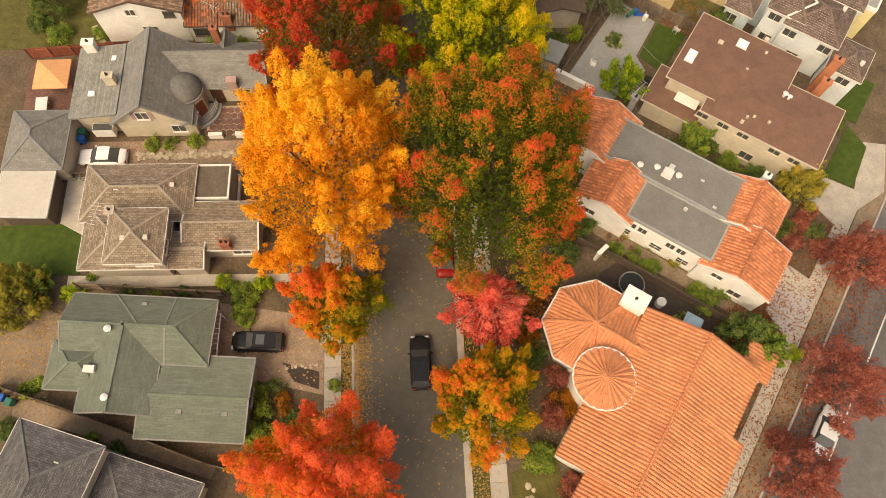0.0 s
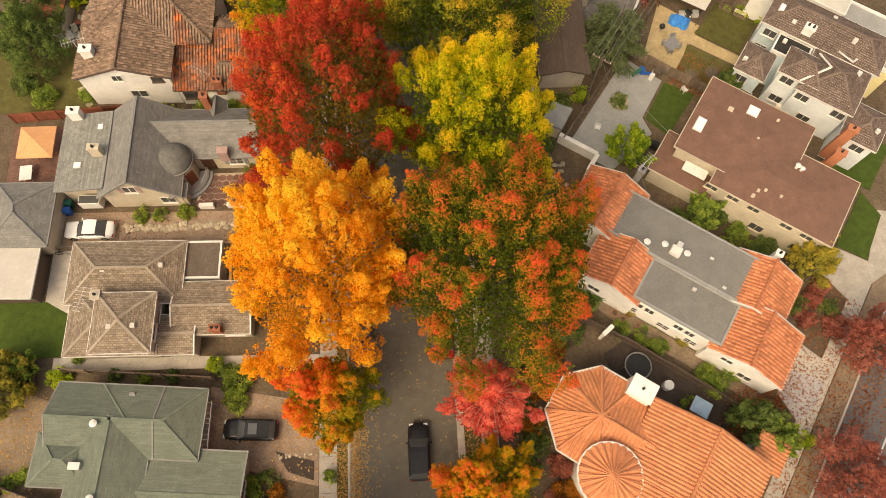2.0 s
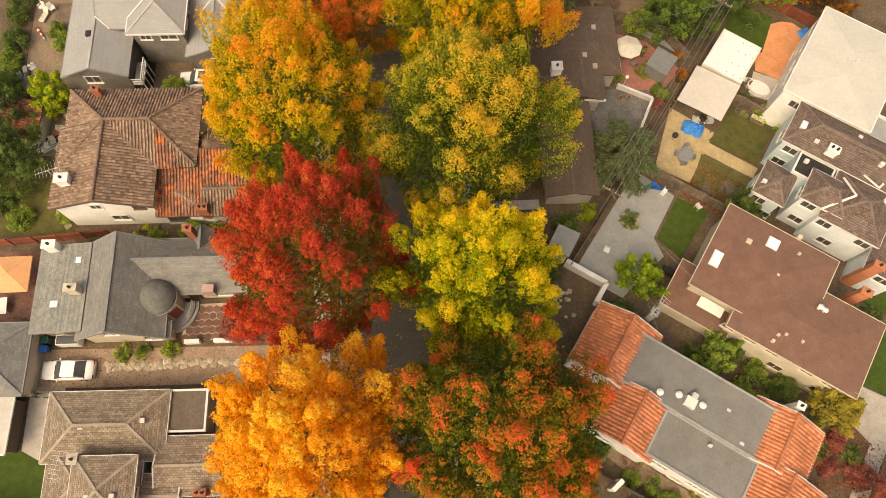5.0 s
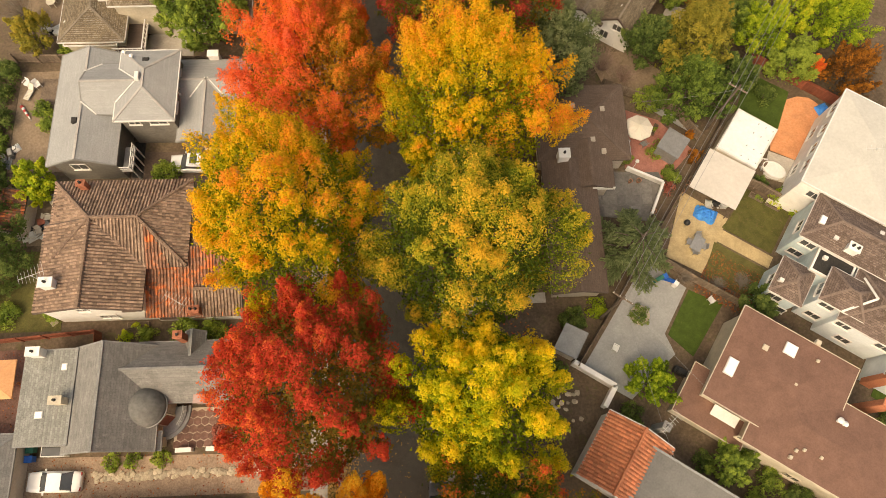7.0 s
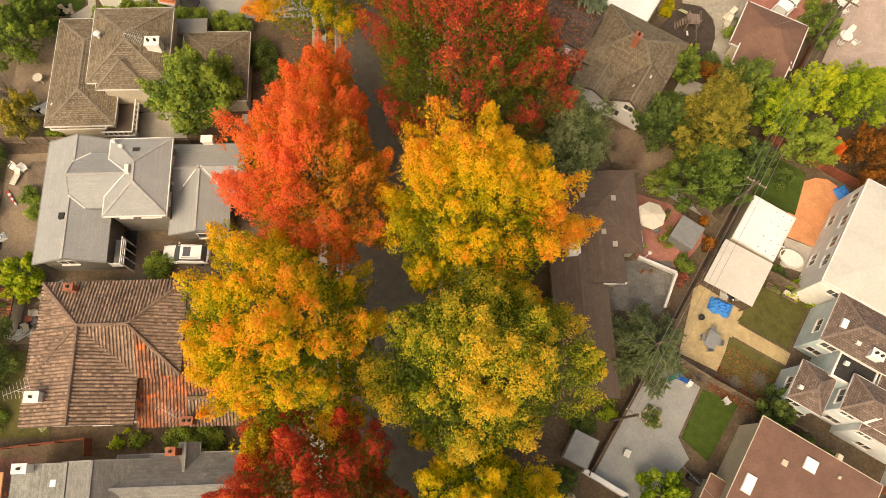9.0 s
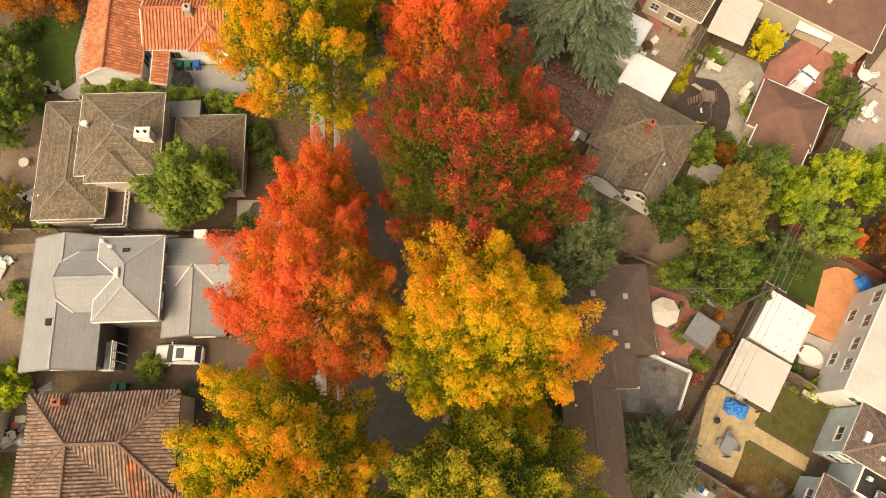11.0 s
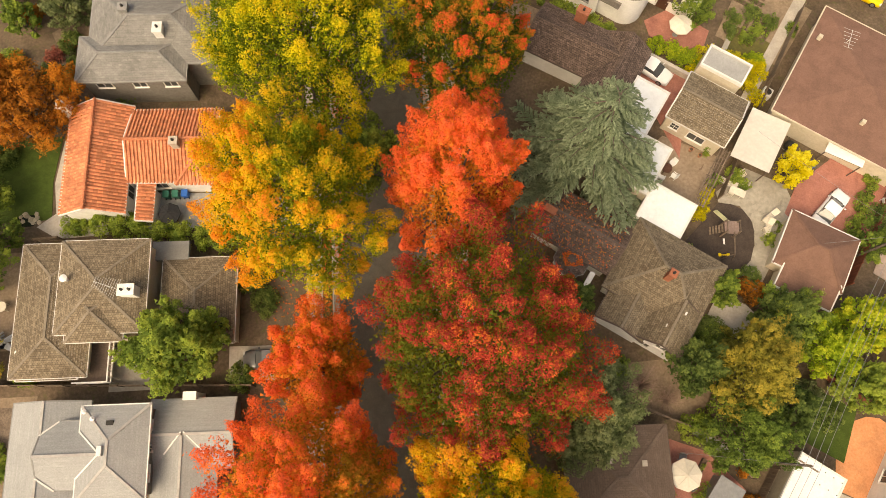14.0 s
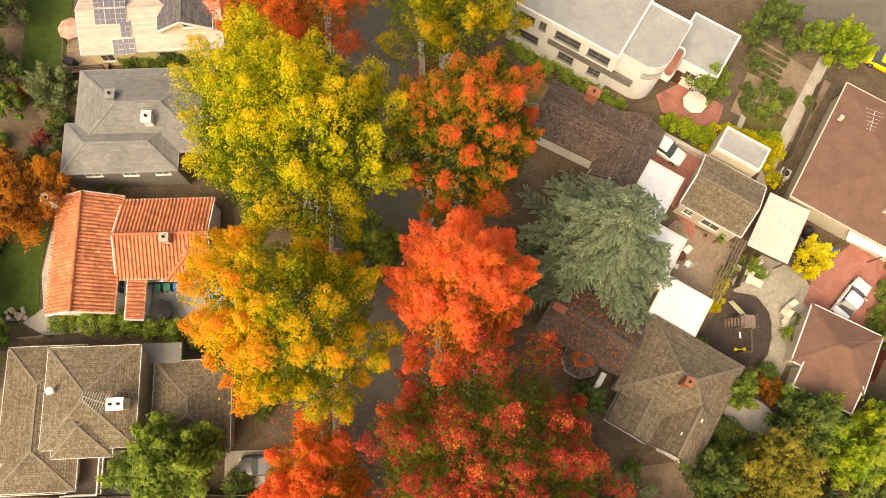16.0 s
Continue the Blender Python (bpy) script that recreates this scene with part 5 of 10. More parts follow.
H = house("grey house with pale grey shingled roofs and white flashings", -25, 70, -1.0)
a = dict(roof=PALE_ROOF, wall=GREY_WALL, trim=GREY_TRIM)
up = block(H, -23.9, 70.8, 5.8, 7.8, 5.4, 1.3, roof=PALE_ROOF, wall=GREY_WALL, trim=WHITE_TRIM)
w = block(H, -30.0, 69.2, 6.6, 12.2, 4.0, 1.5, "gy", **a)
block(H, -26.8, 70.8, 6.4, 5.6, 4.9, 1.5, "gx", **a)
e1 = block(H, -18.2, 72.0, 7.4, 6.0, 3.0, 1.2, "gx", **a)
e2 = block(H, -18.8, 68.9, 5.6, 6.4, 3.0, 1.2, "gy", **a)
window(up, "S", -1.3, 4.5, 1.0, 0.8)
window(up, "S", 1.0, 4.5, 1.6, 0.8)
window(w, "S", -0.6, 3.0, 1.4, 1.0)
window(e2, "S", 0.4, 1.5, 1.8, 1.2)
window(up, "E", -1.8, 4.6, 1.2, 0.9)
window(up, "E", 1.9, 4.6, 1.2, 0.9)
for pts in (((-30.0, 72.5, 5.52), (-28.68, 73.6, 4.92)), ((-30.0, 69.1, 5.52), (-28.68, 68.0, 4.92)), ((-26.75, 72.67, 5.46), (-24.6, 70.8, 6.42)), ((-26.75, 68.93, 5.46), (-24.6, 70.8, 6.42)), ((-20.4, 70.4, 3.5), (-18.8, 72.2, 4.2)), ((-18.6, 72.2, 4.2), (-17.0, 70.4, 3.5))):
    bm = bmesh.new()
    bar(bm, local(H, *pts[0]), local(H, *pts[1]), 0.13, 0.04, 0.08)
    part("flashing", bm, WHITE_TRIM, H)
roof_box(H, "vent", -24.4, 71.0, 6.65, 0.4, 0.8, 0.3, WHITE_TRIM)
roof_box(H, "vent", -24.0, 73.2, 5.9, 0.6, 0.4, 0.3, SOOT)
roof_box(H, "vent", -30.5, 67.2, 5.2, 0.5, 0.6, 0.35, SOOT)
roof_pipe(H, -25.4, 73.6, 5.8, 0.5, 0.1, WHITE_PLASTIC, True)
roof_pipe(H, -26.2, 74.2, 5.6, 0.5, 0.1, WHITE_PLASTIC, True)
v = local(H, -26.3, 64.4)
part("balcony_floor", boxes((v.x - 0.5, v.x + 0.5, v.y - 1.35, v.y + 1.3, 2.3, 2.42)), GREY_TRIM, H)
for bx in ((v.x - 0.5, v.x + 0.5, v.y - 1.37, v.y - 1.29), (v.x + 0.44, v.x + 0.52, v.y - 1.29, v.y + 1.3)):
    for z in (2.5, 2.9, 3.3):
        part("balcony_rail", boxes((*bx, z, z + 0.08)), WHITE_TRIM, H)
for k in range(4):
    part("balcony_post", boxes((v.x + 0.43, v.x + 0.53, v.y - 1.3 + 0.83 * k, v.y - 1.2 + 0.83 * k, 0, 3.4)), WHITE_TRIM, H)
window(up, "E", 0.2, 4.4, 0.5, 1.2)
chimney(H, -18.3, 75.2, 1.0, 3.8, 1.0, 0.6, WHITE_WALL, 0, WHITE_TRIM)

H = house("two-storey cream house with weathered wood-shingle roofs", -25, 84, -1.0)
a = dict(roof=OLD_ROOF, wall=CREAM_WALL, trim=WHITE_TRIM)
w = block(H, -30.9, 83.6, 6.8, 12.3, 3.2, 1.2, "hip", **a)
up = block(H, -25.7, 85.0, 7.8, 8.4, 5.4, 1.5, **a)
block(H, -26.2, 82.6, 5.0, 5.0, 5.3, 1.2, **a)
e = block(H, -18.1, 83.8, 6.8, 8.0, 3.0, 1.2, **a)
window(up, "S", 1.8, 4.4, 1.2, 0.9)
window(w, "S", 0.6, 1.6, 1.2, 0.9)
chimney(H, -23.0, 84.2, 5.2, 7.0, 1.3, 0.9, WHITE_WALL, 2)
roof_pipe(H, -28.6, 85.6, 6.2, 0.4, 0.17, WHITE_PLASTIC, True)
antenna(H, -24.6, 84.6, 6.2, 1.2, 11, 0.9, -20)
v = local(H, -27.6, 78.8)
part("balcony_floor", boxes((v.x - 1.5, v.x + 1.6, v.y - 1.9, v.y + 2.0, 1.7, 1.82)), BROWN_TRIM, H, "dark balcony floor")
for bx in ((v.x - 1.5, v.x + 1.6, v.y - 1.92, v.y - 1.8), (v.x + 1.5, v.x + 1.62, v.y - 1.8, v.y + 2.0)):
    part("balcony_rail", boxes((*bx, 2.55, 2.65)), WHITE_TRIM, H)
    part("balcony_base", boxes((*bx, 1.66, 1.86)), WHITE_TRIM, H)
for px, py in [(v.x - 1.44 + 0.5 * k, v.y - 1.86) for k in range(7)] + [(v.x + 1.56, v.y - 1.4 + 0.55 * k) for k in range(7)]:
    part("baluster", boxes((px - 0.03, px + 0.03, py - 0.03, py + 0.03, 0.0 if abs(px - v.x - 1.56) < 0.02 and py < v.y - 1.2 else 1.8, 2.56)), WHITE_TRIM, H)
block(H, -31.2, 78.6, 5.4, 2.6, 2.9, 0.5, "sN", **a)
roof_box(H, "roof_deck", -20.8, 88.6, 2.9, 3.4, 1.8, 0.2, FLAT_GREY)

H = house("white stucco house with orange barrel-tile roofs", -25, 98, -1.5)
a = dict(roof=RED_TILE, wall=WHITE_WALL, trim=WHITE_TRIM, style="tile", oh=0.3)
m = block(H, -28.1, 98.0, 6.1, 11.1, 3.1, 1.8, "gy", **a)
e = block(H, -20.9, 99.2, 8.6, 7.6, 3.0, 1.6, "gx", **a)
block(H, -18.4, 97.4, 4.4, 4.6, 2.9, 1.3, "hip", **a)
window(e, "S", -1.5, 1.5, 1.2, 1.2)
window(m, "E", -2.8, 1.6, 1.2, 1.3)
chimney(H, -31.0, 103.0, 1.0, 5.0, 0.9, 0.8, WHITE_WALL)
chimney(H, -20.2, 98.6, 4.0, 5.4, 0.7, 0.7, TAUPE_WALL)
block(H, -23.6, 93.7, 1.5, 3.8, 2.3, 0.5, "sW", **a)

H = house("two-storey grey house with grey hipped shingle roofs", -24, 110, -1.0)
a = dict(roof=GREY_ROOF, wall=GREY_WALL, trim=GREY_TRIM)
m = block(H, -22.6, 111.2, 12.6, 8.6, 5.0, 1.8, **a)
s = block(H, -24.6, 107.6, 10.6, 5.0, 5.0, 1.2, **a)
window(s, "S", -3.0, 3.8, 1.4, 0.8)
window(s, "S", 0.4, 3.8, 1.2, 0.9)
window(s, "S", 3.4, 3.8, 1.2, 0.9)
chimney(H, -25.0, 112.0, 5.6, 7.0, 0.8, 0.8, GREY_TRIM)
chimney(H, -21.6, 109.6, 5.8, 7.0, 0.8, 1.0, WHITE_TRIM)

H = house("cream and yellow house with solar panels on its roof", -22, 123, 1.0)
a = dict(roof=PALE_ROOF, wall=YELLOW_WALL, trim=WHITE_TRIM)
m = block(H, -23.0, 122.6, 14.0, 8.0, 3.0, 1.6, "gx", roof=shingle_mat("cream_shingle", (0.5, 0.42, 0.36), (0.58, 0.5, 0.43), (0.42, 0.35, 0.3), 0.6, 0.2, 0.12), wall=YELLOW_WALL, trim=WHITE_TRIM)
g = block(H, -19.5, 123.5, 5.4, 7.0, 4.2, 1.4, "gy", roof=DARK_ROOF, wall=YELLOW_WALL, trim=WHITE_TRIM)
window(m, "S", -5.0, 1.6, 1.2, 1.0)
window(m, "S", 1.0, 1.6, 1.6, 1.0)
window(g, "S", 0.4, 4.6, 1.0, 0.8)

# ---- houses on the east side, turned to the side street ----
YAW = -34.5
H = house("large house with orange barrel-tile roofs, a turret and white walls", 20, 8, YAW)
a = dict(roof=ORANGE_TILE, wall=WHITE_WALL, trim=mat("terracotta_edge", (0.36, 0.15, 0.08), (0.46, 0.2, 0.11), 6), style="tile", oh=0.3, edge=0.1)
block(H, *uv(13.25, 20.9), 10.7, 6.6, 4.4, 1.9, "gy", **a)
block(H, *uv(13.35, 13.4), 12.9, 8.8, 4.0, 2.1, "gy", **a)
block(H, 15.2, -4.3, 10.5, 9.0, 3.6, 1.9, "gy", **a)
block(H, *uv(7.0, 20.3), 5.2, 8.0, 3.3, 1.55, "gx", **a)
fan_roof(H, *uv(4.62, 20.3), 4.4, 3.3, 1.6, 8, "tile", ORANGE_TILE, WHITE_WALL, WHITE_TRIM, turn=22.5)
fan_roof(H, *uv(7.35, 16.4), 2.6, 4.9, 0.95, 24, "tile", ORANGE_TILE, WHITE_WALL, WHITE_TRIM)
chimney(H, *uv(6.6, 24.1), 0.0, 4.9, 2.1, 1.7, WHITE_WALL)
block(H, *uv(18.7, 25.6), 2.8, 3.0, 2.4, 0.55, "sW", **a)

H = house("white stucco house with a grey flat roof and orange-tiled wings", 24.5, 27, YAW)
f = dict(kind="flat", roof=FLAT_GREY, wall=WHITE_WALL, trim=GREY_CONCRETE)
t = dict(kind="gy", roof=RED_TILE, wall=WHITE_WALL, trim=WHITE_TRIM, style="tile", oh=0.15, edge=0.1)
block(H, 25.0, 29.0, 15.0, 4.8, 4.3, 0.15, **f)
s = block(H, *uv(6.7, 33.5), 8.6, 4.3, 4.0, 0.15, **f)
block(H, 18.6, 33.6, 6.2, 6.3, 3.6, 1.4, **t)
sw = block(H, *uv(0.15, 33.4), 6.0, 5.2, 3.6, 1.4, **t)
se = block(H, 30.2, 19.9, 7.0, 5.6, 3.6, 1.4, **t)
block(H, 31.6, 24.8, 6.2, 5.4, 3.6, 1.4, **t)
for u in (-3.4, -2.3, 0.6, 1.7):
    window(s, "S", u, 2.9, 0.8, 0.9)
for u in (-3.7, -0.4, 2.4):
    window(s, "S", u, 1.3, 1.1, 0.9, 2)
window(sw, "S", -1.0, 2.0, 1.1, 0.8)
window(se, "S", -1.4, 3.0, 1.0, 0.7)
window(se, "S", 0.9, 1.6, 1.2, 0.9)
roof_box(H, "vent", 24.1, 28.4, 4.4, 1.0, 0.9, 0.4, WHITE_TRIM)
roof_box(H, "vent", 24.5, 28.9, 4.4, 0.5, 0.5, 0.6, PALE_METAL)
for px, py in ((23.2, 29.1), (25.1, 28.1), (21.6, 29.4)):
    roof_pipe(H, px, py, 4.35, 0.35, 0.16, WHITE_PLASTIC, True)
for px, py in ((25.3, 24.8), (28.0, 24.8), (27.4, 27.6)):
    roof_box(H, "vent", px, py, 4.15, 0.35, 0.25, 0.25, PALE_METAL)
chimney(H, 21.9, 36.2, 2.0, 5.6, 0.6, 0.6, GREY_TRIM)
antenna(H, 21.9, 36.4, 5.6, 1.2, 8, 0.5, 75)
chimney(H, 33.4, 27.6, 2.0, 5.0, 0.6, 0.5, WHITE_WALL)

H = house("two-storey cream house with a broad flat-pitched brown roof", 33, 37, YAW)
a = dict(roof=BROWN_ROOF, wall=CREAM_WALL, trim=CREAM_WALL, cap=False, style="felt", edge=0.07)
m = block(H, *uv(9.6, 48.4), 12.2, 7.6, 5.2, 0.34, **a)
block(H, *uv(4.5, 50.95), 10.9, 9.2, 5.25, 0.32, **a)
block(H, 27.6, 37.9, 6.6, 5.0, 2.9, 0.25, "hip", **a)
for u in (-5.6, -3.4, -1.3, 2.0, 4.0):
    window(m, "S", u, 4.2, 1.1, 0.65, frame_mat=CREAM_WALL)
for u in (-4.4, 0.2, 4.4):
    window(m, "S", u, 1.6, 1.3, 1.0, frame_mat=CREAM_WALL)
roof_box(H, "skylight", 28.3, 40.9, 5.32, 0.9, 1.6, 0.18, WHITE_TRIM, 0, "X", SKYLIGHT)
roof_box(H, "skylight", 33.8, 42.1, 5.36, 1.1, 1.1, 0.18, WHITE_TRIM, 0, "X", SKYLIGHT)
for px, py, k in ((31.6, 42.4, 0.5), (36.4, 42.6, 0.45), (32.5, 33.7, 0.25), (33.2, 33.7, 0.25), (31.9, 33.2, 0.3), (34.5, 33.0, 0.25), (33.6, 39.1, 0.25), (36.0, 41.0, 0.25)):
    roof_box(H, "vent", px, py, 5.4, k, k, 0.2, CREAM_WALL)
roof_pipe(H, 36.6, 35.9, 5.45, 0.5, 0.14, WHITE_PLASTIC, True)
roof_pipe(H, 37.0, 35.6, 5.45, 0.4, 0.12, WHITE_PLASTIC, True)
chimney(H, 40.9, 37.0, 1.0, 6.1, 0.9, 0.6, mat("orange_brick", (0.42, 0.15, 0.08), (0.55, 0.22, 0.12), 12, 0.9, 0.2, 0.4))
part("awning", boxes((-1.2, 1.2, -0.5, 0.5, 0, 0.08), bevel=0.02), WHITE_TRIM, H).matrix_basis = Matrix.Translation(local(H, 27.8, 36.9, 3.55)) @ pose(0, 0, 0, 14)

H = house("white and pale blue two-storey house with dark brown shingled hips", 40, 49, YAW)
a = dict(roof=BROWN_SHINGLE, wall=BLUE_WALL, trim=WHITE_TRIM, oh=0.25)
wh = dict(roof=BROWN_SHINGLE, wall=mat("cool_white_stucco", (0.68, 0.73, 0.75), (0.75, 0.79, 0.8), 5, 0.9, 0.16, 0.3, stain=(0.56, 0.58, 0.57), stain_at=0.66), trim=WHITE_TRIM, oh=0.25)
n = block(H, *uv(6.9, 66.8), 12.5, 5.0, 5.4, 1.4, **a)
w = block(H, *uv(2.1, 60.3), 3.2, 3.8, 4.4, 1.1, **a)
c = block(H, *uv(6.5, 61.2), 4.3, 3.5, 5.55, 1.15, **wh)
e = block(H, *uv(9.6, 61.6), 6.0, 5.7, 5.2, 1.5, **wh)
se = block(H, *uv(14.2, 58.9), 3.8, 4.5, 4.6, 1.0, **wh)
block(H, *uv(4.6, 63.2), 3.6, 2.5, 4.9, 0.15, "flat", roof=SOOT, wall=BLUE_WALL, trim=WHITE_TRIM)
for blk, side, u, z in ((w, "S", -0.5, 3.2), (w, "S", 0.8, 1.4), (w, "W", 0.2, 3.0), (c, "S", -0.9, 4.6), (c, "S", -0.6, 1.6), (c, "W", 0.2, 4.4), (e, "S", -1.9, 4.2), (e, "S", 1.9, 4.2), (e, "S", -0.4, 1.6), (se, "S", 0.4, 3.6), (n, "W", 0.5, 3.4), (n, "S", -4.9, 4.2), (n, "S", -4.9, 1.8)):
    window(blk, side, u, z, 1.25, 0.9)
roof_box(H, "skylight", *uv(1.9, 66.4), 6.0, 0.9, 0.9, 0.15, WHITE_TRIM, 0, "X", SKYLIGHT)
chimney(H, *uv(5.0, 65.1), 5.2, 6.6, 1.0, 0.7, WHITE_WALL, 2)
chimney(H, *uv(12.8, 56.5), 1.0, 6.3, 0.95, 0.6, mat("orange_stack_brick", (0.42, 0.15, 0.08), (0.55, 0.22, 0.12), 12, 0.9, 0.2, 0.4))
for px, py, pz in ((3.4, 65.4, 5.9), (6.8, 68.0, 6.0), (9.4, 66.0, 6.5), (1.0, 59.6, 4.8), (3.6, 63.6, 5.0), (11.2, 63.0, 6.0), (15.2, 58.4, 5.2)):
    roof_box(H, "vent", *uv(px, py), pz, 0.4, 0.35, 0.3, WHITE_TRIM)
for p0, p1 in (((6.55, 59.4, 5.55), (8.45, 61.6, 6.6)), ((8.45, 61.6, 6.6), (7.0, 63.2, 5.9)), ((8.6, 64.6, 5.75), (10.2, 63.9, 6.0)), ((10.2, 63.9, 6.0), (10.5, 64.7, 5.8))):
    bm = bmesh.new()
    bar(bm, local(H, *uv(p0[0], p0[1]), p0[2]), local(H, *uv(p1[0], p1[1]), p1[2]), 0.2, 0.06, 0.12)
    part("flashing", bm, WHITE_TRIM, H)

H = house("low house with umber-brown shingled roofs", 18, 62, -1)
a = dict(roof=UMBER_ROOF, wall=TAUPE_WALL, trim=BROWN_TRIM)
block(H, 18.6, 66.3, 9.2, 8.4, 3.0, 1.2, **a)
block(H, 16.7, 55.4, 5.2, 13.5, 2.9, 0.8, "gy", **a)
chimney(H, 16.2, 62.2, 2.8, 4.6, 1.0, 0.9, WHITE_WALL)
block(H, 18.9, 61.6, 4.6, 5.0, 2.95, 0.9, "gy", **a)
for px, py, pz in ((17.7, 67.7, 3.9), (20.7, 67.3, 3.7), (19.4, 64.0, 3.6), (20.4, 62.8, 3.4)):
    roof_box(H, "vent", px, py, pz, 0.45, 0.5, 0.22, TAUPE_WALL)
roof_box(H, "awning", 22.6, 63.4, 2.7, 1.5, 1.6, 0.06, WHITE_TRIM)
roof_box(H, "gutter_board", 19.0, 59.1, 2.95, 4.4, 0.16, 0.12, WHITE_TRIM)
roof_pipe(H, 16.0, 70.2, 3.0, 0.8, 0.1, WHITE_PLASTIC, True)

G = thing("garden_room", "garden room with a flat white roof", "garden room", 35.4, 64.0, 0, -36)
block(G, 35.4, 64.0, 4.4, 5.2, 2.6, 0.1, "flat", roof=FLAT_WHITE, wall=CREAM_WALL, trim=WHITE_TRIM)
for u in (0.3, 1.1, 1.9):
    for w in (-2.1, -0.8, 0.9, 2.1):
        part("roof_bolt", boxes((u - 0.03, u + 0.03, w - 0.03, w + 0.03, 2.6, 2.76)), SOOT, G)
H = house("large white two-storey house with a pale flat-pitched roof", 45, 59, YAW)
m = block(H, 44.9, 60.0, 9.0, 11.6, 6.0, 0.5, roof=mat("cream_roofing", (0.47, 0.455, 0.41), (0.54, 0.525, 0.48), 4, 0.8, 0.12, 0.15), wall=WHITE_WALL, trim=WHITE_TRIM, cap=False, style="felt", oh=0.15)
e = block(H, 47.6, 51.6, 9.0, 6.4, 4.4, 0.3, "flat", roof=GREY_CONCRETE, wall=YELLOW_WALL, trim=WHITE_WALL)
for u, z in ((-4.2, 4.6), (-1.6, 4.6), (0.8, 4.4), (3.0, 4.6), (-2.8, 1.6), (2.0, 1.6)):
    window(m, "W", u, z, 1.2, 1.0)
for u, z in ((-2.6, 4.6), (0.4, 4.6), (2.4, 1.8)):
    window(m, "S", u, z, 1.1, 0.9)
for u in (-2.8, 0.4, 3.0):
    window(e, "W", u, 3.2, 1.1, 0.9)
antenna(H, 45.4, 60.4, 6.3, 0.5, 5, 0.6, 30)

H = house("shingled house with weathered grey-brown hipped roofs", 23, 83, YAW)
a = dict(roof=OLD_ROOF, wall=WHITE_WALL, trim=BROWN_TRIM)
block(H, *uv(-26.8, 83.2), 9.2, 7.8, 3.2, 2.4, **a)
sg = block(H, *uv(-24.4, 79.2), 4.4, 4.8, 3.1, 1.7, "gy", roof=OLD_ROOF, wall=WHITE_WALL, trim=BROWN_TRIM, oh=0.22)
block(H, *uv(-28.2, 79.0), 4.8, 4.8, 2.8, 1.0, "gy", roof=OLD_ROOF, wall=WHITE_WALL, trim=BROWN_TRIM, oh=0.25)
window(sg, "S", 0.2, 3.2, 0.9, 0.8)
window(sg, "S", -0.9, 1.4, 0.9, 1.0)
block(H, 17.8, 88.8, 8.6, 5.4, 2.9, 1.3, "gx", roof=DARK_OLD_ROOF, wall=WHITE_WALL, trim=BROWN_TRIM)
chimney(H, 24.5, 83.2, 5.0, 6.8, 0.6, 0.6, BRICK_RED, 1)
chimney(H, 14.7, 90.4, 1.0, 4.4, 1.1, 0.6, BRICK_RED, 0)
fan_roof(H, 16.6, 85.9, 1.7, 2.6, 0.5, 8, "shingle", DARK_OLD_ROOF, WHITE_WALL, GREY_TRIM, turn=22.5)
roof_box(H, "entry_hood", 18.0, 83.9, 2.7, 0.5, 1.6, 0.15, WHITE_TRIM)
for px, py, pz in ((25.9, 80.0, 4.2), (24.2, 78.9, 4.2)):
    roof_box(H, "vent", px, py, pz, 0.4, 0.3, 0.3, WHITE_TRIM)

H = house("cream flat-roofed house with bright white roof coating", 26, 95, YAW)
f = dict(kind="flat", roof=FLAT_WHITE, wall=CREAM_WALL, trim=WHITE_TRIM)
block(H, 26.1, 90.1, 4.7, 4.2, 3.0, 0.12, **f)
block(H, 25.0, 101.0, 3.7, 6.0, 3.1, 0.15, **f)
block(H, 24.0, 95.5, 5.0, 5.6, 3.0, 0.15, **f)

H = house("small cream cottage with a brown shingled roof", 32, 101, YAW)
s = block(H, 31.8, 100.6, 6.5, 5.8, 3.0, 1.2, "gx", roof=OLD_ROOF, wall=CREAM_WALL, trim=WHITE_TRIM, oh=0.25)
window(s, "S", -1.9, 1.7, 0.8, 0.9, 2)
window(s, "S", 0.5, 1.6, 1.7, 1.0)
block(H, 34.05, 104.9, 4.6, 2.6, 3.8, 0.25, "flat", roof=GREY_CONCRETE, wall=CREAM_WALL, trim=WHITE_TRIM)
H = house("wide house with a low brown hipped roof", 48, 102, YAW)
block(H, 48.1, 101.8, 14.5, 14.0, 3.2, 1.0, roof=BROWN_ROOF, wall=CREAM_WALL, trim=CREAM_WALL, cap=False, style="felt")
for px, py in ((44.2, 107.6), (46.6, 98.0), (50.0, 99.4)):
    roof_box(H, "vent", px, py, 3.9, 0.4, 0.4, 0.3, CREAM_WALL)
chimney(H, 50.4, 98.6, 3.2, 4.9, 1.0, 0.7, mat("pinkish_brick", (0.36, 0.17, 0.12), (0.46, 0.24, 0.18), 10))
antenna(H, 47.0, 107.0, 3.6, 0.8, 6, 0.9, 100)
H = house("white two-storey flat-roofed house with rounded corners", 22, 119, YAW)
d = block(H, 19.8, 120.2, 11.6, 8.0, 6.4, 0.2, "flat", roof=GREY_CONCRETE, wall=WHITE_WALL, trim=WHITE_WALL)
v, w = local(H, 22.63, 114.29), local(H, 26.6, 112.6)
q = [(v.x, v.y), (w.x - 1.7, v.y - 0.05)] + [(w.x - 1.7 + 2.0 * math.sin(radians(k)), v.y + 1.95 - 2.0 * math.cos(radians(k))) for k in range(10, 91, 10)] + [(w.x + 0.3, v.y + 6.6), (v.x, v.y + 6.6)]
round_block(H, q, 6.2, WHITE_WALL, GREY_CONCRETE)
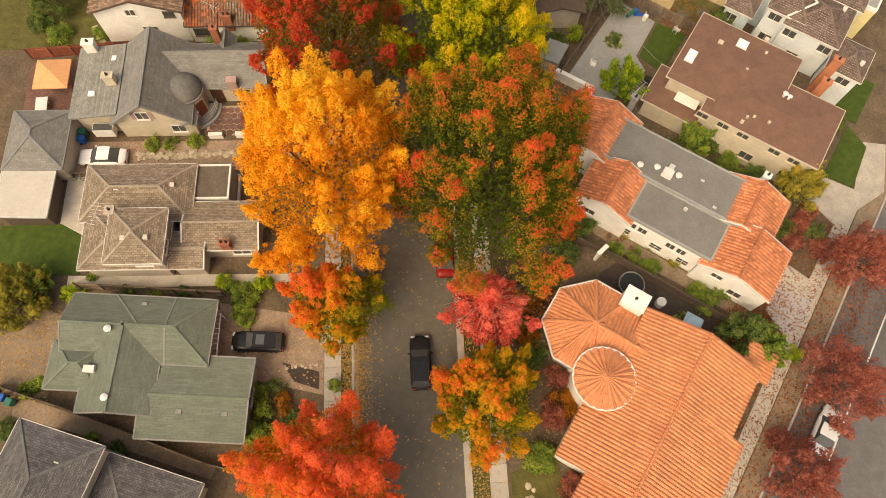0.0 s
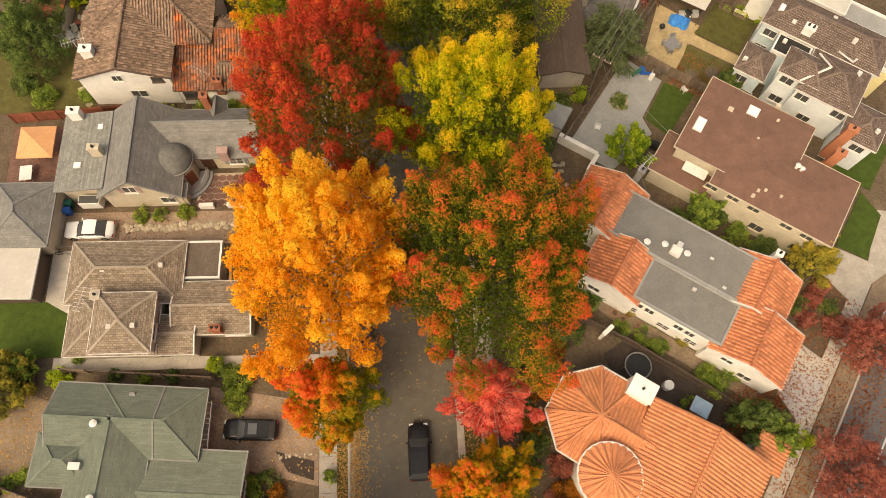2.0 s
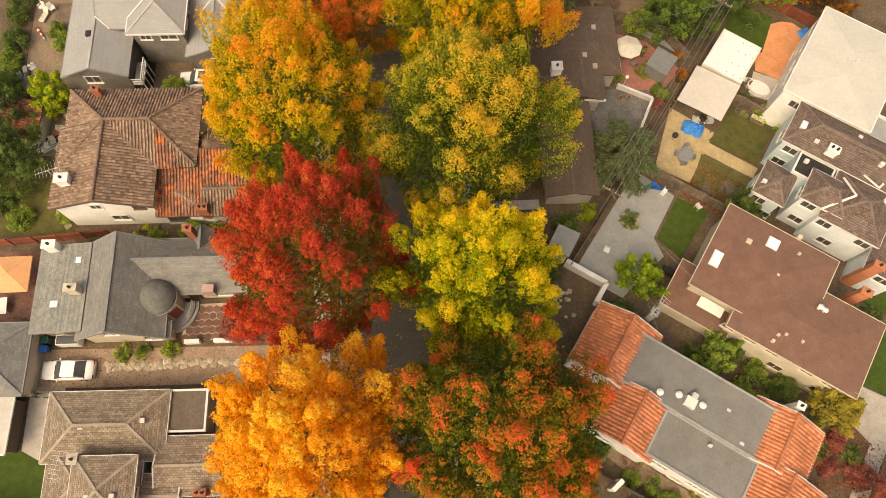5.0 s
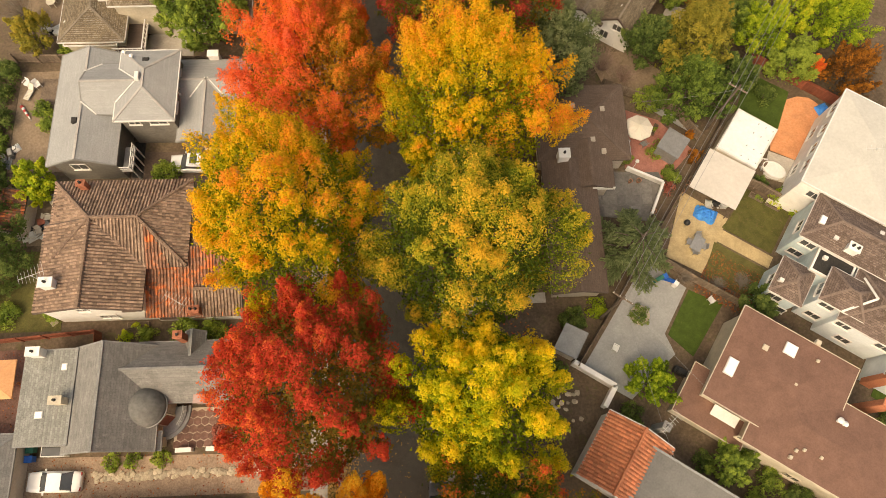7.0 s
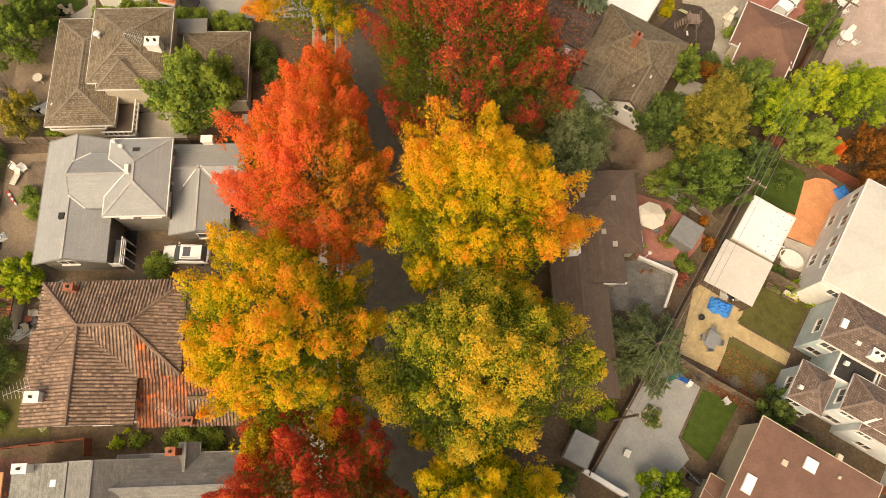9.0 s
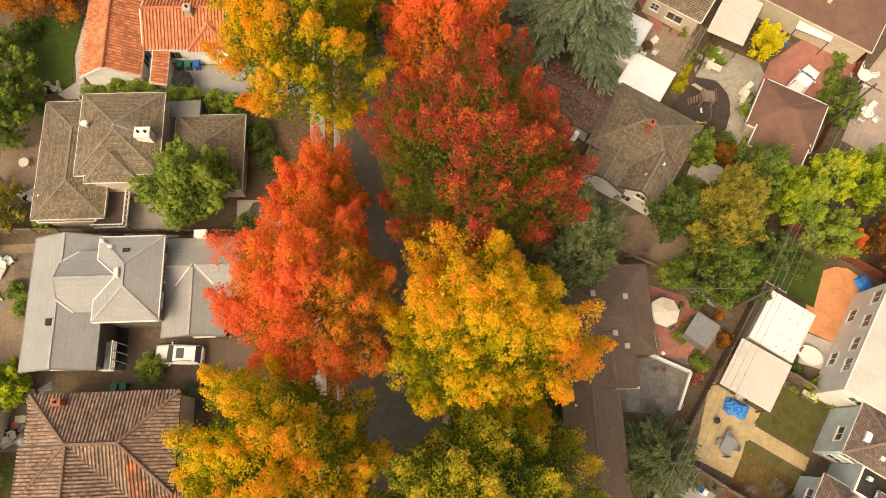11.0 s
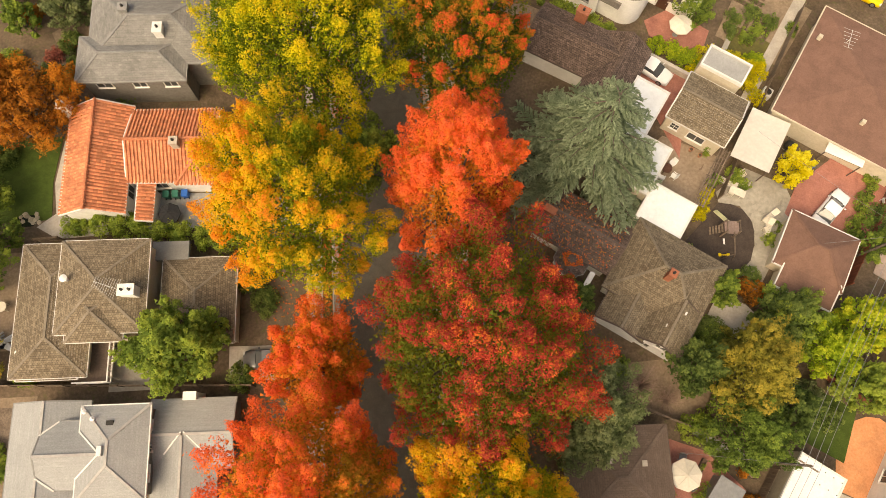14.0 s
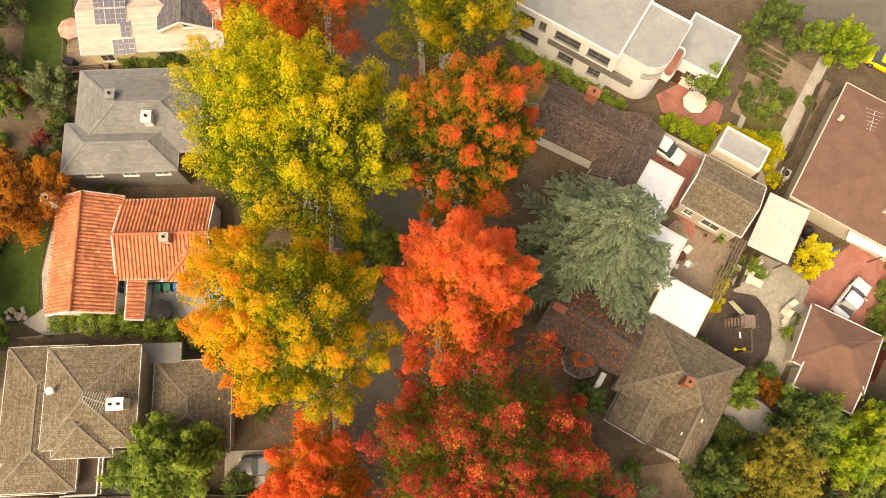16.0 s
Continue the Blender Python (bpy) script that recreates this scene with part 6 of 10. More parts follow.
for k in range(12, 80, 9):
    z = Matrix.Translation((w.x - 1.7 + 2.0 * math.sin(radians(k)), v.y + 1.95 - 2.0 * math.cos(radians(k)), 4.7)) @ Matrix.Rotation(radians(k), 4, "Z")
    ob = part("glass_block_panel", boxes((-0.15, 0.15, -0.05, 0.05, -0.5, 0.5), bevel=0.01), mat("glass_block", (0.3, 0.28, 0.22), (0.42, 0.4, 0.33), 9, 0.3), H)
    ob.matrix_basis = z
    for m in (-0.25, 0.0, 0.25):
        bar_ob = part("joint", boxes((-0.16, 0.16, -0.06, -0.045, m - 0.02, m + 0.02)), WHITE_WALL, ob)
v = local(H, 28.3, 113.9)
part("balcony_floor", boxes((v.x - 0.45, v.x + 0.45, v.y - 1.7, v.y + 1.7, 4.2, 4.35)), RED_PAVER, H, "red-tiled balcony floor")
bm = bmesh.new()
tube(bm, [(v.x + 0.5 * math.cos(a) * (1 if abs(math.sin(a)) < 0.99 else 0.6), v.y + (1.3 if math.sin(a) > 0 else -1.3) + 0.5 * math.sin(a), 4.85) for a in (6.2832 * k / 20 for k in range(21))], 0.1, 6, False)
part("balcony_rail", bm, WHITE_WALL, H)
part("balcony_parapet", boxes((v.x + 0.42, v.x + 0.54, v.y - 1.4, v.y + 1.4, 4.0, 4.85), (v.x - 0.54, v.x - 0.42, v.y - 1.4, v.y + 1.4, 4.0, 4.85), (v.x - 0.42, v.x + 0.42, v.y - 1.8, v.y - 1.68, 4.0, 4.85)), WHITE_WALL, H)
g = block(H, 32.2, 116.1, 5.1, 5.6, 3.8, 0.12, "flat", roof=GREY_CONCRETE, wall=WHITE_WALL, trim=WHITE_WALL)
for u, z, w in ((-4.0, 5.2, 1.6), (-2.2, 5.3, 0.6), (0.6, 5.2, 2.6), (4.0, 5.2, 2.2), (-3.6, 2.4, 2.6), (1.0, 2.2, 1.6), (4.2, 2.4, 1.2)):
    window(d, "S", u, z, w, 1.1, 2, frame_mat=GREY_TRIM)
window(g, "S", 0.2, 2.2, 1.1, 1.2)
v = local(H, 20.4, 115.6)
part("balcony", boxes((v.x - 4.4, v.x + 5.0, v.y - 0.6, v.y + 0.8, 3.0, 3.2), (v.x - 4.4, v.x + 5.0, v.y - 0.6, v.y - 0.5, 3.2, 3.9)), GREY_WALL, H, "grey balcony parapet")
door(g, "S", -0.9)
G = thing("garage", "garage with a brown pyramid roof and white eaves", "garage", 40.1, 85.5, 0, -30)
block(G, 40.1, 85.5, 6.9, 5.9, 2.7, 1.3, roof=BROWN_ROOF, wall=CREAM_WALL, trim=WHITE_TRIM, style="felt", cap=BROWN_ROOF)
block(G, 38.6, 82.2, 5.6, 2.6, 2.4, 0.5, "sN", roof=BROWN_ROOF, wall=CREAM_WALL, trim=WHITE_TRIM, style="felt")
H = house("low house with dark brown shingled hips", 19.8, 108.5, -31)
a = dict(roof=DARK_OLD_ROOF, wall=WHITE_WALL, trim=BROWN_TRIM, cap=False)
block(H, 19.4, 108.4, 9.8, 6.0, 3.0, 1.5, "gx", **a)
block(H, 23.0, 105.4, 5.0, 7.4, 3.0, 1.6, "gy", **a)
chimney(H, 20.0, 111.0, 1.0, 5.0, 1.2, 0.8, BRICK_RED)

# ---- street trees ----
S = dict(group="street trees")
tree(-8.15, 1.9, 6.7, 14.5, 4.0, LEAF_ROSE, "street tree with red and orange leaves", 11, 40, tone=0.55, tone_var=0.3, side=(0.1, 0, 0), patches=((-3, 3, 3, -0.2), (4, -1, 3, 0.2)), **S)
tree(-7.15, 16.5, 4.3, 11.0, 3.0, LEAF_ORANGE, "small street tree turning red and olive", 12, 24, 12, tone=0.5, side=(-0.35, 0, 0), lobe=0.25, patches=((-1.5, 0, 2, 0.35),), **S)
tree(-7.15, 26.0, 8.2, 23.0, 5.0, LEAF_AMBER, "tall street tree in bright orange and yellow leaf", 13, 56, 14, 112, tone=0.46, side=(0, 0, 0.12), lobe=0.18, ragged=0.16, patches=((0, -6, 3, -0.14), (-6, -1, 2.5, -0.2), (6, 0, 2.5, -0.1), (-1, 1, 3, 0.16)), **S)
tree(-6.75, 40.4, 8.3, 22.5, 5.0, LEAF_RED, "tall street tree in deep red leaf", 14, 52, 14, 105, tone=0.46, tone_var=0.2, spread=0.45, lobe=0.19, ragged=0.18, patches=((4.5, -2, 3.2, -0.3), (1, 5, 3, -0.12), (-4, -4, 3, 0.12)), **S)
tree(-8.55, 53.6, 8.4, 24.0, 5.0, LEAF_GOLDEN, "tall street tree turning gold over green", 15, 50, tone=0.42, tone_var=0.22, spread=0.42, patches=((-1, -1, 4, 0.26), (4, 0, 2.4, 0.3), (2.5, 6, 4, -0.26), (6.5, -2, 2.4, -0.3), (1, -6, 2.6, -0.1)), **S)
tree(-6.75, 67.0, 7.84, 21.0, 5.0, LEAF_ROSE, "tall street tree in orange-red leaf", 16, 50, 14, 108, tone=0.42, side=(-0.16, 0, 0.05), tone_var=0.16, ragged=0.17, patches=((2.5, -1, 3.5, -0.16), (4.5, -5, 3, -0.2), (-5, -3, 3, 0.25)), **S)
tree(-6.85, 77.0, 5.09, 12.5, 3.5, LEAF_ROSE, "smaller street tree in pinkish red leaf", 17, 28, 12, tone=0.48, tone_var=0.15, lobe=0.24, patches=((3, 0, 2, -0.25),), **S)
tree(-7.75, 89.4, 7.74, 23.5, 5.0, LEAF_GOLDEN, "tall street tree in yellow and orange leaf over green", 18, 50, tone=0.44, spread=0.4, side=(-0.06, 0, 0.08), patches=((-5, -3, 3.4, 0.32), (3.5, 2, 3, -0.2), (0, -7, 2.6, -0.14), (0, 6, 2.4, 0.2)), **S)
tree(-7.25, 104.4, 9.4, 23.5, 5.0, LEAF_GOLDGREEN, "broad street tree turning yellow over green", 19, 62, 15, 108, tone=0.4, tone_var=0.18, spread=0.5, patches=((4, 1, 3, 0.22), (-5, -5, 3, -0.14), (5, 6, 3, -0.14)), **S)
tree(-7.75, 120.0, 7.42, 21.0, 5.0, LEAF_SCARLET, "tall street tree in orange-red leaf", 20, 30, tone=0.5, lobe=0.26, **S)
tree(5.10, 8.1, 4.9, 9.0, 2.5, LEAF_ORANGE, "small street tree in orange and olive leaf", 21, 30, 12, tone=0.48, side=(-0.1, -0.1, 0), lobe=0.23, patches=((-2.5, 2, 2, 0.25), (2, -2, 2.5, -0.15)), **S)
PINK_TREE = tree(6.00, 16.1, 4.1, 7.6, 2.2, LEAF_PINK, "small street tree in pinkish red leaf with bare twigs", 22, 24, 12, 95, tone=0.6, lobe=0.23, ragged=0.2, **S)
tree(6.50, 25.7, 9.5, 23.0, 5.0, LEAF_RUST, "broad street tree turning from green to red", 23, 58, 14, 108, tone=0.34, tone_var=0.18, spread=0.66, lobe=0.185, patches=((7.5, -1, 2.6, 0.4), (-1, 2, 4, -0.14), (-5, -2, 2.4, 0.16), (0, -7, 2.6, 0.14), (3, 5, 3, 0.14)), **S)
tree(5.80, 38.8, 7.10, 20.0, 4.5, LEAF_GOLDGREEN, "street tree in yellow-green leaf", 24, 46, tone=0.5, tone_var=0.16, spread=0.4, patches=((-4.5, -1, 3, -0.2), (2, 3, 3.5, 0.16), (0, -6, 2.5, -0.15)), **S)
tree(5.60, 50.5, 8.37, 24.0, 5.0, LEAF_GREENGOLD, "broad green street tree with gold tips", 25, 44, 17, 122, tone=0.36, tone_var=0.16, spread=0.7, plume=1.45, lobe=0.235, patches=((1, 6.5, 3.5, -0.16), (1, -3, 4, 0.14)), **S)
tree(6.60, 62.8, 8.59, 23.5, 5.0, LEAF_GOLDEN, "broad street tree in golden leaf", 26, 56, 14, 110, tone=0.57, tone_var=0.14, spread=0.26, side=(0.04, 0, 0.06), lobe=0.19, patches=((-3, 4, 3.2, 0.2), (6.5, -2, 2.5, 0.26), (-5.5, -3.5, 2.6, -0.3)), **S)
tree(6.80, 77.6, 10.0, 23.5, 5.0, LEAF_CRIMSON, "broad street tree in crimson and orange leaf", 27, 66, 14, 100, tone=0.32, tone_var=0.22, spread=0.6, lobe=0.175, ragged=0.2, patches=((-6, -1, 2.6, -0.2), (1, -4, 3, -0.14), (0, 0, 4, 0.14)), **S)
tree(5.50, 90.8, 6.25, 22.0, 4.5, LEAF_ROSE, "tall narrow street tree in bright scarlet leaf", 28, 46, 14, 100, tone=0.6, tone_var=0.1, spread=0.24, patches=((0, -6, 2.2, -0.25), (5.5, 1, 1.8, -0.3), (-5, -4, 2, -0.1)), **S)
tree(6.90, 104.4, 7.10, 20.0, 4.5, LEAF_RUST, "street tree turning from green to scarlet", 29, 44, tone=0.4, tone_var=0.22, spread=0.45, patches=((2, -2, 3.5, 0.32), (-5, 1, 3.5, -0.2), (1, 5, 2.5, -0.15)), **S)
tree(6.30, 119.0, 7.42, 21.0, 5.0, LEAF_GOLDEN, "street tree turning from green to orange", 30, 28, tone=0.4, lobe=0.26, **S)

rng = random.Random(22)
for k in range(34):
    a, q, z = 2.4 * k, rng.uniform(0.75, 1.02), rng.uniform(0.5, 1.0)
    bm = bmesh.new()
    tip = Vector((4.1 * q * math.cos(a), 4.1 * q * math.sin(a), 7.9 - 3.4 * q * q * z))
    tube(bm, [(0, 0, 6.2), (tip.x * 0.45, tip.y * 0.45, 7.7 - 0.5 * z), tip], [0.03, 0.022, 0.008], 4)
    part("twig", bm, mat("pale_twig", (0.4, 0.2, 0.16), (0.52, 0.3, 0.25), 8), PINK_TREE, "bare pale twig")

# ---- trees in the gardens ----
GARDEN = (
    (15.5, 71.5, 4.9, 13.0, 3.0, LEAF_GREY, "tall feathery grey-green tree", 0.5, 150, 0.2), 
    (31.4, 74.6, 4.6, 8.5, 2.0, LEAF_OLIVE, "olive-brown broadleaf tree", 0.5, 130, 0.2), (26.5, 75.2, 3.0, 6.5, 1.5, LEAF_DARK, "dark green round tree", 0.6, 70, 0.18),
    (30.2, 69.2, 4.0, 7.5, 1.5, LEAF_GREEN, "dense green tree over the fence", 0.3, 130, 0.17), (41.8, 72.4, 2.8, 5.5, 1.2, LEAF_GREEN, "bright green rounded tree", 0.8, 80, 0.18),
    (35.2, 71.2, 2.6, 5.5, 1.0, LEAF_DARK, "dark green tree by the lawn", 0.4, 50, 0.17), (35.6, 79.4, 3.2, 6.0, 1.2, LEAF_DARK, "dark green tree behind the garage", 0.6, 70, 0.18),
    (47.4, 77.4, 3.6, 7.0, 1.5, LEAF_LIME, "yellow-green tree", 0.4, 90, 0.19), (47.8, 71.4, 3.2, 5.5, 1.0, LEAF_RUSSET, "brown-leaved bushy tree", 0.2, 80, 0.18), (44.1, 72.2, 1.3, 4.0, 0.8, LEAF_SCARLET, "small red tree", 0.6, 22, 0.16),
    (43.0, 78.6, 3.0, 6.5, 1.5, LEAF_LIME, "yellow-green tree", 0.6, 70, 0.19), (-19.0, 79.4, 4.3, 10.0, 2.2, LEAF_GREEN, "bright green broadleaf tree by the house", 0.65, 130, 0.24), (-35.4, 103.4, 5.6, 9.5, 2.0, LEAF_RUSSET, "russet-orange tree behind the house", 0.5, 170, 0.2),
    (-36.4, 19.6, 3.2, 4.6, 0.6, LEAF_OLIVE, "olive-green bushy tree", 0.5, 110, 0.17), (-35.2, 62.5, 2.3, 4.6, 1.0, LEAF_LIME, "lime-green small tree", 0.6, 50, 0.17), (-38.2, 55.0, 4.2, 6.5, 1.0, LEAF_DARK, "dense dark green tree over the lawn", 0.6, 110, 0.17), (-37.7, 91.3, 2.6, 5.0, 1.0, LEAF_GREEN, "green bushy tree beside the pond", 0.45, 60, 0.17), (46.4, 86.3, 2.0, 4.2, 0.8, LEAF_GREEN, "green small tree beside the patio", 0.5, 50, 0.16), (-34.9, 21.0, 1.7, 3.0, 0.5, LEAF_GREEN, "green bush beside the lawn", 0.4, 40, 0.16), (40.8, 119.6, 2.6, 4.6, 1.0, LEAF_DARK, "dark green tree in the far garden", 0.6, 80, 0.17), (-1.6, 96.2, 3.3, 10.0, 3.0, LEAF_GREEN, "green young street tree at the kerb", 0.6, 90, 0.17),
    (-39.2, 61.0, 3.0, 6.0, 1.2, LEAF_DARK, "dark green tree", 0.5, 60, 0.17), (39.7, 94.2, 2.2, 4.4, 1.0, LEAF_LEMON, "small bright yellow tree", 0.6, 50, 0.16), (35.9, 7.9, 3.9, 8.0, 2.0, LEAF_WINE, "sparse wine-red tree at the side street", 0.5, 60, 0.16),
    (31.0, 0.4, 3.4, 7.0, 1.8, LEAF_WINE, "sparse brownish red tree at the side street", 0.4, 48, 0.16), (40.8, 19.4, 3.2, 7.5, 2.0, LEAF_WINE, "sparse wine-red tree at the side street", 0.55, 55, 0.16), (45.0, 12.5, 3.2, 7.5, 2.0, LEAF_WINE, "sparse wine-red tree at the side street", 0.5, 48, 0.16),
    (-38.4, 87.6, 3.4, 7.0, 1.5, LEAF_GREEN, "green tree in the back yard", 0.55, 80, 0.19), (-37.6, 79.2, 2.4, 4.6, 1.0, LEAF_OLIVE, "olive-green small tree", 0.6, 45, 0.17), (-39.0, 95.6, 2.8, 5.6, 1.0, LEAF_GREEN, "green bushy tree beside the lawn", 0.55, 60, 0.18),
    (-39.0, 118.2, 3.2, 6.0, 1.0, LEAF_DARK, "dark green tree beside the lawn", 0.45, 70, 0.17), (-38.6, 125.0, 3.6, 7.0, 1.0, LEAF_DARK, "dark green tree beside the lawn", 0.45, 80, 0.17), (-32.7, 115.6, 2.7, 4.6, 0.8, LEAF_GREY, "grey-green bushy tree", 0.5, 55, 0.16),
    (37.9, 27.6, 2.7, 4.8, 1.0, LEAF_OLIVE, "dusty green rounded tree beside the drive", 0.65, 60, 0.16), (28.2, 32.9, 2.1, 4.2, 0.8, LEAF_GREEN, "green tree between two houses", 0.6, 42, 0.17), (22.3, 40.4, 2.4, 4.4, 0.8, LEAF_LIME, "yellow-green tree beside the wall", 0.25, 48, 0.17),
    (29.4, 13.4, 2.5, 4.6, 0.4, LEAF_DARK, "dark green conifer bush between the houses", 0.55, 60, 0.14), (31.6, 11.8, 1.8, 4.0, 0.4, LEAF_GREEN, "green conifer bush", 0.4, 40, 0.14), (32.6, 113.2, 2.4, 4.0, 0.6, LEAF_GREEN, "green bushy tree by the red patio", 0.5, 50, 0.16),
    (-37.2, 114.2, 2.0, 4.4, 0.8, LEAF_GREEN, "green small tree beside the winding path", 0.6, 40, 0.16), (-36.8, 115.4, 1.2, 2.6, 0.6, LEAF_RUSSET, "small orange-leaved tree", 0.6, 18, 0.15), (36.6, 79.0, 3.4, 5.6, 1.0, LEAF_GREEN, "bright green tree behind the garage", 0.55, 70, 0.17),
    (39.2, 76.2, 3.4, 6.0, 1.2, LEAF_LIME, "lime-green tree turning yellow", 0.38, 80, 0.17), (31.6, 77.2, 2.0, 3.4, 0.5, LEAF_OLIVE, "olive bushy tree beside the slabs", 0.4, 40, 0.15),
    (44.6, 117.6, 1.8, 3.6, 0.8, LEAF_GREEN, "green tree in the far garden", 0.6, 45, 0.17), (47.4, 116.4, 2.6, 5.0, 0.8, LEAF_LIME, "yellow-green tree in the far garden", 0.4, 48, 0.17), (30.6, 82.6, 2.0, 4.4, 0.6, LEAF_GREEN, "green tree beside the shingled house", 0.6, 42, 0.17),
    (-8.6, -9.0, 6.0, 15.0, 4.0, LEAF_RUST, "street tree turning red", 0.6, 160, 0.24), (17.0, 82.6, 1.7, 4.0, 0.6, LEAF_DARK, "dark green bush in the shade", 0.5, 30, 0.16), (33.4, 47.0, 2.0, 3.6, 0.6, LEAF_DARK, "dark green bush behind the brown-roofed house", 0.55, 36, 0.16),
)
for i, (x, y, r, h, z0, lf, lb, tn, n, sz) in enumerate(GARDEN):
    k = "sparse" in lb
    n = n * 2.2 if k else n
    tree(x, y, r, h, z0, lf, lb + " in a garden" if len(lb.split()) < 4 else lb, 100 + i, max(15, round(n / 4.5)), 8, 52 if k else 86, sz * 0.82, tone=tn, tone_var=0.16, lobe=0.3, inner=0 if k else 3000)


def cedar(x, y, r, h, label, seed, needle):
    """A cedar: tiers of level, drooping boughs set with short needle sprays."""
    rng = np.random.default_rng(seed)
    T = thing("cedar_tree", label, "conifer", x, y)
    bm = bmesh.new()
    tube(bm, [(0, 0, -0.2), (0, 0, h * 0.5), (0.1, 0.1, h)], [0.45, 0.3, 0.04], 8)
    part("trunk", bm, BARK, T)
    out = []
    z = 2.2
    while z < h - 0.4:
        u = (z - 2.0) / (h - 2.0)
        k = 6 if u < 0.6 else 5
        a0 = rng.random() * 6.28
        for i in range(k):
            a = a0 + i * 6.283 / k + rng.normal() * 0.18
            ln = r * (1 - u) ** 0.75 * (0.75 + 0.35 * rng.random()) + 0.4
            d = np.array([math.cos(a), math.sin(a), 0])
            s = np.array([-d[1], d[0], 0])
            tip = d * ln + np.array([0, 0, z - 0.13 * ln + 0.15])
            if i % 2 == 0:
                bm = bmesh.new()
                tube(bm, [(0, 0, z), tuple(d * ln * 0.5 + np.array([0, 0, z + 0.1])), tuple(tip)], [0.09, 0.06, 0.015], 4)
                part("bough", bm, BARK, T)
            # side sprays along the bough, each set with needles that droop at the tip
            for st in np.arange(0.25, 1.0, 0.34 / max(ln, 0.6)):
                for sd in (-1, 1):
                    bl = (0.5 + 0.34 * ln * (1.08 - st)) * rng.uniform(0.6, 1.15)
                    bd = d * 0.75 + s * sd * 0.66 + rng.normal(size=3) * 0.08
                    bd[2] = -0.16
                    bd /= np.linalg.norm(bd)
                    o = d * ln * st + np.array([0, 0, z - 0.13 * ln * st ** 1.6 + 0.1])
                    n = int(20 * bl)
                    q = rng.random(n)
                    p = o + bd * (bl * q)[:, None] + np.array([0, 0, -0.22]) * (q ** 2 * bl)[:, None] + rng.normal(size=(n, 3)) * 0.035
                    t = bd + rng.normal(size=(n, 3)) * 0.4
                    t /= np.linalg.norm(t, axis=1, keepdims=True)
                    w = np.cross(t, np.array([0, 0, 1.0]) + rng.normal(size=(n, 3)) * 0.3)
                    w /= np.linalg.norm(w, axis=1, keepdims=True)
                    sz = (0.16 + 0.14 * rng.random(n))[:, None]
                    v = np.empty((n, 4, 3), dtype=np.float32)
                    v[:, 0], v[:, 2], v[:, 1], v[:, 3] = p - t * sz, p + t * sz, p + w * sz * 0.26, p - w * sz * 0.26
                    # needle colour gets lighter towards the spray's tip and the bough's end
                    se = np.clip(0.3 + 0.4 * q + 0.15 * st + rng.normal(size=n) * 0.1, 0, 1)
                    out.append((v.reshape(-1, 3), np.repeat(se.astype(np.float32), 4)))
        z += 0.85 + 0.3 * rng.random()
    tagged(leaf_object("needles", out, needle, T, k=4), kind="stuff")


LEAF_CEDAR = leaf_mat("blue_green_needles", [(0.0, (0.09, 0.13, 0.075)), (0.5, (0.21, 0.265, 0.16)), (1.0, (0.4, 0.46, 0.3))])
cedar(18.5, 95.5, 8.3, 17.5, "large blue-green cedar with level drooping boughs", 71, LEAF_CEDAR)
cedar(21.8, 52.6, 4.3, 8.5, "drooping dark green conifer beside the concrete yard", 72, leaf_mat("dark_green_needles", [(0.0, (0.06, 0.085, 0.035)), (0.5, (0.14, 0.175, 0.075)), (1.0, (0.26, 0.3, 0.14))]))

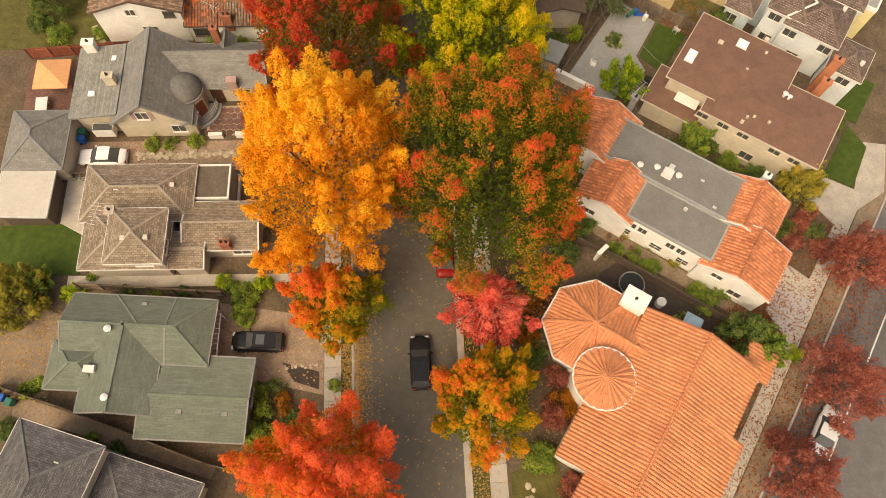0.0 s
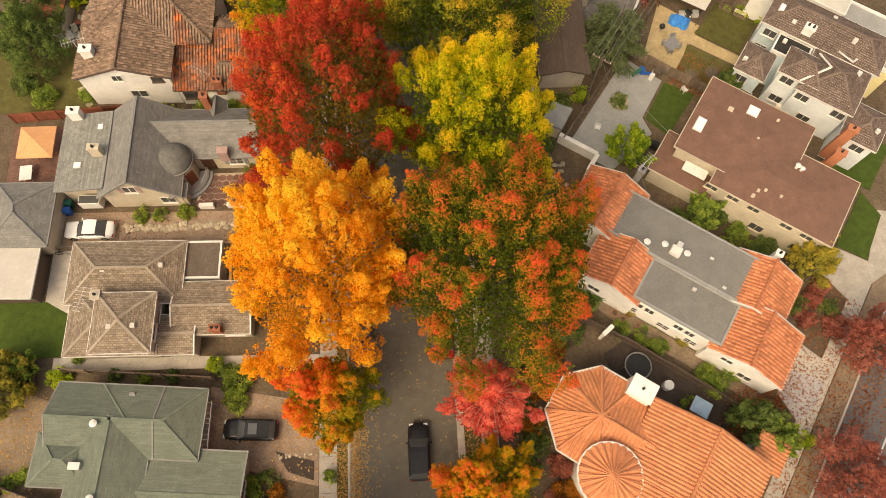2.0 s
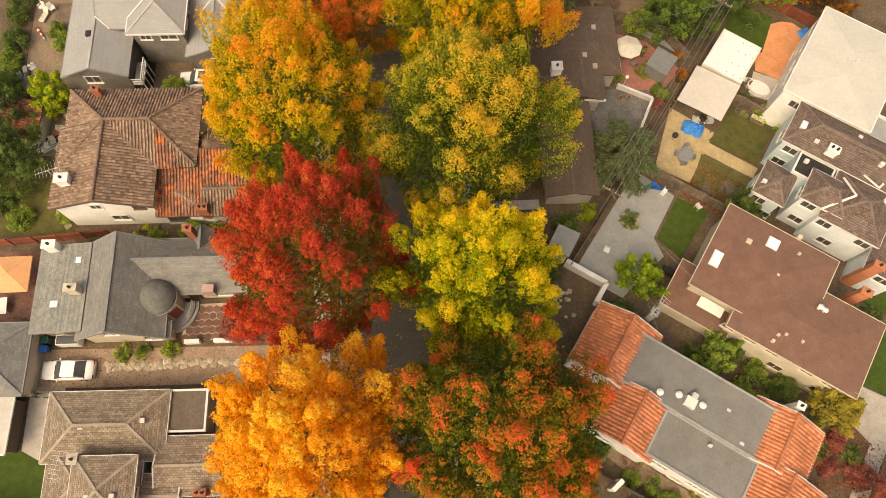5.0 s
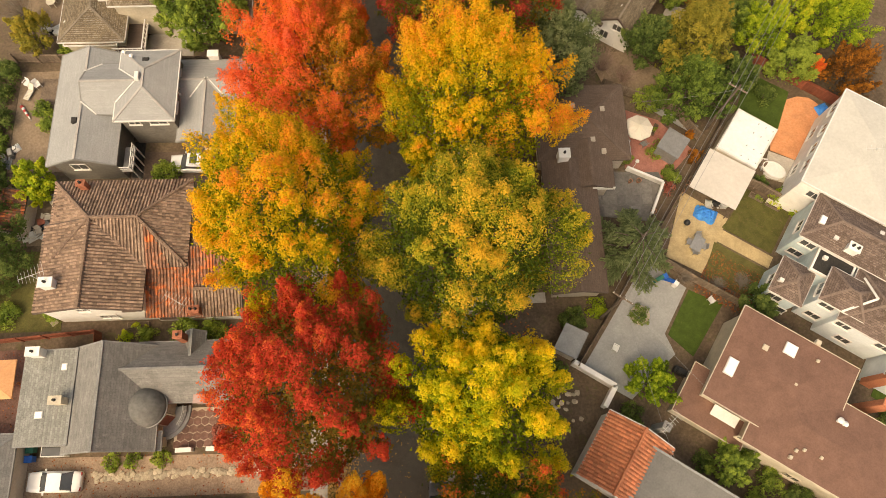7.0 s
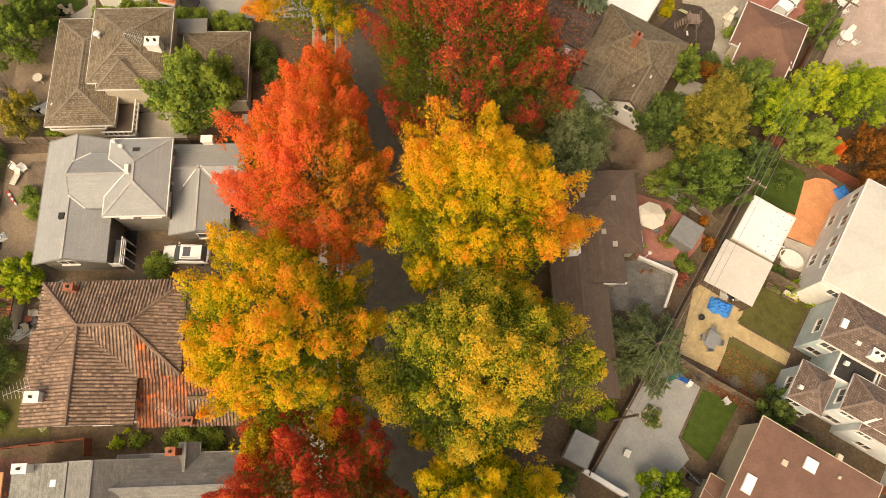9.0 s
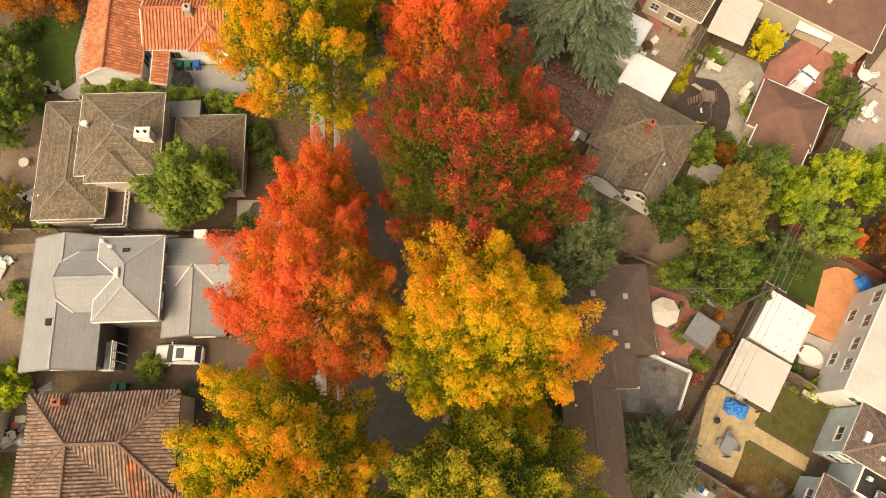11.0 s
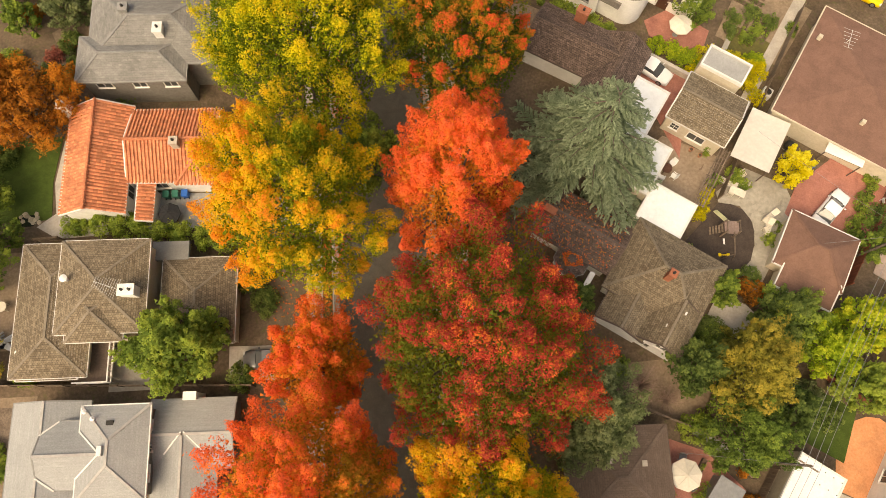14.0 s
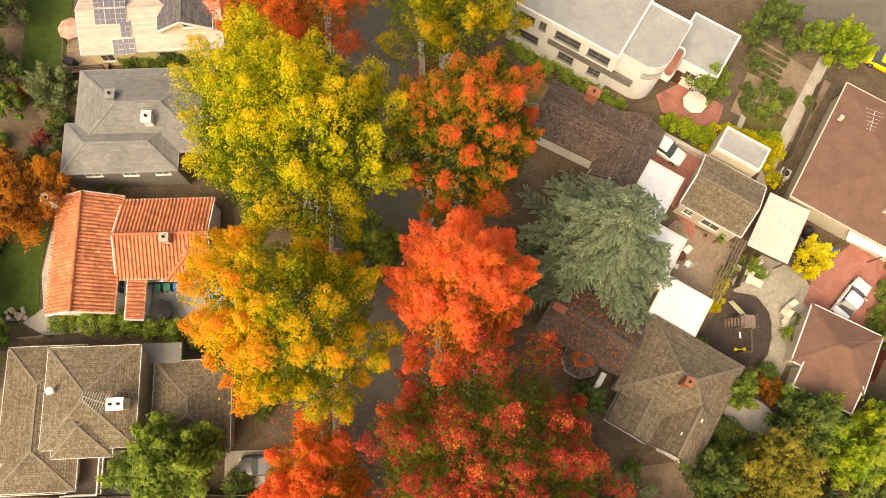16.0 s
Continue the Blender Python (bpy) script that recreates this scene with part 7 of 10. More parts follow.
# ---- shrubs and hedges ----
SHRUBS = ((
    ((-16.2, 19.2, 1.4, 1.9), (-16.1, 17.4, 1.1, 1.4), (-17.2, 20.0, 0.9, 1.4), (-13.7, 8.6, 1.2, 1.6), (-14.0, 6.4, 1.5, 2.0), (-14.6, 10.2, 0.9, 1.2), (-7.6, 10.6, 0.6, 0.8), (10.0, 3.6, 1.5, 1.6), (8.6, -1.4, 1.2, 1.2), (13.6, 16.8, 1.2, 1.4), (-26.2, 35.9, 0.8, 0.7),
     (-24.4, 36.0, 0.7, 0.6), (-21.9, 36.0, 0.9, 0.8), (30.6, 29.6, 1.2, 1.8), (26.2, 18.0, 1.0, 1.2), (27.2, 16.8, 1.2, 1.4), (22.6, 20.6, 1.0, 0.9), (-33.0, 49.6, 0.9, 1.0), (-37.2, 49.6, 1.3, 1.4), (-23.2, 63.4, 1.5, 2.2), (-20.4, 47.2, 1.5, 1.8), (-17.8, 47.0, 1.4, 1.8),
     (-24.0, 47.4, 0.9, 0.9), (26.7, 64.2, 1.0, 1.1), (23.3, 63.6, 1.0, 1.3), (27.8, 61.0, 1.0, 1.3), (26.8, 70.0, 1.6, 2.2), (-35.4, 69.8, 1.2, 1.4), (32.4, 97.4, 1.0, 1.1), (34.6, 94.4, 0.9, 1.0), (38.5, 109.9, 0.85, 0.9), (43.8, 110.8, 0.85, 0.9), (38.7, 119.8, 0.85, 0.9), (39.9, 111.0, 0.85, 0.9), (43.9, 118.4, 0.85, 0.9), (-33.6, 12.0, 0.9, 0.9), (-34.8, 11.4, 0.8, 0.8), (-12.0, 4.0, 0.9, 0.9), (-30.6, 22.0, 0.5, 0.6), (34.4, 94.2, 0.9, 0.9), (35.4, 93.5, 0.8, 0.9), (32.4, 93.9, 0.8, 1.2), (37.0, 87.4, 0.7, 0.8), (38.4, 88.7, 0.6, 0.7), (24.6, 15.0, 0.8, 0.8), (21.4, 21.6, 0.9, 0.9), (19.2, 22.4, 0.9, 0.9), (-26.0, 118.2, 0.9, 1.4), (-24.4, 118.3, 1.0, 1.5), (-22.9, 117.9, 1.0, 1.3), (-21.6, 117.8, 0.8, 1.0), (31.6, 83.4, 1.4, 1.9), (29.4, 77.8, 1.7, 2.0), (-31.0, 92.3, 1.3, 1.4), (-34.4, 78.2, 1.2, 1.6)), LEAF_GREEN, "green leafy shrub in a garden bed", 0.6), (
    ((22.7, 46.9, 1.0, 0.9), (11.9, 18.9, 1.5, 1.4), (14.2, 22.2, 1.5, 1.5), (10.4, 12.6, 1.3, 1.3), (9.4, 15.6, 1.1, 1.0), (16.2, 25.0, 1.2, 1.5), (34.4, 29.6, 1.4, 1.8), (-15.2, 40.0, 1.3, 1.2), (20.6, 37.6, 1.1, 1.0), (-12.6, 47.6, 1.6, 1.4), (-14.0, 86.4, 1.8, 2.2),
     (-14.8, 76.8, 1.4, 1.8), (-12.6, 83.8, 1.5, 1.4), (29.6, 78.4, 1.8, 1.6), (27.6, 79.0, 1.6, 1.8), (-26.0, 119.0, 1.4, 1.8), (-22.0, 118.8, 1.6, 2.0), (-33.0, 112.4, 1.3, 1.4), (16.2, 46.8, 1.3, 1.2), (13.6, 41.8, 1.4, 1.2), (12.4, 33.0, 1.5, 1.2), (-11.6, 54.8, 1.5, 1.4),
     (12.6, 57.8, 1.6, 1.6), (-27.2, 106.0, 1.2, 1.4), (-34.6, 108.6, 1.4, 1.8), (34.6, 44.6, 1.0, 1.0), (37.6, 42.6, 1.2, 1.1), (44.4, 35.8, 1.2, 1.0), (23.0, 89.8, 0.8, 0.9), (37.6, 112.5, 0.95, 1.0), (36.6, 110.9, 0.95, 1.0), (39.3, 115.7, 0.95, 1.0), (38.9, 118.4, 0.95, 1.0), (41.4, 111.8, 0.95, 1.0), (42.9, 117.5, 0.95, 1.0), (39.7, 113.1, 0.95, 1.0), (39.6, 23.4, 1.0, 0.8), (36.4, 24.0, 1.1, 0.9), (48.2, 89.2, 1.3, 2.0)), LEAF_DARK, "dark green leafy garden shrub", 0.6), (
    ((-32.0, 20.5, 1.1, 1.3), (-14.4, 20.3, 1.0, 1.6), (-18.1, 20.8, 0.8, 1.4), (-26.0, 47.2, 0.55, 0.8), (18.5, 47.7, 1.0, 1.4), (32.2, 28.6, 1.0, 1.4), (27.0, 19.6, 0.7, 1.2), (31.9, 107.6, 1.3, 1.6), (30.2, 108.6, 1.2, 1.5), (38.6, 58.3, 1.0, 0.8), (40.4, 57.0, 1.0, 0.8),
     (28.6, 109.4, 1.1, 1.5), (38.6, 107.0, 1.2, 1.4), (34.6, 11.6, 0.8, 0.8)), LEAF_LIME, "lime-green leafy garden shrub beside the house", 0.35), (
    ((9.9, 14.4, 1.4, 1.0), (12.6, 20.6, 1.3, 1.4), (15.0, 24.9, 1.3, 1.6), (-12.2, 9.2, 1.0, 1.0), (-12.8, 5.6, 1.2, 1.0), (12.8, 8.0, 1.6, 1.2), (34.4, 82.2, 1.3, 1.6), (33.6, 82.9, 1.0, 1.2), (30.8, 63.2, 0.9, 1.0)), LEAF_RUSSET, "russet-leaved shrub in a garden bed", 0.3), (
    ((31.4, 92.4, 0.8, 1.4), (30.9, 91.3, 0.7, 1.2), (30.3, 90.3, 0.6, 1.0), (38.7, 105.6, 1.1, 2.2), (36.2, 106.8, 1.3, 2.2), (37.4, 104.6, 1.2, 2.2), (33.6, 108.0, 1.2, 2.0), (38.2, 102.6, 0.9, 1.8), (32.0, 106.4, 0.7, 1.6), (34.8, 107.6, 1.0, 2.0), (37.6, 106.2, 1.0, 2.2)), LEAF_LEMON, "golden-leaved shrub along the fence", 0.22), (
    ((-15.4, 37.9, 1.9, 2.6), (11.6, 7.2, 1.4, 1.4), (13.0, 0.8, 1.6, 1.6), (39.8, 21.6, 1.4, 1.0), (-34.6, 111.0, 1.0, 1.0), (31.4, 4.0, 1.2, 1.0), (38.0, 24.6, 1.2, 0.9), (37.0, 22.4, 1.1, 0.8), (39.2, 25.6, 1.0, 0.8), (12.8, 17.6, 1.0, 1.2), (10.8, 21.4, 1.1, 1.2)), LEAF_WINE, "wine-red leafed garden shrub", 0.5),
)
i = 500
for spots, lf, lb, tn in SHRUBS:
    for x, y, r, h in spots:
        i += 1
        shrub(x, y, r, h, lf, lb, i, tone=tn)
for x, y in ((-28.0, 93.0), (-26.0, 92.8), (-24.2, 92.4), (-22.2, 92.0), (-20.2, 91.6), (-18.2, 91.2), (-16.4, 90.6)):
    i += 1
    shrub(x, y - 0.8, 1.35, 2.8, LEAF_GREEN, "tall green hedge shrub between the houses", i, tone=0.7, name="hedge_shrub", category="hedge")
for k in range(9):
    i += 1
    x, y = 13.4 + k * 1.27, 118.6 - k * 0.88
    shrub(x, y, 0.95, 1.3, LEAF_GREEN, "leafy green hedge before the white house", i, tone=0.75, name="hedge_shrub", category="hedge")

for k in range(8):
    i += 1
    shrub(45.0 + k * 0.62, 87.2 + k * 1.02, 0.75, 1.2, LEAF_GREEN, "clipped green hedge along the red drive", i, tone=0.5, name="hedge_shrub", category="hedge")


def spiky(x, y, r, label, seed):
    """A rosette of stiff pointed leaves."""
    rng = random.Random(seed)
    T = thing("yucca", label, "plant", x, y)
    bm = bmesh.new()
    for k in range(46):
        a, e = rng.random() * 6.283, rng.uniform(0.25, 1.3)
        d = Vector((math.cos(a) * math.cos(e), math.sin(a) * math.cos(e), math.sin(e)))
        s = Vector((-math.sin(a), math.cos(a), 0)) * 0.07
        b, m = Vector((0, 0, 0.7)), Vector((0, 0, 0.7)) + d * r * 0.55
        t = b + d * r - Vector((0, 0, 0.15 * r))
        vs = [bm.verts.new(p) for p in (b - s * 0.6, b + s * 0.6, m + s, t, m - s)]
        bm.faces.new(vs)
    part("leaf_rosette", bm, mat("yucca_leaf", (0.12, 0.18, 0.07), (0.2, 0.27, 0.12), 8), T)
    bm = bmesh.new()
    disc(bm, 0, 0, -0.1, 0.8, 0.12, 0.1, 8)
    part("stem", bm, BARK, T)


spiky(-19.6, 61.2, 1.3, "spiky green yucca beside the drive", 1)
spiky(-17.3, 60.7, 1.2, "spiky green yucca beside the drive", 2)
spiky(16.6, 79.4, 1.1, "spiky green yucca in the shade", 3)

# ---- cars ----
def loft(bm, sections):
    """A skin through closed cross sections of equal count, with its ends shut."""
    rings = [[bm.verts.new(p) for p in s] for s in sections]
    n = len(rings[0])
    for a, b in zip(rings, rings[1:]):
        for k in range(n):
            bm.faces.new((a[k], a[(k + 1) % n], b[(k + 1) % n], b[k]))
    bm.faces.new(rings[0][::-1])
    bm.faces.new(rings[-1])
    bmesh.ops.recalc_face_normals(bm, faces=bm.faces[:])


def car(x, y, yaw, paint, label, L=4.6, W=1.82, H=1.45, suv=False, roof_glass=False, rails=False):
    """A car along +x: body, cabin glass, roof, wheels, lamps and mirrors."""
    T = thing("car", label, "car", x, y, 0.03, yaw)
    h = H * (0.62 if suv else 0.6)
    st = [(-0.5, 0.80, 0.80), (-0.485, 0.9, 0.93), (-0.4, 0.97, 1.0), (-0.2, 1.0, 1.0), (0.15, 1.0, 0.98), (0.3, 0.98, 0.93), (0.43, 0.92, 0.85), (0.485, 0.8, 0.74), (0.5, 0.66, 0.62)]
    bm = bmesh.new()
    loft(bm, [[(L * u, W / 2 * w * a, 0.18 + (h * t - 0.18) * b) for a, b in ((-0.9, 0), (-1, 0.25), (-1, 0.7), (-0.9, 0.95), (-0.6, 1.0), (0.6, 1.0), (0.9, 0.95), (1, 0.7), (1, 0.25), (0.9, 0))] for u, w, t in st])
    for f in bm.faces:
        f.smooth = True
    body = part("body", bm, paint, T)
    back = -0.46 if suv else -0.36
    roof = [(back, 0.93), (back + 0.07 if suv else back + 0.16, 0.8), (-0.02, 0.8), (0.07, 0.78), (0.22, 0.9)]
    tops = [h - 0.02, H - 0.03, H, H - 0.04, h - 0.03]
    bm = bmesh.new()
    loft(bm, [[(L * u, W / 2 * w * a * (0.97 if b else 1.0), (h - 0.04) + (z - h + 0.04) * b) for a, b in ((-1, 0), (-0.93, 0.75), (-0.82, 1), (0.82, 1), (0.93, 0.75), (1, 0))] for (u, w), z in zip(roof, tops)])
    part("cabin_glass", bm, CAR_GLASS, T, "dark tinted glass")
    bm = bmesh.new()
    loft(bm, [[(L * u, W / 2 * 0.83 * w * a, z + b) for a, b in ((-1, -0.05), (-0.95, 0.012), (0.95, 0.012), (1, -0.05))] for u, w, z in ((roof[1][0] + 0.005, 0.95, tops[1]), ((roof[1][0] + 0.03) / 2, 1.0, H), (-0.02, 1.0, H), (0.065, 0.95, H - 0.035))])
    top = part("roof", bm, paint, T)
    if roof_glass:
        part("sunroof", boxes((-0.16 * L, 0.0, -W * 0.25, W * 0.25, H - 0.01, H + 0.025)), CAR_GLASS, top, "dark glass sunroof")
    if rails:
        for k in (-1, 1):
            bm = bmesh.new()
            tube(bm, [(-0.33 * L, k * W * 0.35, H + 0.05), (0.02 * L, k * W * 0.35, H + 0.06)], 0.025, 5)
            part("roof_rail", bm, BLACK_PLASTIC, top)
    for u in (-0.31, 0.31):
        for k in (-1, 1):
            bm = bmesh.new()
            tube(bm, [(u * L, k * (W / 2 - 0.21), 0.32), (u * L, k * (W / 2 + 0.005), 0.32)], [0.32, 0.32], 16)
            wh = part("wheel", bm, RUBBER, T)
            bm = bmesh.new()
            tube(bm, [(u * L, k * (W / 2), 0.32), (u * L, k * (W / 2 + 0.015), 0.32)], [0.2, 0.19], 12)
            part("rim", bm, METAL, wh)
    for k in (-1, 1):
        part("headlight", boxes((0.44 * L, 0.487 * L, k * W * 0.33 - 0.18, k * W * 0.33 + 0.18, h * 0.62, h * 0.78), bevel=0.02), LAMP_GLASS, T, "clear headlight")
        part("tail_light", boxes((-0.502 * L, -0.47 * L, k * W * 0.35 - 0.16, k * W * 0.35 + 0.16, h * 0.68, h * 0.86), bevel=0.02), TAIL_GLASS, T, "red tail light")
        part("mirror", boxes((0.13 * L, 0.16 * L, k * (W / 2 + 0.09) - 0.1, k * (W / 2 + 0.09) + 0.1, h, h + 0.14), bevel=0.03), paint, T)
    part("windscreen_wiper", boxes((0.215 * L, 0.225 * L, -0.5, 0.4, h + 0.005, h + 0.025)), RUBBER, T)
    return T


car(0.0, 12.3, 90, BLACK_PAINT, "black sport utility car driving along the street", 4.9, 1.92, 1.75, True, False, True)
car(-14.7, 14.9, 176, BLACK_PAINT, "black estate car parked on the paver driveway", 4.75, 1.85, 1.5, True, True, True)
car(-30.9, 34.5, 178, WHITE_PAINT, "white saloon car parked by the garage", 4.7, 1.82, 1.42)
car(-20.7, 64.5, 176, WHITE_PAINT, "white sport utility car with a glass roof on the drive", 4.5, 1.85, 1.65, True, True, True)
car(2.7, 22.6, 90, RED_PAINT, "dark red car parked under the trees", 4.5, 1.82, 1.5)
car(2.6, 30.6, 90, GREY_PAINT, "dark grey car parked under the trees", 4.6, 1.84, 1.6, True)
car(-4.9, 21.6, 90, GREY_PAINT, "dark grey car parked under the orange tree", 4.6, 1.84, 1.6, True)
car(-4.9, 100.0, 90, GREY_PAINT, "grey sport utility car parked at the kerb", 4.6, 1.85, 1.7, True, False, True)
car(-12.4, 78.4, 180, GREY_PAINT, "dark grey car on the concrete drive", 4.4, 1.8, 1.45)
car(43.7, 90.3, 43, WHITE_PAINT, "white saloon car on the red driveway", 4.7, 1.82, 1.45)
car(27.8, 106.6, -40, WHITE_PAINT, "white car parked behind the flat white roof", 4.4, 1.8, 1.5)
car(52.6, 114.9, -34, YELLOW_PAINT, "bright yellow car on the far street", 4.4, 1.8, 1.45)
car(35.6, 4.6, 55, WHITE_PAINT, "white car parked under the red trees", 4.5, 1.8, 1.5)


# ---- fences and walls ----
def fence(label, pts, h=1.7, material=None, name="fence", board=0.16):
    """Posts, rails and boards, bay by bay."""
    material = material or FENCE_WOOD
    T = thing(name, label, "fence")
    rng = random.Random(int(abs(pts[0][0] * 31 + pts[0][1] * 7)))
    for a, b in zip(pts, pts[1:]):
        a, b = Vector((*a, 0)), Vector((*b, 0))
        n = max(1, round((b - a).length / 2.4))
        d = (b - a).normalized()
        s = Vector((-d.y, d.x, 0))
        ang = math.atan2(d.y, d.x)
        for i in range(n + 1):
            p = a.lerp(b, i / n)
            bm = boxes((-0.06, 0.06, -0.06, 0.06, -0.2, h + 0.08), bevel=0.01)
            post = part("post", bm, material, T)
            post.matrix_basis = Matrix.Translation(p) @ Matrix.Rotation(ang, 4, "Z")
        for i in range(n):
            p, q = a.lerp(b, i / n), a.lerp(b, (i + 1) / n)
            ln = (q - p).length
            for z in (0.3, h - 0.3):
                rail = part("rail", boxes((0.06, ln - 0.06, -0.03, 0.03, z, z + 0.1)), material, T)
                rail.matrix_basis = Matrix.Translation(p) @ Matrix.Rotation(ang, 4, "Z")
            bm = bmesh.new()
            u = 0.07
            while u < ln - 0.1:
                box(bm, u, min(u + board - 0.012, ln - 0.06), 0.03, 0.055, 0.05, h + rng.uniform(-0.03, 0.03))
                u += board
            bd = part("panel", bm, material, T)
            tagged(bd, kind="stuff")
            bd.matrix_basis = Matrix.Translation(p) @ Matrix.Rotation(ang, 4, "Z")
    return T


fence("weathered board fence between two back yards", [(-37.5, 12.0), (-29.5, 9.0), (-18.6, 4.4), (-13.5, 3.0)])
fence("weathered board fence along the green-roofed house", [(-31.5, 20.9), (-18.1, 19.5)])
fence("dark red board fence behind the grey house", [(-40, 46.9), (-28.6, 47.6)], 1.7, RED_WOOD)
fence("dark red board fence between the houses", [(-28.4, 47.6), (-28.3, 46.2)], 1.7, RED_WOOD)
fence("low wooden fence along the drive", [(-33.6, 32.6), (-14.6, 32.1)], 1.1)
fence("weathered board fence behind the grey house", [(-40, 77.4), (-13.6, 76.0)], 1.7)
fence("weathered board fence beside the back yard", [(-40, 62.9), (-33.8, 62.4)], 1.6)
fence("weathered board fence by the lawn", [(-40, 117.6), (-31.5, 116.8), (-24.0, 117.2)], 1.7)
fence("slatted wooden gate panel by the hedge", [(-34.6, 90.9), (-32.2, 91.0)], 1.5)
fence("dark wooden fence between the two tile-roofed houses", [(15.6, 23.4), (19.9, 20.9), (30.0, 13.8)], 1.7, BROWN_TRIM)
fence("weathered board fence along the concrete yard", [(16.0, 42.2), (24.1, 53.2), (33.4, 66.0), (39.6, 75.6)], 1.7)
fence("weathered board fence behind the lawn", [(24.2, 53.1), (28.4, 50.0), (36.4, 44.8)], 1.6)
fence("weathered board fence beside the lawn", [(33.4, 61.0), (36.4, 59.6), (41.0, 56.2)], 1.6)
fence("red board fence behind the dark lawn", [(38.6, 74.6), (45.6, 69.6), (51.0, 65.8)], 1.7, RED_WOOD)
fence("weathered board fence beside the brick patio", [(22.0, 72.0), (29.2, 68.6), (31.4, 65.2)], 1.7)
fence("weathered board fence above the bare yard", [(28.4, 71.8), (29.6, 74.4)], 1.6)
fence("weathered board fence beside the shingled house", [(15.6, 93.6), (22.0, 89.2), (28.4, 85.0)], 1.7)
fence("weathered fence beside the wide brown roof", [(32.6, 92.0), (37.6, 100.6), (45.0, 113.0)], 1.7)
fence("weathered board fence beside the red drive", [(43.6, 82.4), (53.0, 96.0)], 1.8, RED_WOOD)


def low_wall(label, pts, h=0.9, w=0.3, material=None):
    material = material or WHITE_WALL
    T = thing("garden_wall", label, "garden wall")
    for a, b in zip(pts, pts[1:]):
        bm = bmesh.new()
        bar(bm, (*a, h / 2), (*b, h / 2), w, h)
        part("wall", bm, material, T)
        bm = bmesh.new()
        bar(bm, (*a, h + 0.03), (*b, h + 0.03), w + 0.1, 0.08)
        part("coping", bm, material, T)


low_wall("white garden wall beside the concrete yard", [(15.6, 42.6), (19.2, 40.2), (18.0, 38.4)], 1.4, 0.35)
low_wall("low white wall before the flagstone terrace", [(-20.6, 36.6), (-19.2, 36.6)], 0.7)
low_wall("low white wall before the flagstone terrace", [(-17.9, 36.6), (-14.6, 36.5)], 0.7)
low_wall("white gate wall beside the tiled house", [(17.2, 21.6), (18.2, 22.4)], 1.8)
low_wall("pale concrete wall beside the hedge", [(12.4, 113.4), (18.6, 109.8)], 0.9, 0.3, CONCRETE)
low_wall("pale wall along the drive", [(25.6, 109.6), (31.6, 105.5)], 0.9, 0.3, CONCRETE)
low_wall("white coping wall round the slate patio", [(23.4, 62.2), (26.9, 60.4), (25.2, 57.0)], 0.8, 0.15, WHITE_TRIM)
low_wall("brown railing wall round the terrace", [(-19.6, 32.0), (-17.2, 31.9), (-17.2, 28.4)], 0.6, 0.15, WHITE_TRIM)


# ---- stones ----
def stones(name, label, x0, x1, y0, y1, n, r, seed, category="stone edging", material=None):
    T = thing(name, label, category)
    rng = random.Random(seed)
    meshes = []
    for k in range(5):
        bm = bmesh.new()
        bmesh.ops.create_icosphere(bm, subdivisions=1, radius=1.0)
        for v in bm.verts:
            v.co *= rng.uniform(0.8, 1.15)
            v.co.z *= 0.5
        me = bpy.data.meshes.new("stone")
        bm.to_mesh(me)
        bm.free()
        me.materials.append(material or STONE)
        meshes.append(me)
    for i in range(n):
        ob = attach("stone", rng.choice(meshes), T)
        u = (i + rng.random()) / n
        ob.matrix_basis = pose(x0 + (x1 - x0) * u, rng.uniform(y0, y1), 0.08, 0, 0, rng.uniform(0, 360)) @ Matrix.Scale(r * rng.uniform(0.7, 1.3), 4)


stones("stone_edging", "row of pale rough stones along the drive", -28.0, -10.0, 34.35, 34.95, 100, 0.3, 3)
stones("stone_edging", "pale stones round the planting bed", -12.4, -9.2, 12.4, 12.8, 12, 0.16, 4)
stones("stepping_stones", "pale stepping stones across the lawn", 8.4, 9.4, -3.0, 3.2, 14, 0.3, 5)
stones("stone_edging", "pale rocks round a small pond", -36.6, -34.8, 92.6, 93.9, 14, 0.28, 6)
stones("stone_edging", "pale rocks in the shady front garden", 9.0, 12.4, 15.0, 23.0, 26, 0.22, 7)
stones("stone_edging", "pale stones of a garden wall", 13.4, 16.0, 37.2, 40.8, 22, 0.24, 8)

T = thing("terrace", "red-brown flagstones with pale joints", "terrace", kind="structure")
part("mortar_bed", boxes((-21.0, -14.8, 36.8, 40.3, -0.05, 0.06)), mat("pale_mortar", (0.42, 0.34, 0.26), (0.52, 0.43, 0.34), 8), T)
FLAG = mat("flagstone", (0.13, 0.07, 0.055), (0.22, 0.125, 0.1), 4, 0.85, 0.3, 0.35, objvar=0.25)
rng = random.Random(9)
for i in range(9):
    for j in range(5):
        cx, cy = -20.7 + i * 0.69 + 0.345 * (j % 2), 37.1 + j * 0.66
        bm = bmesh.new()
        k, ph = 6, 0.52 + rng.uniform(-0.08, 0.08)
        pts = [(cx + 0.4 * rng.uniform(0.9, 1.08) * math.cos(6.283 * q / k + ph), cy + 0.4 * rng.uniform(0.9, 1.08) * math.sin(6.283 * q / k + ph)) for q in range(k)]
        slab(bm, pts, 0.03, 0.085)
        part("flagstone", bm, FLAG, T)


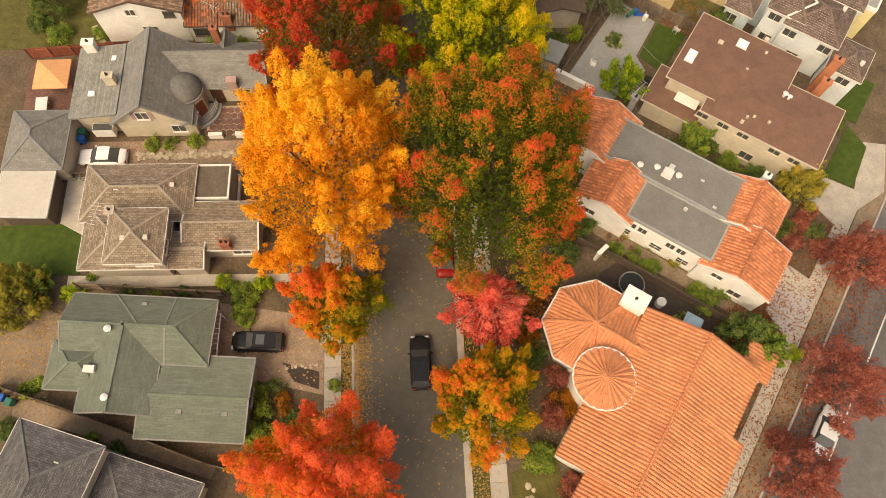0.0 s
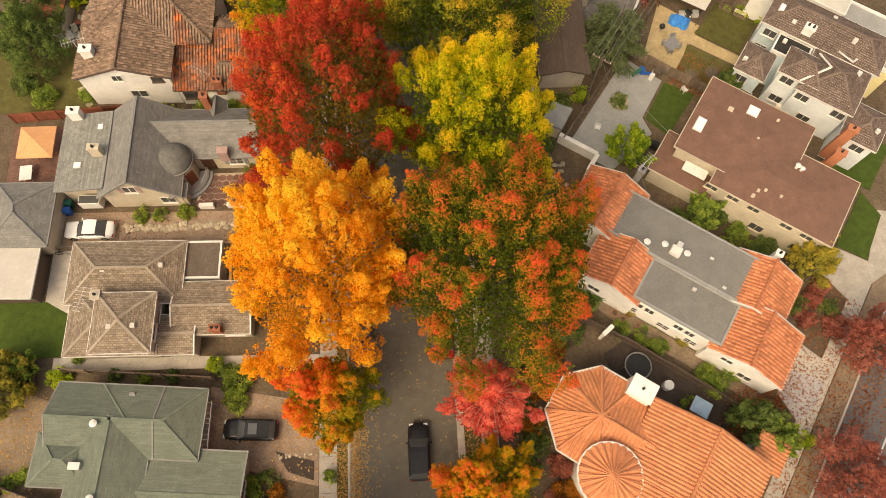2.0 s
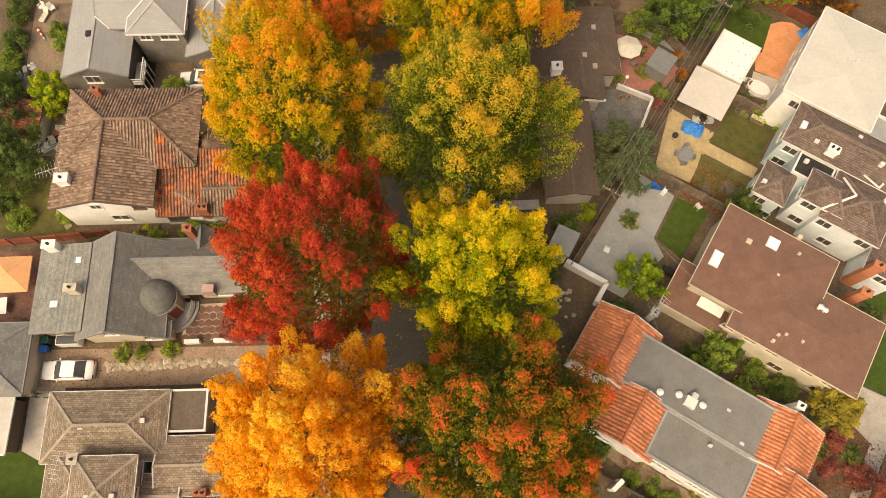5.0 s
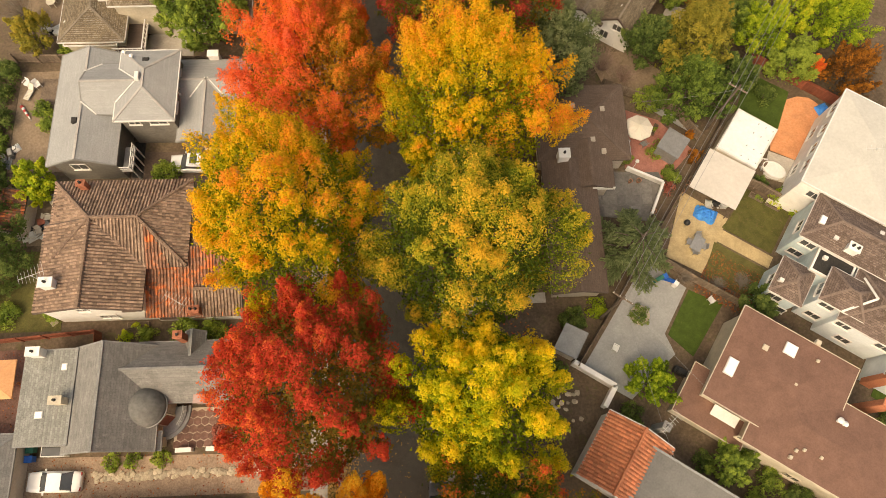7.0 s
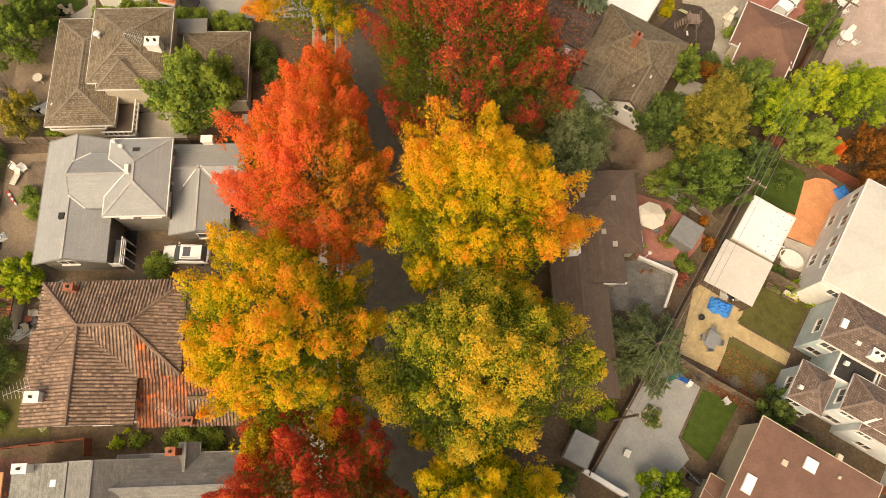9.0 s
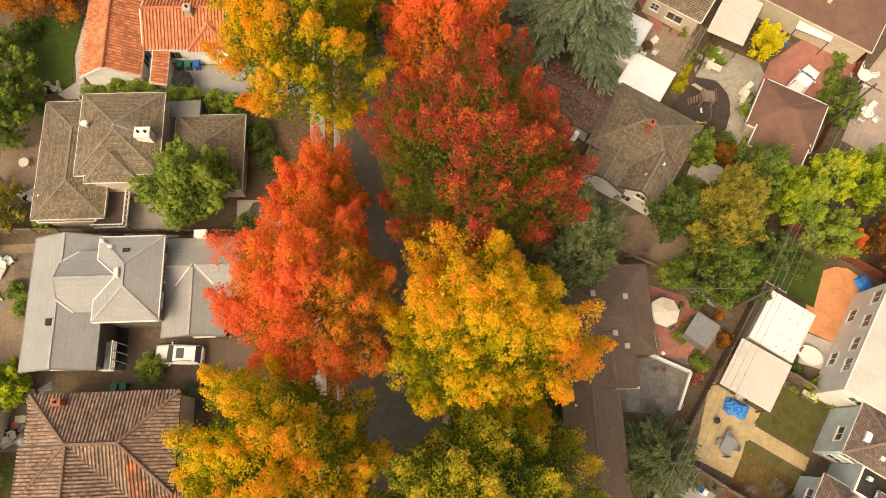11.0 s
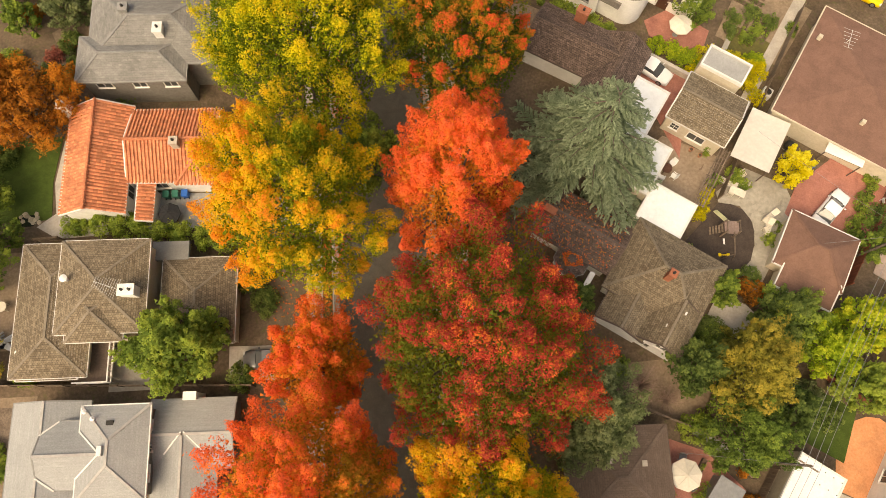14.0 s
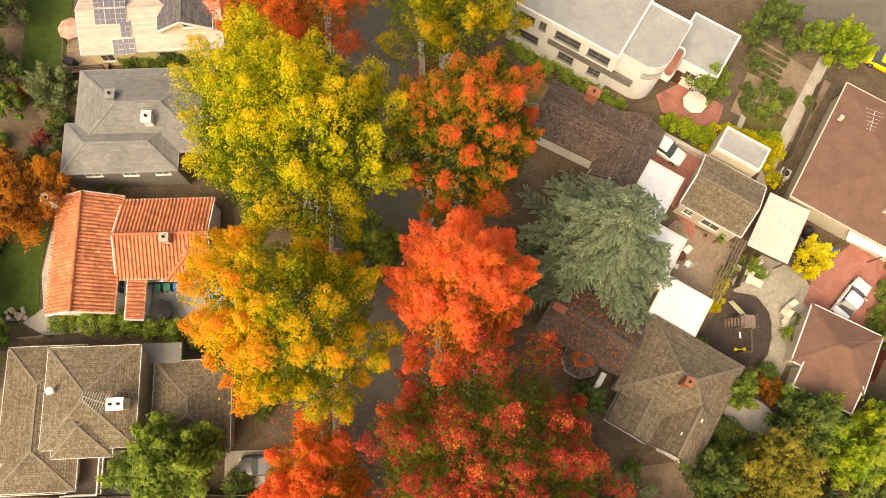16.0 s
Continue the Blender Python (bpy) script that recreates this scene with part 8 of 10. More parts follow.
T = thing("slab_terrace", "grey slate slabs with pale mortar joints", "terrace", 23.0, 59.4, kind="structure")
SLATE = mat("slate_slab", (0.13, 0.122, 0.112), (0.21, 0.195, 0.18), 4, 0.8, 0.3, 0.3, objvar=0.2)
for i in range(5):
    for j in range(4):
        w, d = 0.62 - 0.14 * ((i + j) % 2), 0.56 - 0.1 * (i % 2)
        part("slab", boxes((-3.0 + 1.3 * i - w, -3.0 + 1.3 * i + w, -1.7 + 1.2 * j - d, -1.7 + 1.2 * j + d, 0.0, 0.115), bevel=0.01), SLATE, T)


# ---- garden things ----
def umbrella(x, y, r, h, cloth, label, sides=8, turn=0.0, drop=0.5):
    T = thing("parasol", label, "parasol", x, y)
    bm = bmesh.new()
    tip = bm.verts.new((0, 0, h))
    ring = [bm.verts.new((r * math.cos(radians(turn) + 6.2832 * k / sides), r * math.sin(radians(turn) + 6.2832 * k / sides), h - drop)) for k in range(sides)]
    low = [bm.verts.new((v.co.x, v.co.y, v.co.z - 0.14)) for v in ring]
    for k in range(sides):
        bm.faces.new((ring[k], ring[(k + 1) % sides], tip))
        bm.faces.new((low[k], low[(k + 1) % sides], ring[(k + 1) % sides], ring[k]))
    part("canopy", bm, cloth, T)
    bm = bmesh.new()
    disc(bm, 0, 0, 0, h - 0.02, 0.03)
    part("pole", bm, METAL, T)
    bm = bmesh.new()
    disc(bm, 0, 0, 0, 0.12, 0.35, 0.28)
    part("base", bm, GREY_METAL, T)
    for k in range(sides):
        bm = bmesh.new()
        a = radians(turn) + 6.2832 * k / sides
        tube(bm, [(0, 0, h + 0.01), (r * math.cos(a), r * math.sin(a), h - drop + 0.012)], 0.015, 4)
        part("rib", bm, cloth, T)


def table(x, y, w, d, h, yaw, top, label, round_top=False):
    T = thing("garden_table", label, "table", x, y, 0.05, yaw)
    if round_top:
        bm = bmesh.new()
        disc(bm, 0, 0, h - 0.05, h, w / 2, w / 2, 20)
    else:
        bm = boxes((-w / 2, w / 2, -d / 2, d / 2, h - 0.05, h), bevel=0.015)
    part("tabletop", bm, top, T)
    for i in (-1, 1):
        for j in (-1, 1):
            part("leg", boxes((i * w * 0.32 - 0.03, i * w * 0.32 + 0.03, j * d * 0.32 - 0.03, j * d * 0.32 + 0.03, 0, h - 0.05)), top, T)


def chair(x, y, yaw, material, label):
    T = thing("garden_chair", label, "chair", x, y, 0.05, yaw, group="garden chairs")
    part("seat", boxes((-0.28, 0.28, -0.28, 0.28, 0.38, 0.44), bevel=0.02), material, T)
    bm = boxes((-0.28, 0.28, -0.03, 0.03, 0, 0.5), bevel=0.02)
    b = part("backrest", bm, material, T)
    b.matrix_basis = pose(0, 0.27, 0.44, -12)
    for i in (-1, 1):
        for j in (-1, 1):
            part("leg", boxes((i * 0.25 - 0.025, i * 0.25 + 0.025, j * 0.25 - 0.025, j * 0.25 + 0.025, 0, 0.38)), material, T)
        part("armrest", boxes((i * 0.29 - 0.04, i * 0.29 + 0.04, -0.25, 0.25, 0.6, 0.64), bevel=0.01), material, T)


def wheelie_bin(x, y, yaw, material, label):
    T = thing("wheeled_bin", label, "bin", x, y, 0.05, yaw, group="wheeled bins")
    bm = bmesh.new()
    lo = [(-0.23, -0.25), (0.23, -0.25), (0.23, 0.25), (-0.23, 0.25)]
    loft(bm, [[(a, b, 0.08) for a, b in lo], [(a * 1.25, b * 1.25, 0.95) for a, b in lo]])
    part("body", bm, material, T)
    part("lid", boxes((-0.31, 0.31, -0.36, 0.34, 0.95, 1.02), bevel=0.025), material, T)
    bm = bmesh.new()
    tube(bm, [(-0.27, 0.36, 0.92), (0.27, 0.36, 0.92)], 0.02, 5)
    part("handle", bm, material, T)
    for k in (-1, 1):
        bm = bmesh.new()
        tube(bm, [(k * 0.2, 0.25, 0.11), (k * 0.26, 0.25, 0.11)], 0.11, 10)
        part("wheel", bm, RUBBER, T)


umbrella(-36.4, 43.4, 2.45, 2.9, ORANGE_CLOTH, "square orange canvas garden canopy", 4, 45, 0.7)
umbrella(24.8, 66.0, 1.45, 2.5, PALE_CLOTH, "pale canvas parasol on the brick patio")
umbrella(31.0, 110.9, 1.25, 2.5, PALE_CLOTH, "pale canvas parasol on the red patio", 8, 20)
umbrella(-31.9, 122.3, 1.25, 2.3, mat("striped_canvas", (0.55, 0.22, 0.16), (0.7, 0.5, 0.42), 2.5), "red and cream parasol on the deck")
table(-37.8, 40.8, 1.2, 1.6, 0.75, 4, WHITE_PLASTIC, "white garden table on the brick yard")
table(29.3, 53.7, 1.1, 1.6, 0.72, -34, GREY_METAL, "grey garden table on the sandy patio")
table(27.7, 95.4, 1.1, 1.1, 0.72, 0, DARK_WOOD, "dark round table in the courtyard", True)
table(-37.2, 84.6, 1.0, 1.0, 0.72, 0, PALE_CLOTH, "pale round table in the bare yard", True)
table(34.5, 92.5, 0.8, 1.6, 0.72, 60, PALE_CLOTH, "pale picnic table on the concrete yard")
for cx, cy, a in ((27.0, 96.2, 30), (28.5, 96.0, -50), (27.1, 94.5, 150), (28.4, 94.6, -130)):
    chair(cx, cy, a, WHITE_PLASTIC, "white plastic garden chair round the courtyard table")
for cx, cy, a in ((23.9, 65.4, 110), (25.6, 64.9, -150), (25.2, 67.4, -20), (29.05, 52.95, 180), (29.6, 54.5, 0), (28.65, 53.95, 70), (29.95, 53.45, -110)):
    chair(cx, cy, a, GREY_METAL, "grey metal garden chair beside the table")
for cx, cy, a in ((34.0, 92.6, 60), (35.5, 93.4, -120), (35.4, 94.4, 20), (37.0, 89.4, 40), (36.8, 88.4, 100), (-35.3, 58.0, 20), (-34.6, 59.4, 90)):
    chair(cx, cy, a, PALE_CLOTH, "pale garden chair standing on the concrete")
wheelie_bin(-33.2, 37.3, 90, GREEN_PLASTIC, "green wheeled bin beside the garage")
wheelie_bin(-33.2, 36.5, 90, BLUE_PLASTIC, "blue wheeled bin beside the garage")
wheelie_bin(-22.3, 95.0, 180, GREEN_PLASTIC, "green wheeled bin by the white wall")
wheelie_bin(-21.4, 95.0, 180, GREEN_PLASTIC, "green wheeled bin by the white wall")
wheelie_bin(-20.5, 95.0, 180, BLUE_PLASTIC, "blue wheeled bin by the white wall")
wheelie_bin(28.0, 36.0, -34, BLUE_PLASTIC, "blue wheeled bin below the cream wall")
wheelie_bin(28.6, 35.6, -34, BLACK_PLASTIC, "black wheeled bin below the cream wall")
wheelie_bin(41.8, 94.6, -34, GREEN_PLASTIC, "green wheeled bin beside the yellow tree")
wheelie_bin(42.6, 95.0, -34, BLUE_PLASTIC, "blue wheeled bin beside the yellow tree")
wheelie_bin(-37.6, 11.4, -20, BLUE_PLASTIC, "blue bin beside the fence")
wheelie_bin(-23.0, 31.8, 180, BLUE_PLASTIC, "blue wheeled bin behind the taupe house")
wheelie_bin(-24.0, 31.9, 180, GREEN_PLASTIC, "green wheeled bin behind the taupe house")
wheelie_bin(-22.1, 31.8, 180, BLACK_PLASTIC, "black wheeled bin behind the taupe house")


def canopy(x, y, w, d, h, yaw, sheet, label, slope=0.25):
    """A lean-to roof sheet on posts."""
    T = thing("carport", label, "canopy", x, y, 0, yaw)
    bm = bmesh.new()
    bar(bm, (-w / 2, 0, h), (w / 2, 0, h + slope), d, 0.07)
    part("roof_sheet", bm, sheet, T)
    for i in (-1, 1):
        for j in (-1, 1):
            part("post", boxes((i * (w / 2 - 0.12) - 0.05, i * (w / 2 - 0.12) + 0.05, j * (d / 2 - 0.12) - 0.05, j * (d / 2 - 0.12) + 0.05, 0, h + i * slope / 2 - 0.03 + slope / 2 - 0.02)), BROWN_TRIM, T)
        bm = bmesh.new()
        bar(bm, (-w / 2, i * (d / 2 - 0.1), h - 0.1), (w / 2, i * (d / 2 - 0.1), h + slope - 0.1), 0.1, 0.12)
        part("beam", bm, BROWN_TRIM, T)


canopy(32.1, 59.7, 4.9, 4.9, 2.5, -35, PALE_SHEET, "pale sheet canopy over the back yard")
canopy(36.8, 97.2, 4.0, 6.0, 2.5, -32, PALE_SHEET, "pale canvas carport roof")
canopy(45.2, 95.4, 3.8, 1.6, 2.4, -32, FLAT_WHITE, "narrow white awning along the cream wall")

G = thing("shed", "small garden shed with a pale roof", "shed", 15.4, 44.4, 0, -31)
block(G, 15.4, 44.4, 2.2, 2.7, 2.0, 0.25, "sE", roof=GREY_CONCRETE, wall=TAUPE_WALL, trim=GREY_TRIM, oh=0.12, edge=0.06)
G = thing("shed", "grey metal garden shed", "shed", 28.1, 64.1, 0, -38)
block(G, 28.1, 64.1, 2.4, 2.5, 1.9, 0.2, "sN", roof=GREY_METAL, wall=GREY_METAL, trim=GREY_METAL, oh=0.08, edge=0.05)

T = thing("trampoline", "round black trampoline with a safety ring", "trampoline", 20.3, 18.8)
bm = bmesh.new()
disc(bm, 0, 0, 0.7, 0.74, 1.05, 1.05, 24)
part("mat", bm, BLACK_PLASTIC, T)
bm = bmesh.new()
tube(bm, [(1.2 * math.cos(a), 1.2 * math.sin(a), 0.76) for a in (6.2832 * k / 24 for k in range(25))], 0.07, 6, False)
part("rim", bm, GREY_METAL, T)
for k in range(6):
    bm = bmesh.new()
    a = 6.2832 * k / 6
    tube(bm, [(1.15 * math.cos(a), 1.15 * math.sin(a), 0), (1.15 * math.cos(a), 1.15 * math.sin(a), 0.74)], 0.03, 5)
    part("leg", bm, METAL, T)
T = thing("hot_tub", "pale blue covered hot tub in the side yard", "hot tub", 25.4, 14.8, 0.05, -34)
part("tub", boxes((-0.95, 0.95, -0.85, 0.85, 0, 0.75), bevel=0.06), DARK_WOOD, T)
part("cover", boxes((-0.85, 0.85, -0.75, 0.75, 0.75, 0.86), bevel=0.05), mat("pale_blue_cover", (0.35, 0.52, 0.68), (0.45, 0.6, 0.74), 4, 0.6), T, "pale blue cover")
T = thing("water_tank", "round white tank lid", "tank", 22.8, 16.9, 0.05)
bm = bmesh.new()
disc(bm, 0, 0, 0, 0.9, 0.45, 0.45, 20)
part("tank", bm, WHITE_PLASTIC, T)
T = thing("planter", "round planter with dark shrub in the concrete yard", "planter", 22.7, 46.9, 0.05)
bm = bmesh.new()
disc(bm, 0, 0, 0, 0.3, 0.95, 0.95, 14)
part("pot", bm, STONE, T)
T = thing("tarpaulin", "bright blue tarpaulin over a heap", "tarpaulin", 30.8, 56.9, 0.05, -30)
bm = bmesh.new()
bmesh.ops.create_grid(bm, x_segments=14, y_segments=10, size=1.0)
for v in bm.verts:
    d = max(abs(v.co.x), abs(v.co.y))
    v.co.z = (0.7 * (1 - d ** 3) + 0.34 * noise.noise(v.co * 3.4) + 0.1) if d < 0.99 else 0.0
    v.co.x *= 1.15 + 0.16 * noise.noise(v.co * 2.3)
    v.co.y *= 0.72 + 0.2 * noise.noise(v.co * 1.7)
part("sheet", bm, TEAL_TARP, T)
T = thing("barbecue", "black kettle barbecue on the sandy patio", "barbecue", 28.6, 55.9, 0.05)
bm = bmesh.new()
bmesh.ops.create_uvsphere(bm, u_segments=14, v_segments=8, radius=0.32, matrix=Matrix.Translation((0, 0, 0.75)))
part("kettle", bm, BLACK_PLASTIC, T)
for k in range(3):
    bm = bmesh.new()
    tube(bm, [(0.1 * math.cos(2.1 * k), 0.1 * math.sin(2.1 * k), 0.6), (0.3 * math.cos(2.1 * k), 0.3 * math.sin(2.1 * k), 0)], 0.02, 5)
    part("leg", bm, METAL, T)


def toy(x, y, yaw, m1, m2, label):
    T = thing("toy_slide", label, "toy", x, y, 0.05, yaw)
    bm = bmesh.new()
    bar(bm, (-0.7, 0, 0.05), (0.2, 0, 0.8), 0.4, 0.06)
    part("chute", bm, m1, T)
    part("steps", boxes((0.2, 0.65, -0.25, 0.25, 0, 0.78), (0.2, 0.26, -0.3, -0.24, 0.78, 1.1), (0.2, 0.26, 0.24, 0.3, 0.78, 1.1), bevel=0.03), m2, T)


toy(25.2, 50.4, 20, GREEN_PLASTIC, BLUE_PLASTIC, "green and blue plastic toy slide")
toy(26.2, 50.0, -40, BLUE_PLASTIC, WHITE_PLASTIC, "blue and white plastic toy slide")
T = thing("climbing_frame", "weathered wooden climbing frame with a pale slide", "play frame", 32.9, 88.6, 0.06, -6)
for i in (-1, 1):
    for j in (-1, 1):
        part("post", boxes((i * 0.62 - 0.06, i * 0.62 + 0.06, j * 0.56 - 0.06, j * 0.56 + 0.06, 0, 2.1)), FENCE_WOOD, T)
    part("guard_rail", boxes((i * 0.62 - 0.03, i * 0.62 + 0.03, -0.5, 0.5, 1.95, 2.05)), FENCE_WOOD, T)
for k in range(6):
    part("deck_board", boxes((-0.7, 0.7, -0.64 + 0.215 * k, -0.44 + 0.215 * k, 1.42, 1.48)), mat("worn_deck", (0.2, 0.14, 0.12), (0.3, 0.22, 0.19), 6), T)
for k in range(5):
    part("step", boxes((-1.7 + 0.2 * k, -1.52 + 0.2 * k, -0.45, 0.35, 0.26 * k + 0.1, 0.26 * k + 0.16)), FENCE_WOOD, T)
bm = bmesh.new()
bar(bm, (-0.4, 0.56, 1.45), (-1.0, 2.1, 0.15), 0.45, 0.06)
part("slide", bm, mat("pale_yellow_plastic", (0.6, 0.58, 0.32), (0.68, 0.66, 0.4), 4, 0.5), T)
bm = bmesh.new()
bar(bm, (0, -0.6, 2.0), (-0.1, -2.9, 2.0), 0.1, 0.1)
part("swing_beam", bm, FENCE_WOOD, T)
for k in (-1, 1):
    bm = bmesh.new()
    bar(bm, (-0.1, -2.85, 2.0), (-0.1 + 0.6 * k, -2.9, 0), 0.09, 0.09)
    part("brace", bm, FENCE_WOOD, T)
part("swing_seat", boxes((-0.55, -0.35, -1.5, -0.9, 0.5, 0.55), bevel=0.02), WHITE_PLASTIC, T, "white plastic swing seat")
T = thing("seesaw", "small yellow toy seesaw on the rubber surface", "toy", 32.2, 86.15, 0.06, -3)
part("beam", boxes((-0.45, 0.45, -0.05, 0.05, 0.22, 0.3), bevel=0.02), YELLOW_PAINT, T)
for k in (-1, 1):
    part("seat", boxes((k * 0.42 - 0.14, k * 0.42 + 0.14, -0.16, 0.16, 0.28, 0.38), bevel=0.03), YELLOW_PAINT, T)
part("stand", boxes((-0.1, 0.1, -0.15, 0.15, 0, 0.22), bevel=0.03), BLACK_PLASTIC, T)
T = thing("patio_bench", "pale garden bench on the worn lawn edge", "bench", 37.9, 57.7, 0.05, -34)
part("seat", boxes((-0.7, 0.7, -0.25, 0.25, 0.4, 0.46), bevel=0.02), PALE_CLOTH, T)
for k in (-0.6, 0.6):
    part("leg", boxes((k - 0.05, k + 0.05, -0.22, 0.22, 0, 0.4)), PALE_CLOTH, T)
T = thing("plunge_pool", "oval white garden pool", "pool", 38.7, 61.4, 0.05, -34)
bm = bmesh.new()
loft(bm, [[(1.25 * k * math.cos(a), 0.85 * k * math.sin(a), z) for a in (6.2832 * q / 24 for q in range(24))] for k, z in ((1.0, 0.0), (1.0, 0.5), (0.93, 0.52), (0.9, 0.42))])
part("basin", bm, WHITE_PLASTIC, T)
T = thing("air_conditioner", "grey outdoor air conditioner unit", "air conditioner", 39.5, 103.3, 0.05, -34)
part("case", boxes((-0.5, 0.5, -0.5, 0.5, 0, 0.85), bevel=0.03), PALE_METAL, T)
bm = bmesh.new()
disc(bm, 0, 0, 0.85, 0.88, 0.38, 0.36, 18)
part("fan_grille", bm, SOOT, T)
T = thing("barbecue", "black gas barbecue on the concrete yard", "barbecue", 25.6, 41.3, 0.05, -34)
part("cabinet", boxes((-0.6, 0.6, -0.3, 0.3, 0.1, 0.85), bevel=0.02), BLACK_PLASTIC, T)
part("lid", boxes((-0.4, 0.4, -0.28, 0.28, 0.85, 1.1), bevel=0.08), BLACK_PLASTIC, T)
T = thing("pergola", "wooden pergola slats beside the courtyard", "pergola", 31.4, 93.6, 0, 57)
for k in (-3.0, 0.0, 3.0):
    part("post", boxes((k - 0.06, k + 0.06, -0.06, 0.06, 0, 2.3)), FENCE_WOOD, T)
for k in (-0.45, -0.15, 0.15, 0.45):
    part("slat", boxes((-3.4, 3.4, k - 0.05, k + 0.05, 2.38, 2.46)), FENCE_WOOD, T)
for k in range(9):
    part("crossbar", boxes((-3.2 + 0.8 * k - 0.03, -3.2 + 0.8 * k + 0.03, -0.6, 0.6, 2.3, 2.38)), FENCE_WOOD, T)

# ---- solar panels on the cream house, each panel by itself ----
SOLAR = glass_mat("solar_cell", (0.02, 0.022, 0.05), 0.15)
for px, py in [(-27.7 + 1.04 * i, 121.75 + 1.5 * j) for i in range(3) for j in range(2)] + [(-25.3, 120.55), (-25.1, 119.05), (-26.2, 119.0)]:
    T = thing("solar_panel", "dark blue solar panel on the cream roof", "solar panel", px, py, 3.12 + (py - 118.6) * 0.4, 1.0, group="solar panels")
    T.matrix_world = T.matrix_world @ pose(0, 0, 0, 21.8)
    part("frame", boxes((-0.51, 0.51, -0.76, 0.76, 0, 0.04)), METAL, T)
    for i in range(2):
        for j in range(3):
            part("cell", boxes((-0.48 + 0.49 * i, -0.01 + 0.49 * i, -0.73 + 0.49 * j, -0.26 + 0.49 * j, 0.04, 0.046)), SOLAR, T)

# ---- deck behind the cream house ----
DECK = mat("deck_boards", (0.26, 0.19, 0.14), (0.38, 0.29, 0.22), 6, 0.9, 0.3, 0.3, objvar=0.12)
T = thing("deck", "weathered wooden deck with a dark rail", "deck", -31.0, 120.6, 0, 1)
for k in range(14):
    part("board", boxes((-1.7, 1.9 if k > 3 else 2.6, -2.6 + 0.4 * k, -2.22 + 0.4 * k, 0.48, 0.56)), DECK, T)
for x0, y0 in ((-1.65, -2.5), (-1.65, -0.9), (-1.65, 0.8), (-1.65, 2.6), (0.4, -2.5), (2.4, -2.5)):
    part("post", boxes((x0 - 0.05, x0 + 0.05, y0 - 0.05, y0 + 0.05, 0, 1.5)), BROWN_TRIM, T)
part("hand_rail", boxes((-1.71, -1.59, -2.55, 2.65, 1.5, 1.56)), BROWN_TRIM, T)
part("hand_rail", boxes((-1.58, 2.45, -2.56, -2.44, 1.5, 1.56)), BROWN_TRIM, T)
for k in (0.85, 1.15):
    part("rail", boxes((-1.67, -1.63, -2.5, 2.6, k, k + 0.06)), BROWN_TRIM, T)
    part("rail", boxes((-1.6, 2.4, -2.52, -2.48, k, k + 0.06)), BROWN_TRIM, T)
T = thing("barbecue", "dark covered barbecue on the deck", "barbecue", -32.0, 118.9, 0.56, -20)
part("cover", boxes((-0.65, 0.65, -0.35, 0.35, 0, 1.0), bevel=0.14), BLACK_PLASTIC, T)

# ---- white trellis over the side gate ----
T = thing("trellis", "white ladder trellis over the side gate", "trellis", -18.2, 15.2, 0, -2)
for k in (-0.4, 0.4):
    part("side_rail", boxes((k - 0.04, k + 0.04, -2.1, 2.1, 2.2, 2.28)), WHITE_TRIM, T)
    for y0 in (-2.0, 2.0):
        part("post", boxes((k - 0.04, k + 0.04, y0 - 0.04, y0 + 0.04, 0, 2.2)), WHITE_TRIM, T)
for k in range(10):
    part("crossbar", boxes((-0.36, 0.36, -2.0 + 0.44 * k, -1.95 + 0.44 * k, 2.21, 2.27)), WHITE_TRIM, T)

# ---- kettle barbecue by the carport ----
T = thing("barbecue", "black kettle barbecue beside the carport", "barbecue", 40.7, 97.2, 0.05)
bm = bmesh.new()
bmesh.ops.create_uvsphere(bm, u_segments=16, v_segments=10, radius=0.55, matrix=Matrix.Translation((0, 0, 0.75)))
part("kettle", bm, BLACK_PLASTIC, T)
for k in range(3):
    bm = bmesh.new()
    tube(bm, [(0.2 * math.cos(2.1 * k), 0.2 * math.sin(2.1 * k), 0.5), (0.45 * math.cos(2.1 * k), 0.45 * math.sin(2.1 * k), 0)], 0.03, 5)
    part("leg", bm, METAL, T)

# ---- utility poles and cables ----
POLES = [(18.9, 46.8), (32.6, 66.6), (45.6, 85.4), (9.6, 33.0)]
for x, y in POLES[:3]:
    T = thing("utility_pole", "wooden utility pole with a crossarm", "utility pole", x, y, 0, 54)
    bm = bmesh.new()
    tube(bm, [(0, 0, -0.3), (0, 0, 8.6)], [0.15, 0.1], 8)
    part("pole", bm, BARK, T)
    part("crossarm", boxes((-0.06, 0.06, -1.0, 1.0, 8.0, 8.12)), FENCE_WOOD, T)
    for k in (-0.9, -0.3, 0.3, 0.9):
        bm = bmesh.new()
        disc(bm, 0, k, 8.12, 8.27, 0.05, 0.03, 8)
        part("insulator", bm, PALE_METAL, T)
T = thing("power_cables", "thin grey overhead cables between the poles", "cables")
d = Vector((math.cos(radians(144)), math.sin(radians(144)), 0))
for a, b in zip(POLES[:2], POLES[1:3]):
    for k in (-0.9, -0.3, 0.3, 0.9):
        p, q = Vector((*a, 8.25)) + d * k, Vector((*b, 8.25)) + d * k
        bm = bmesh.new()
        tube(bm, [p.lerp(q, i / 10) - Vector((0, 0, 1.8 * (i / 10) * (1 - i / 10))) for i in range(11)], 0.018, 4)
        part("cable", bm, GREY_METAL, T)
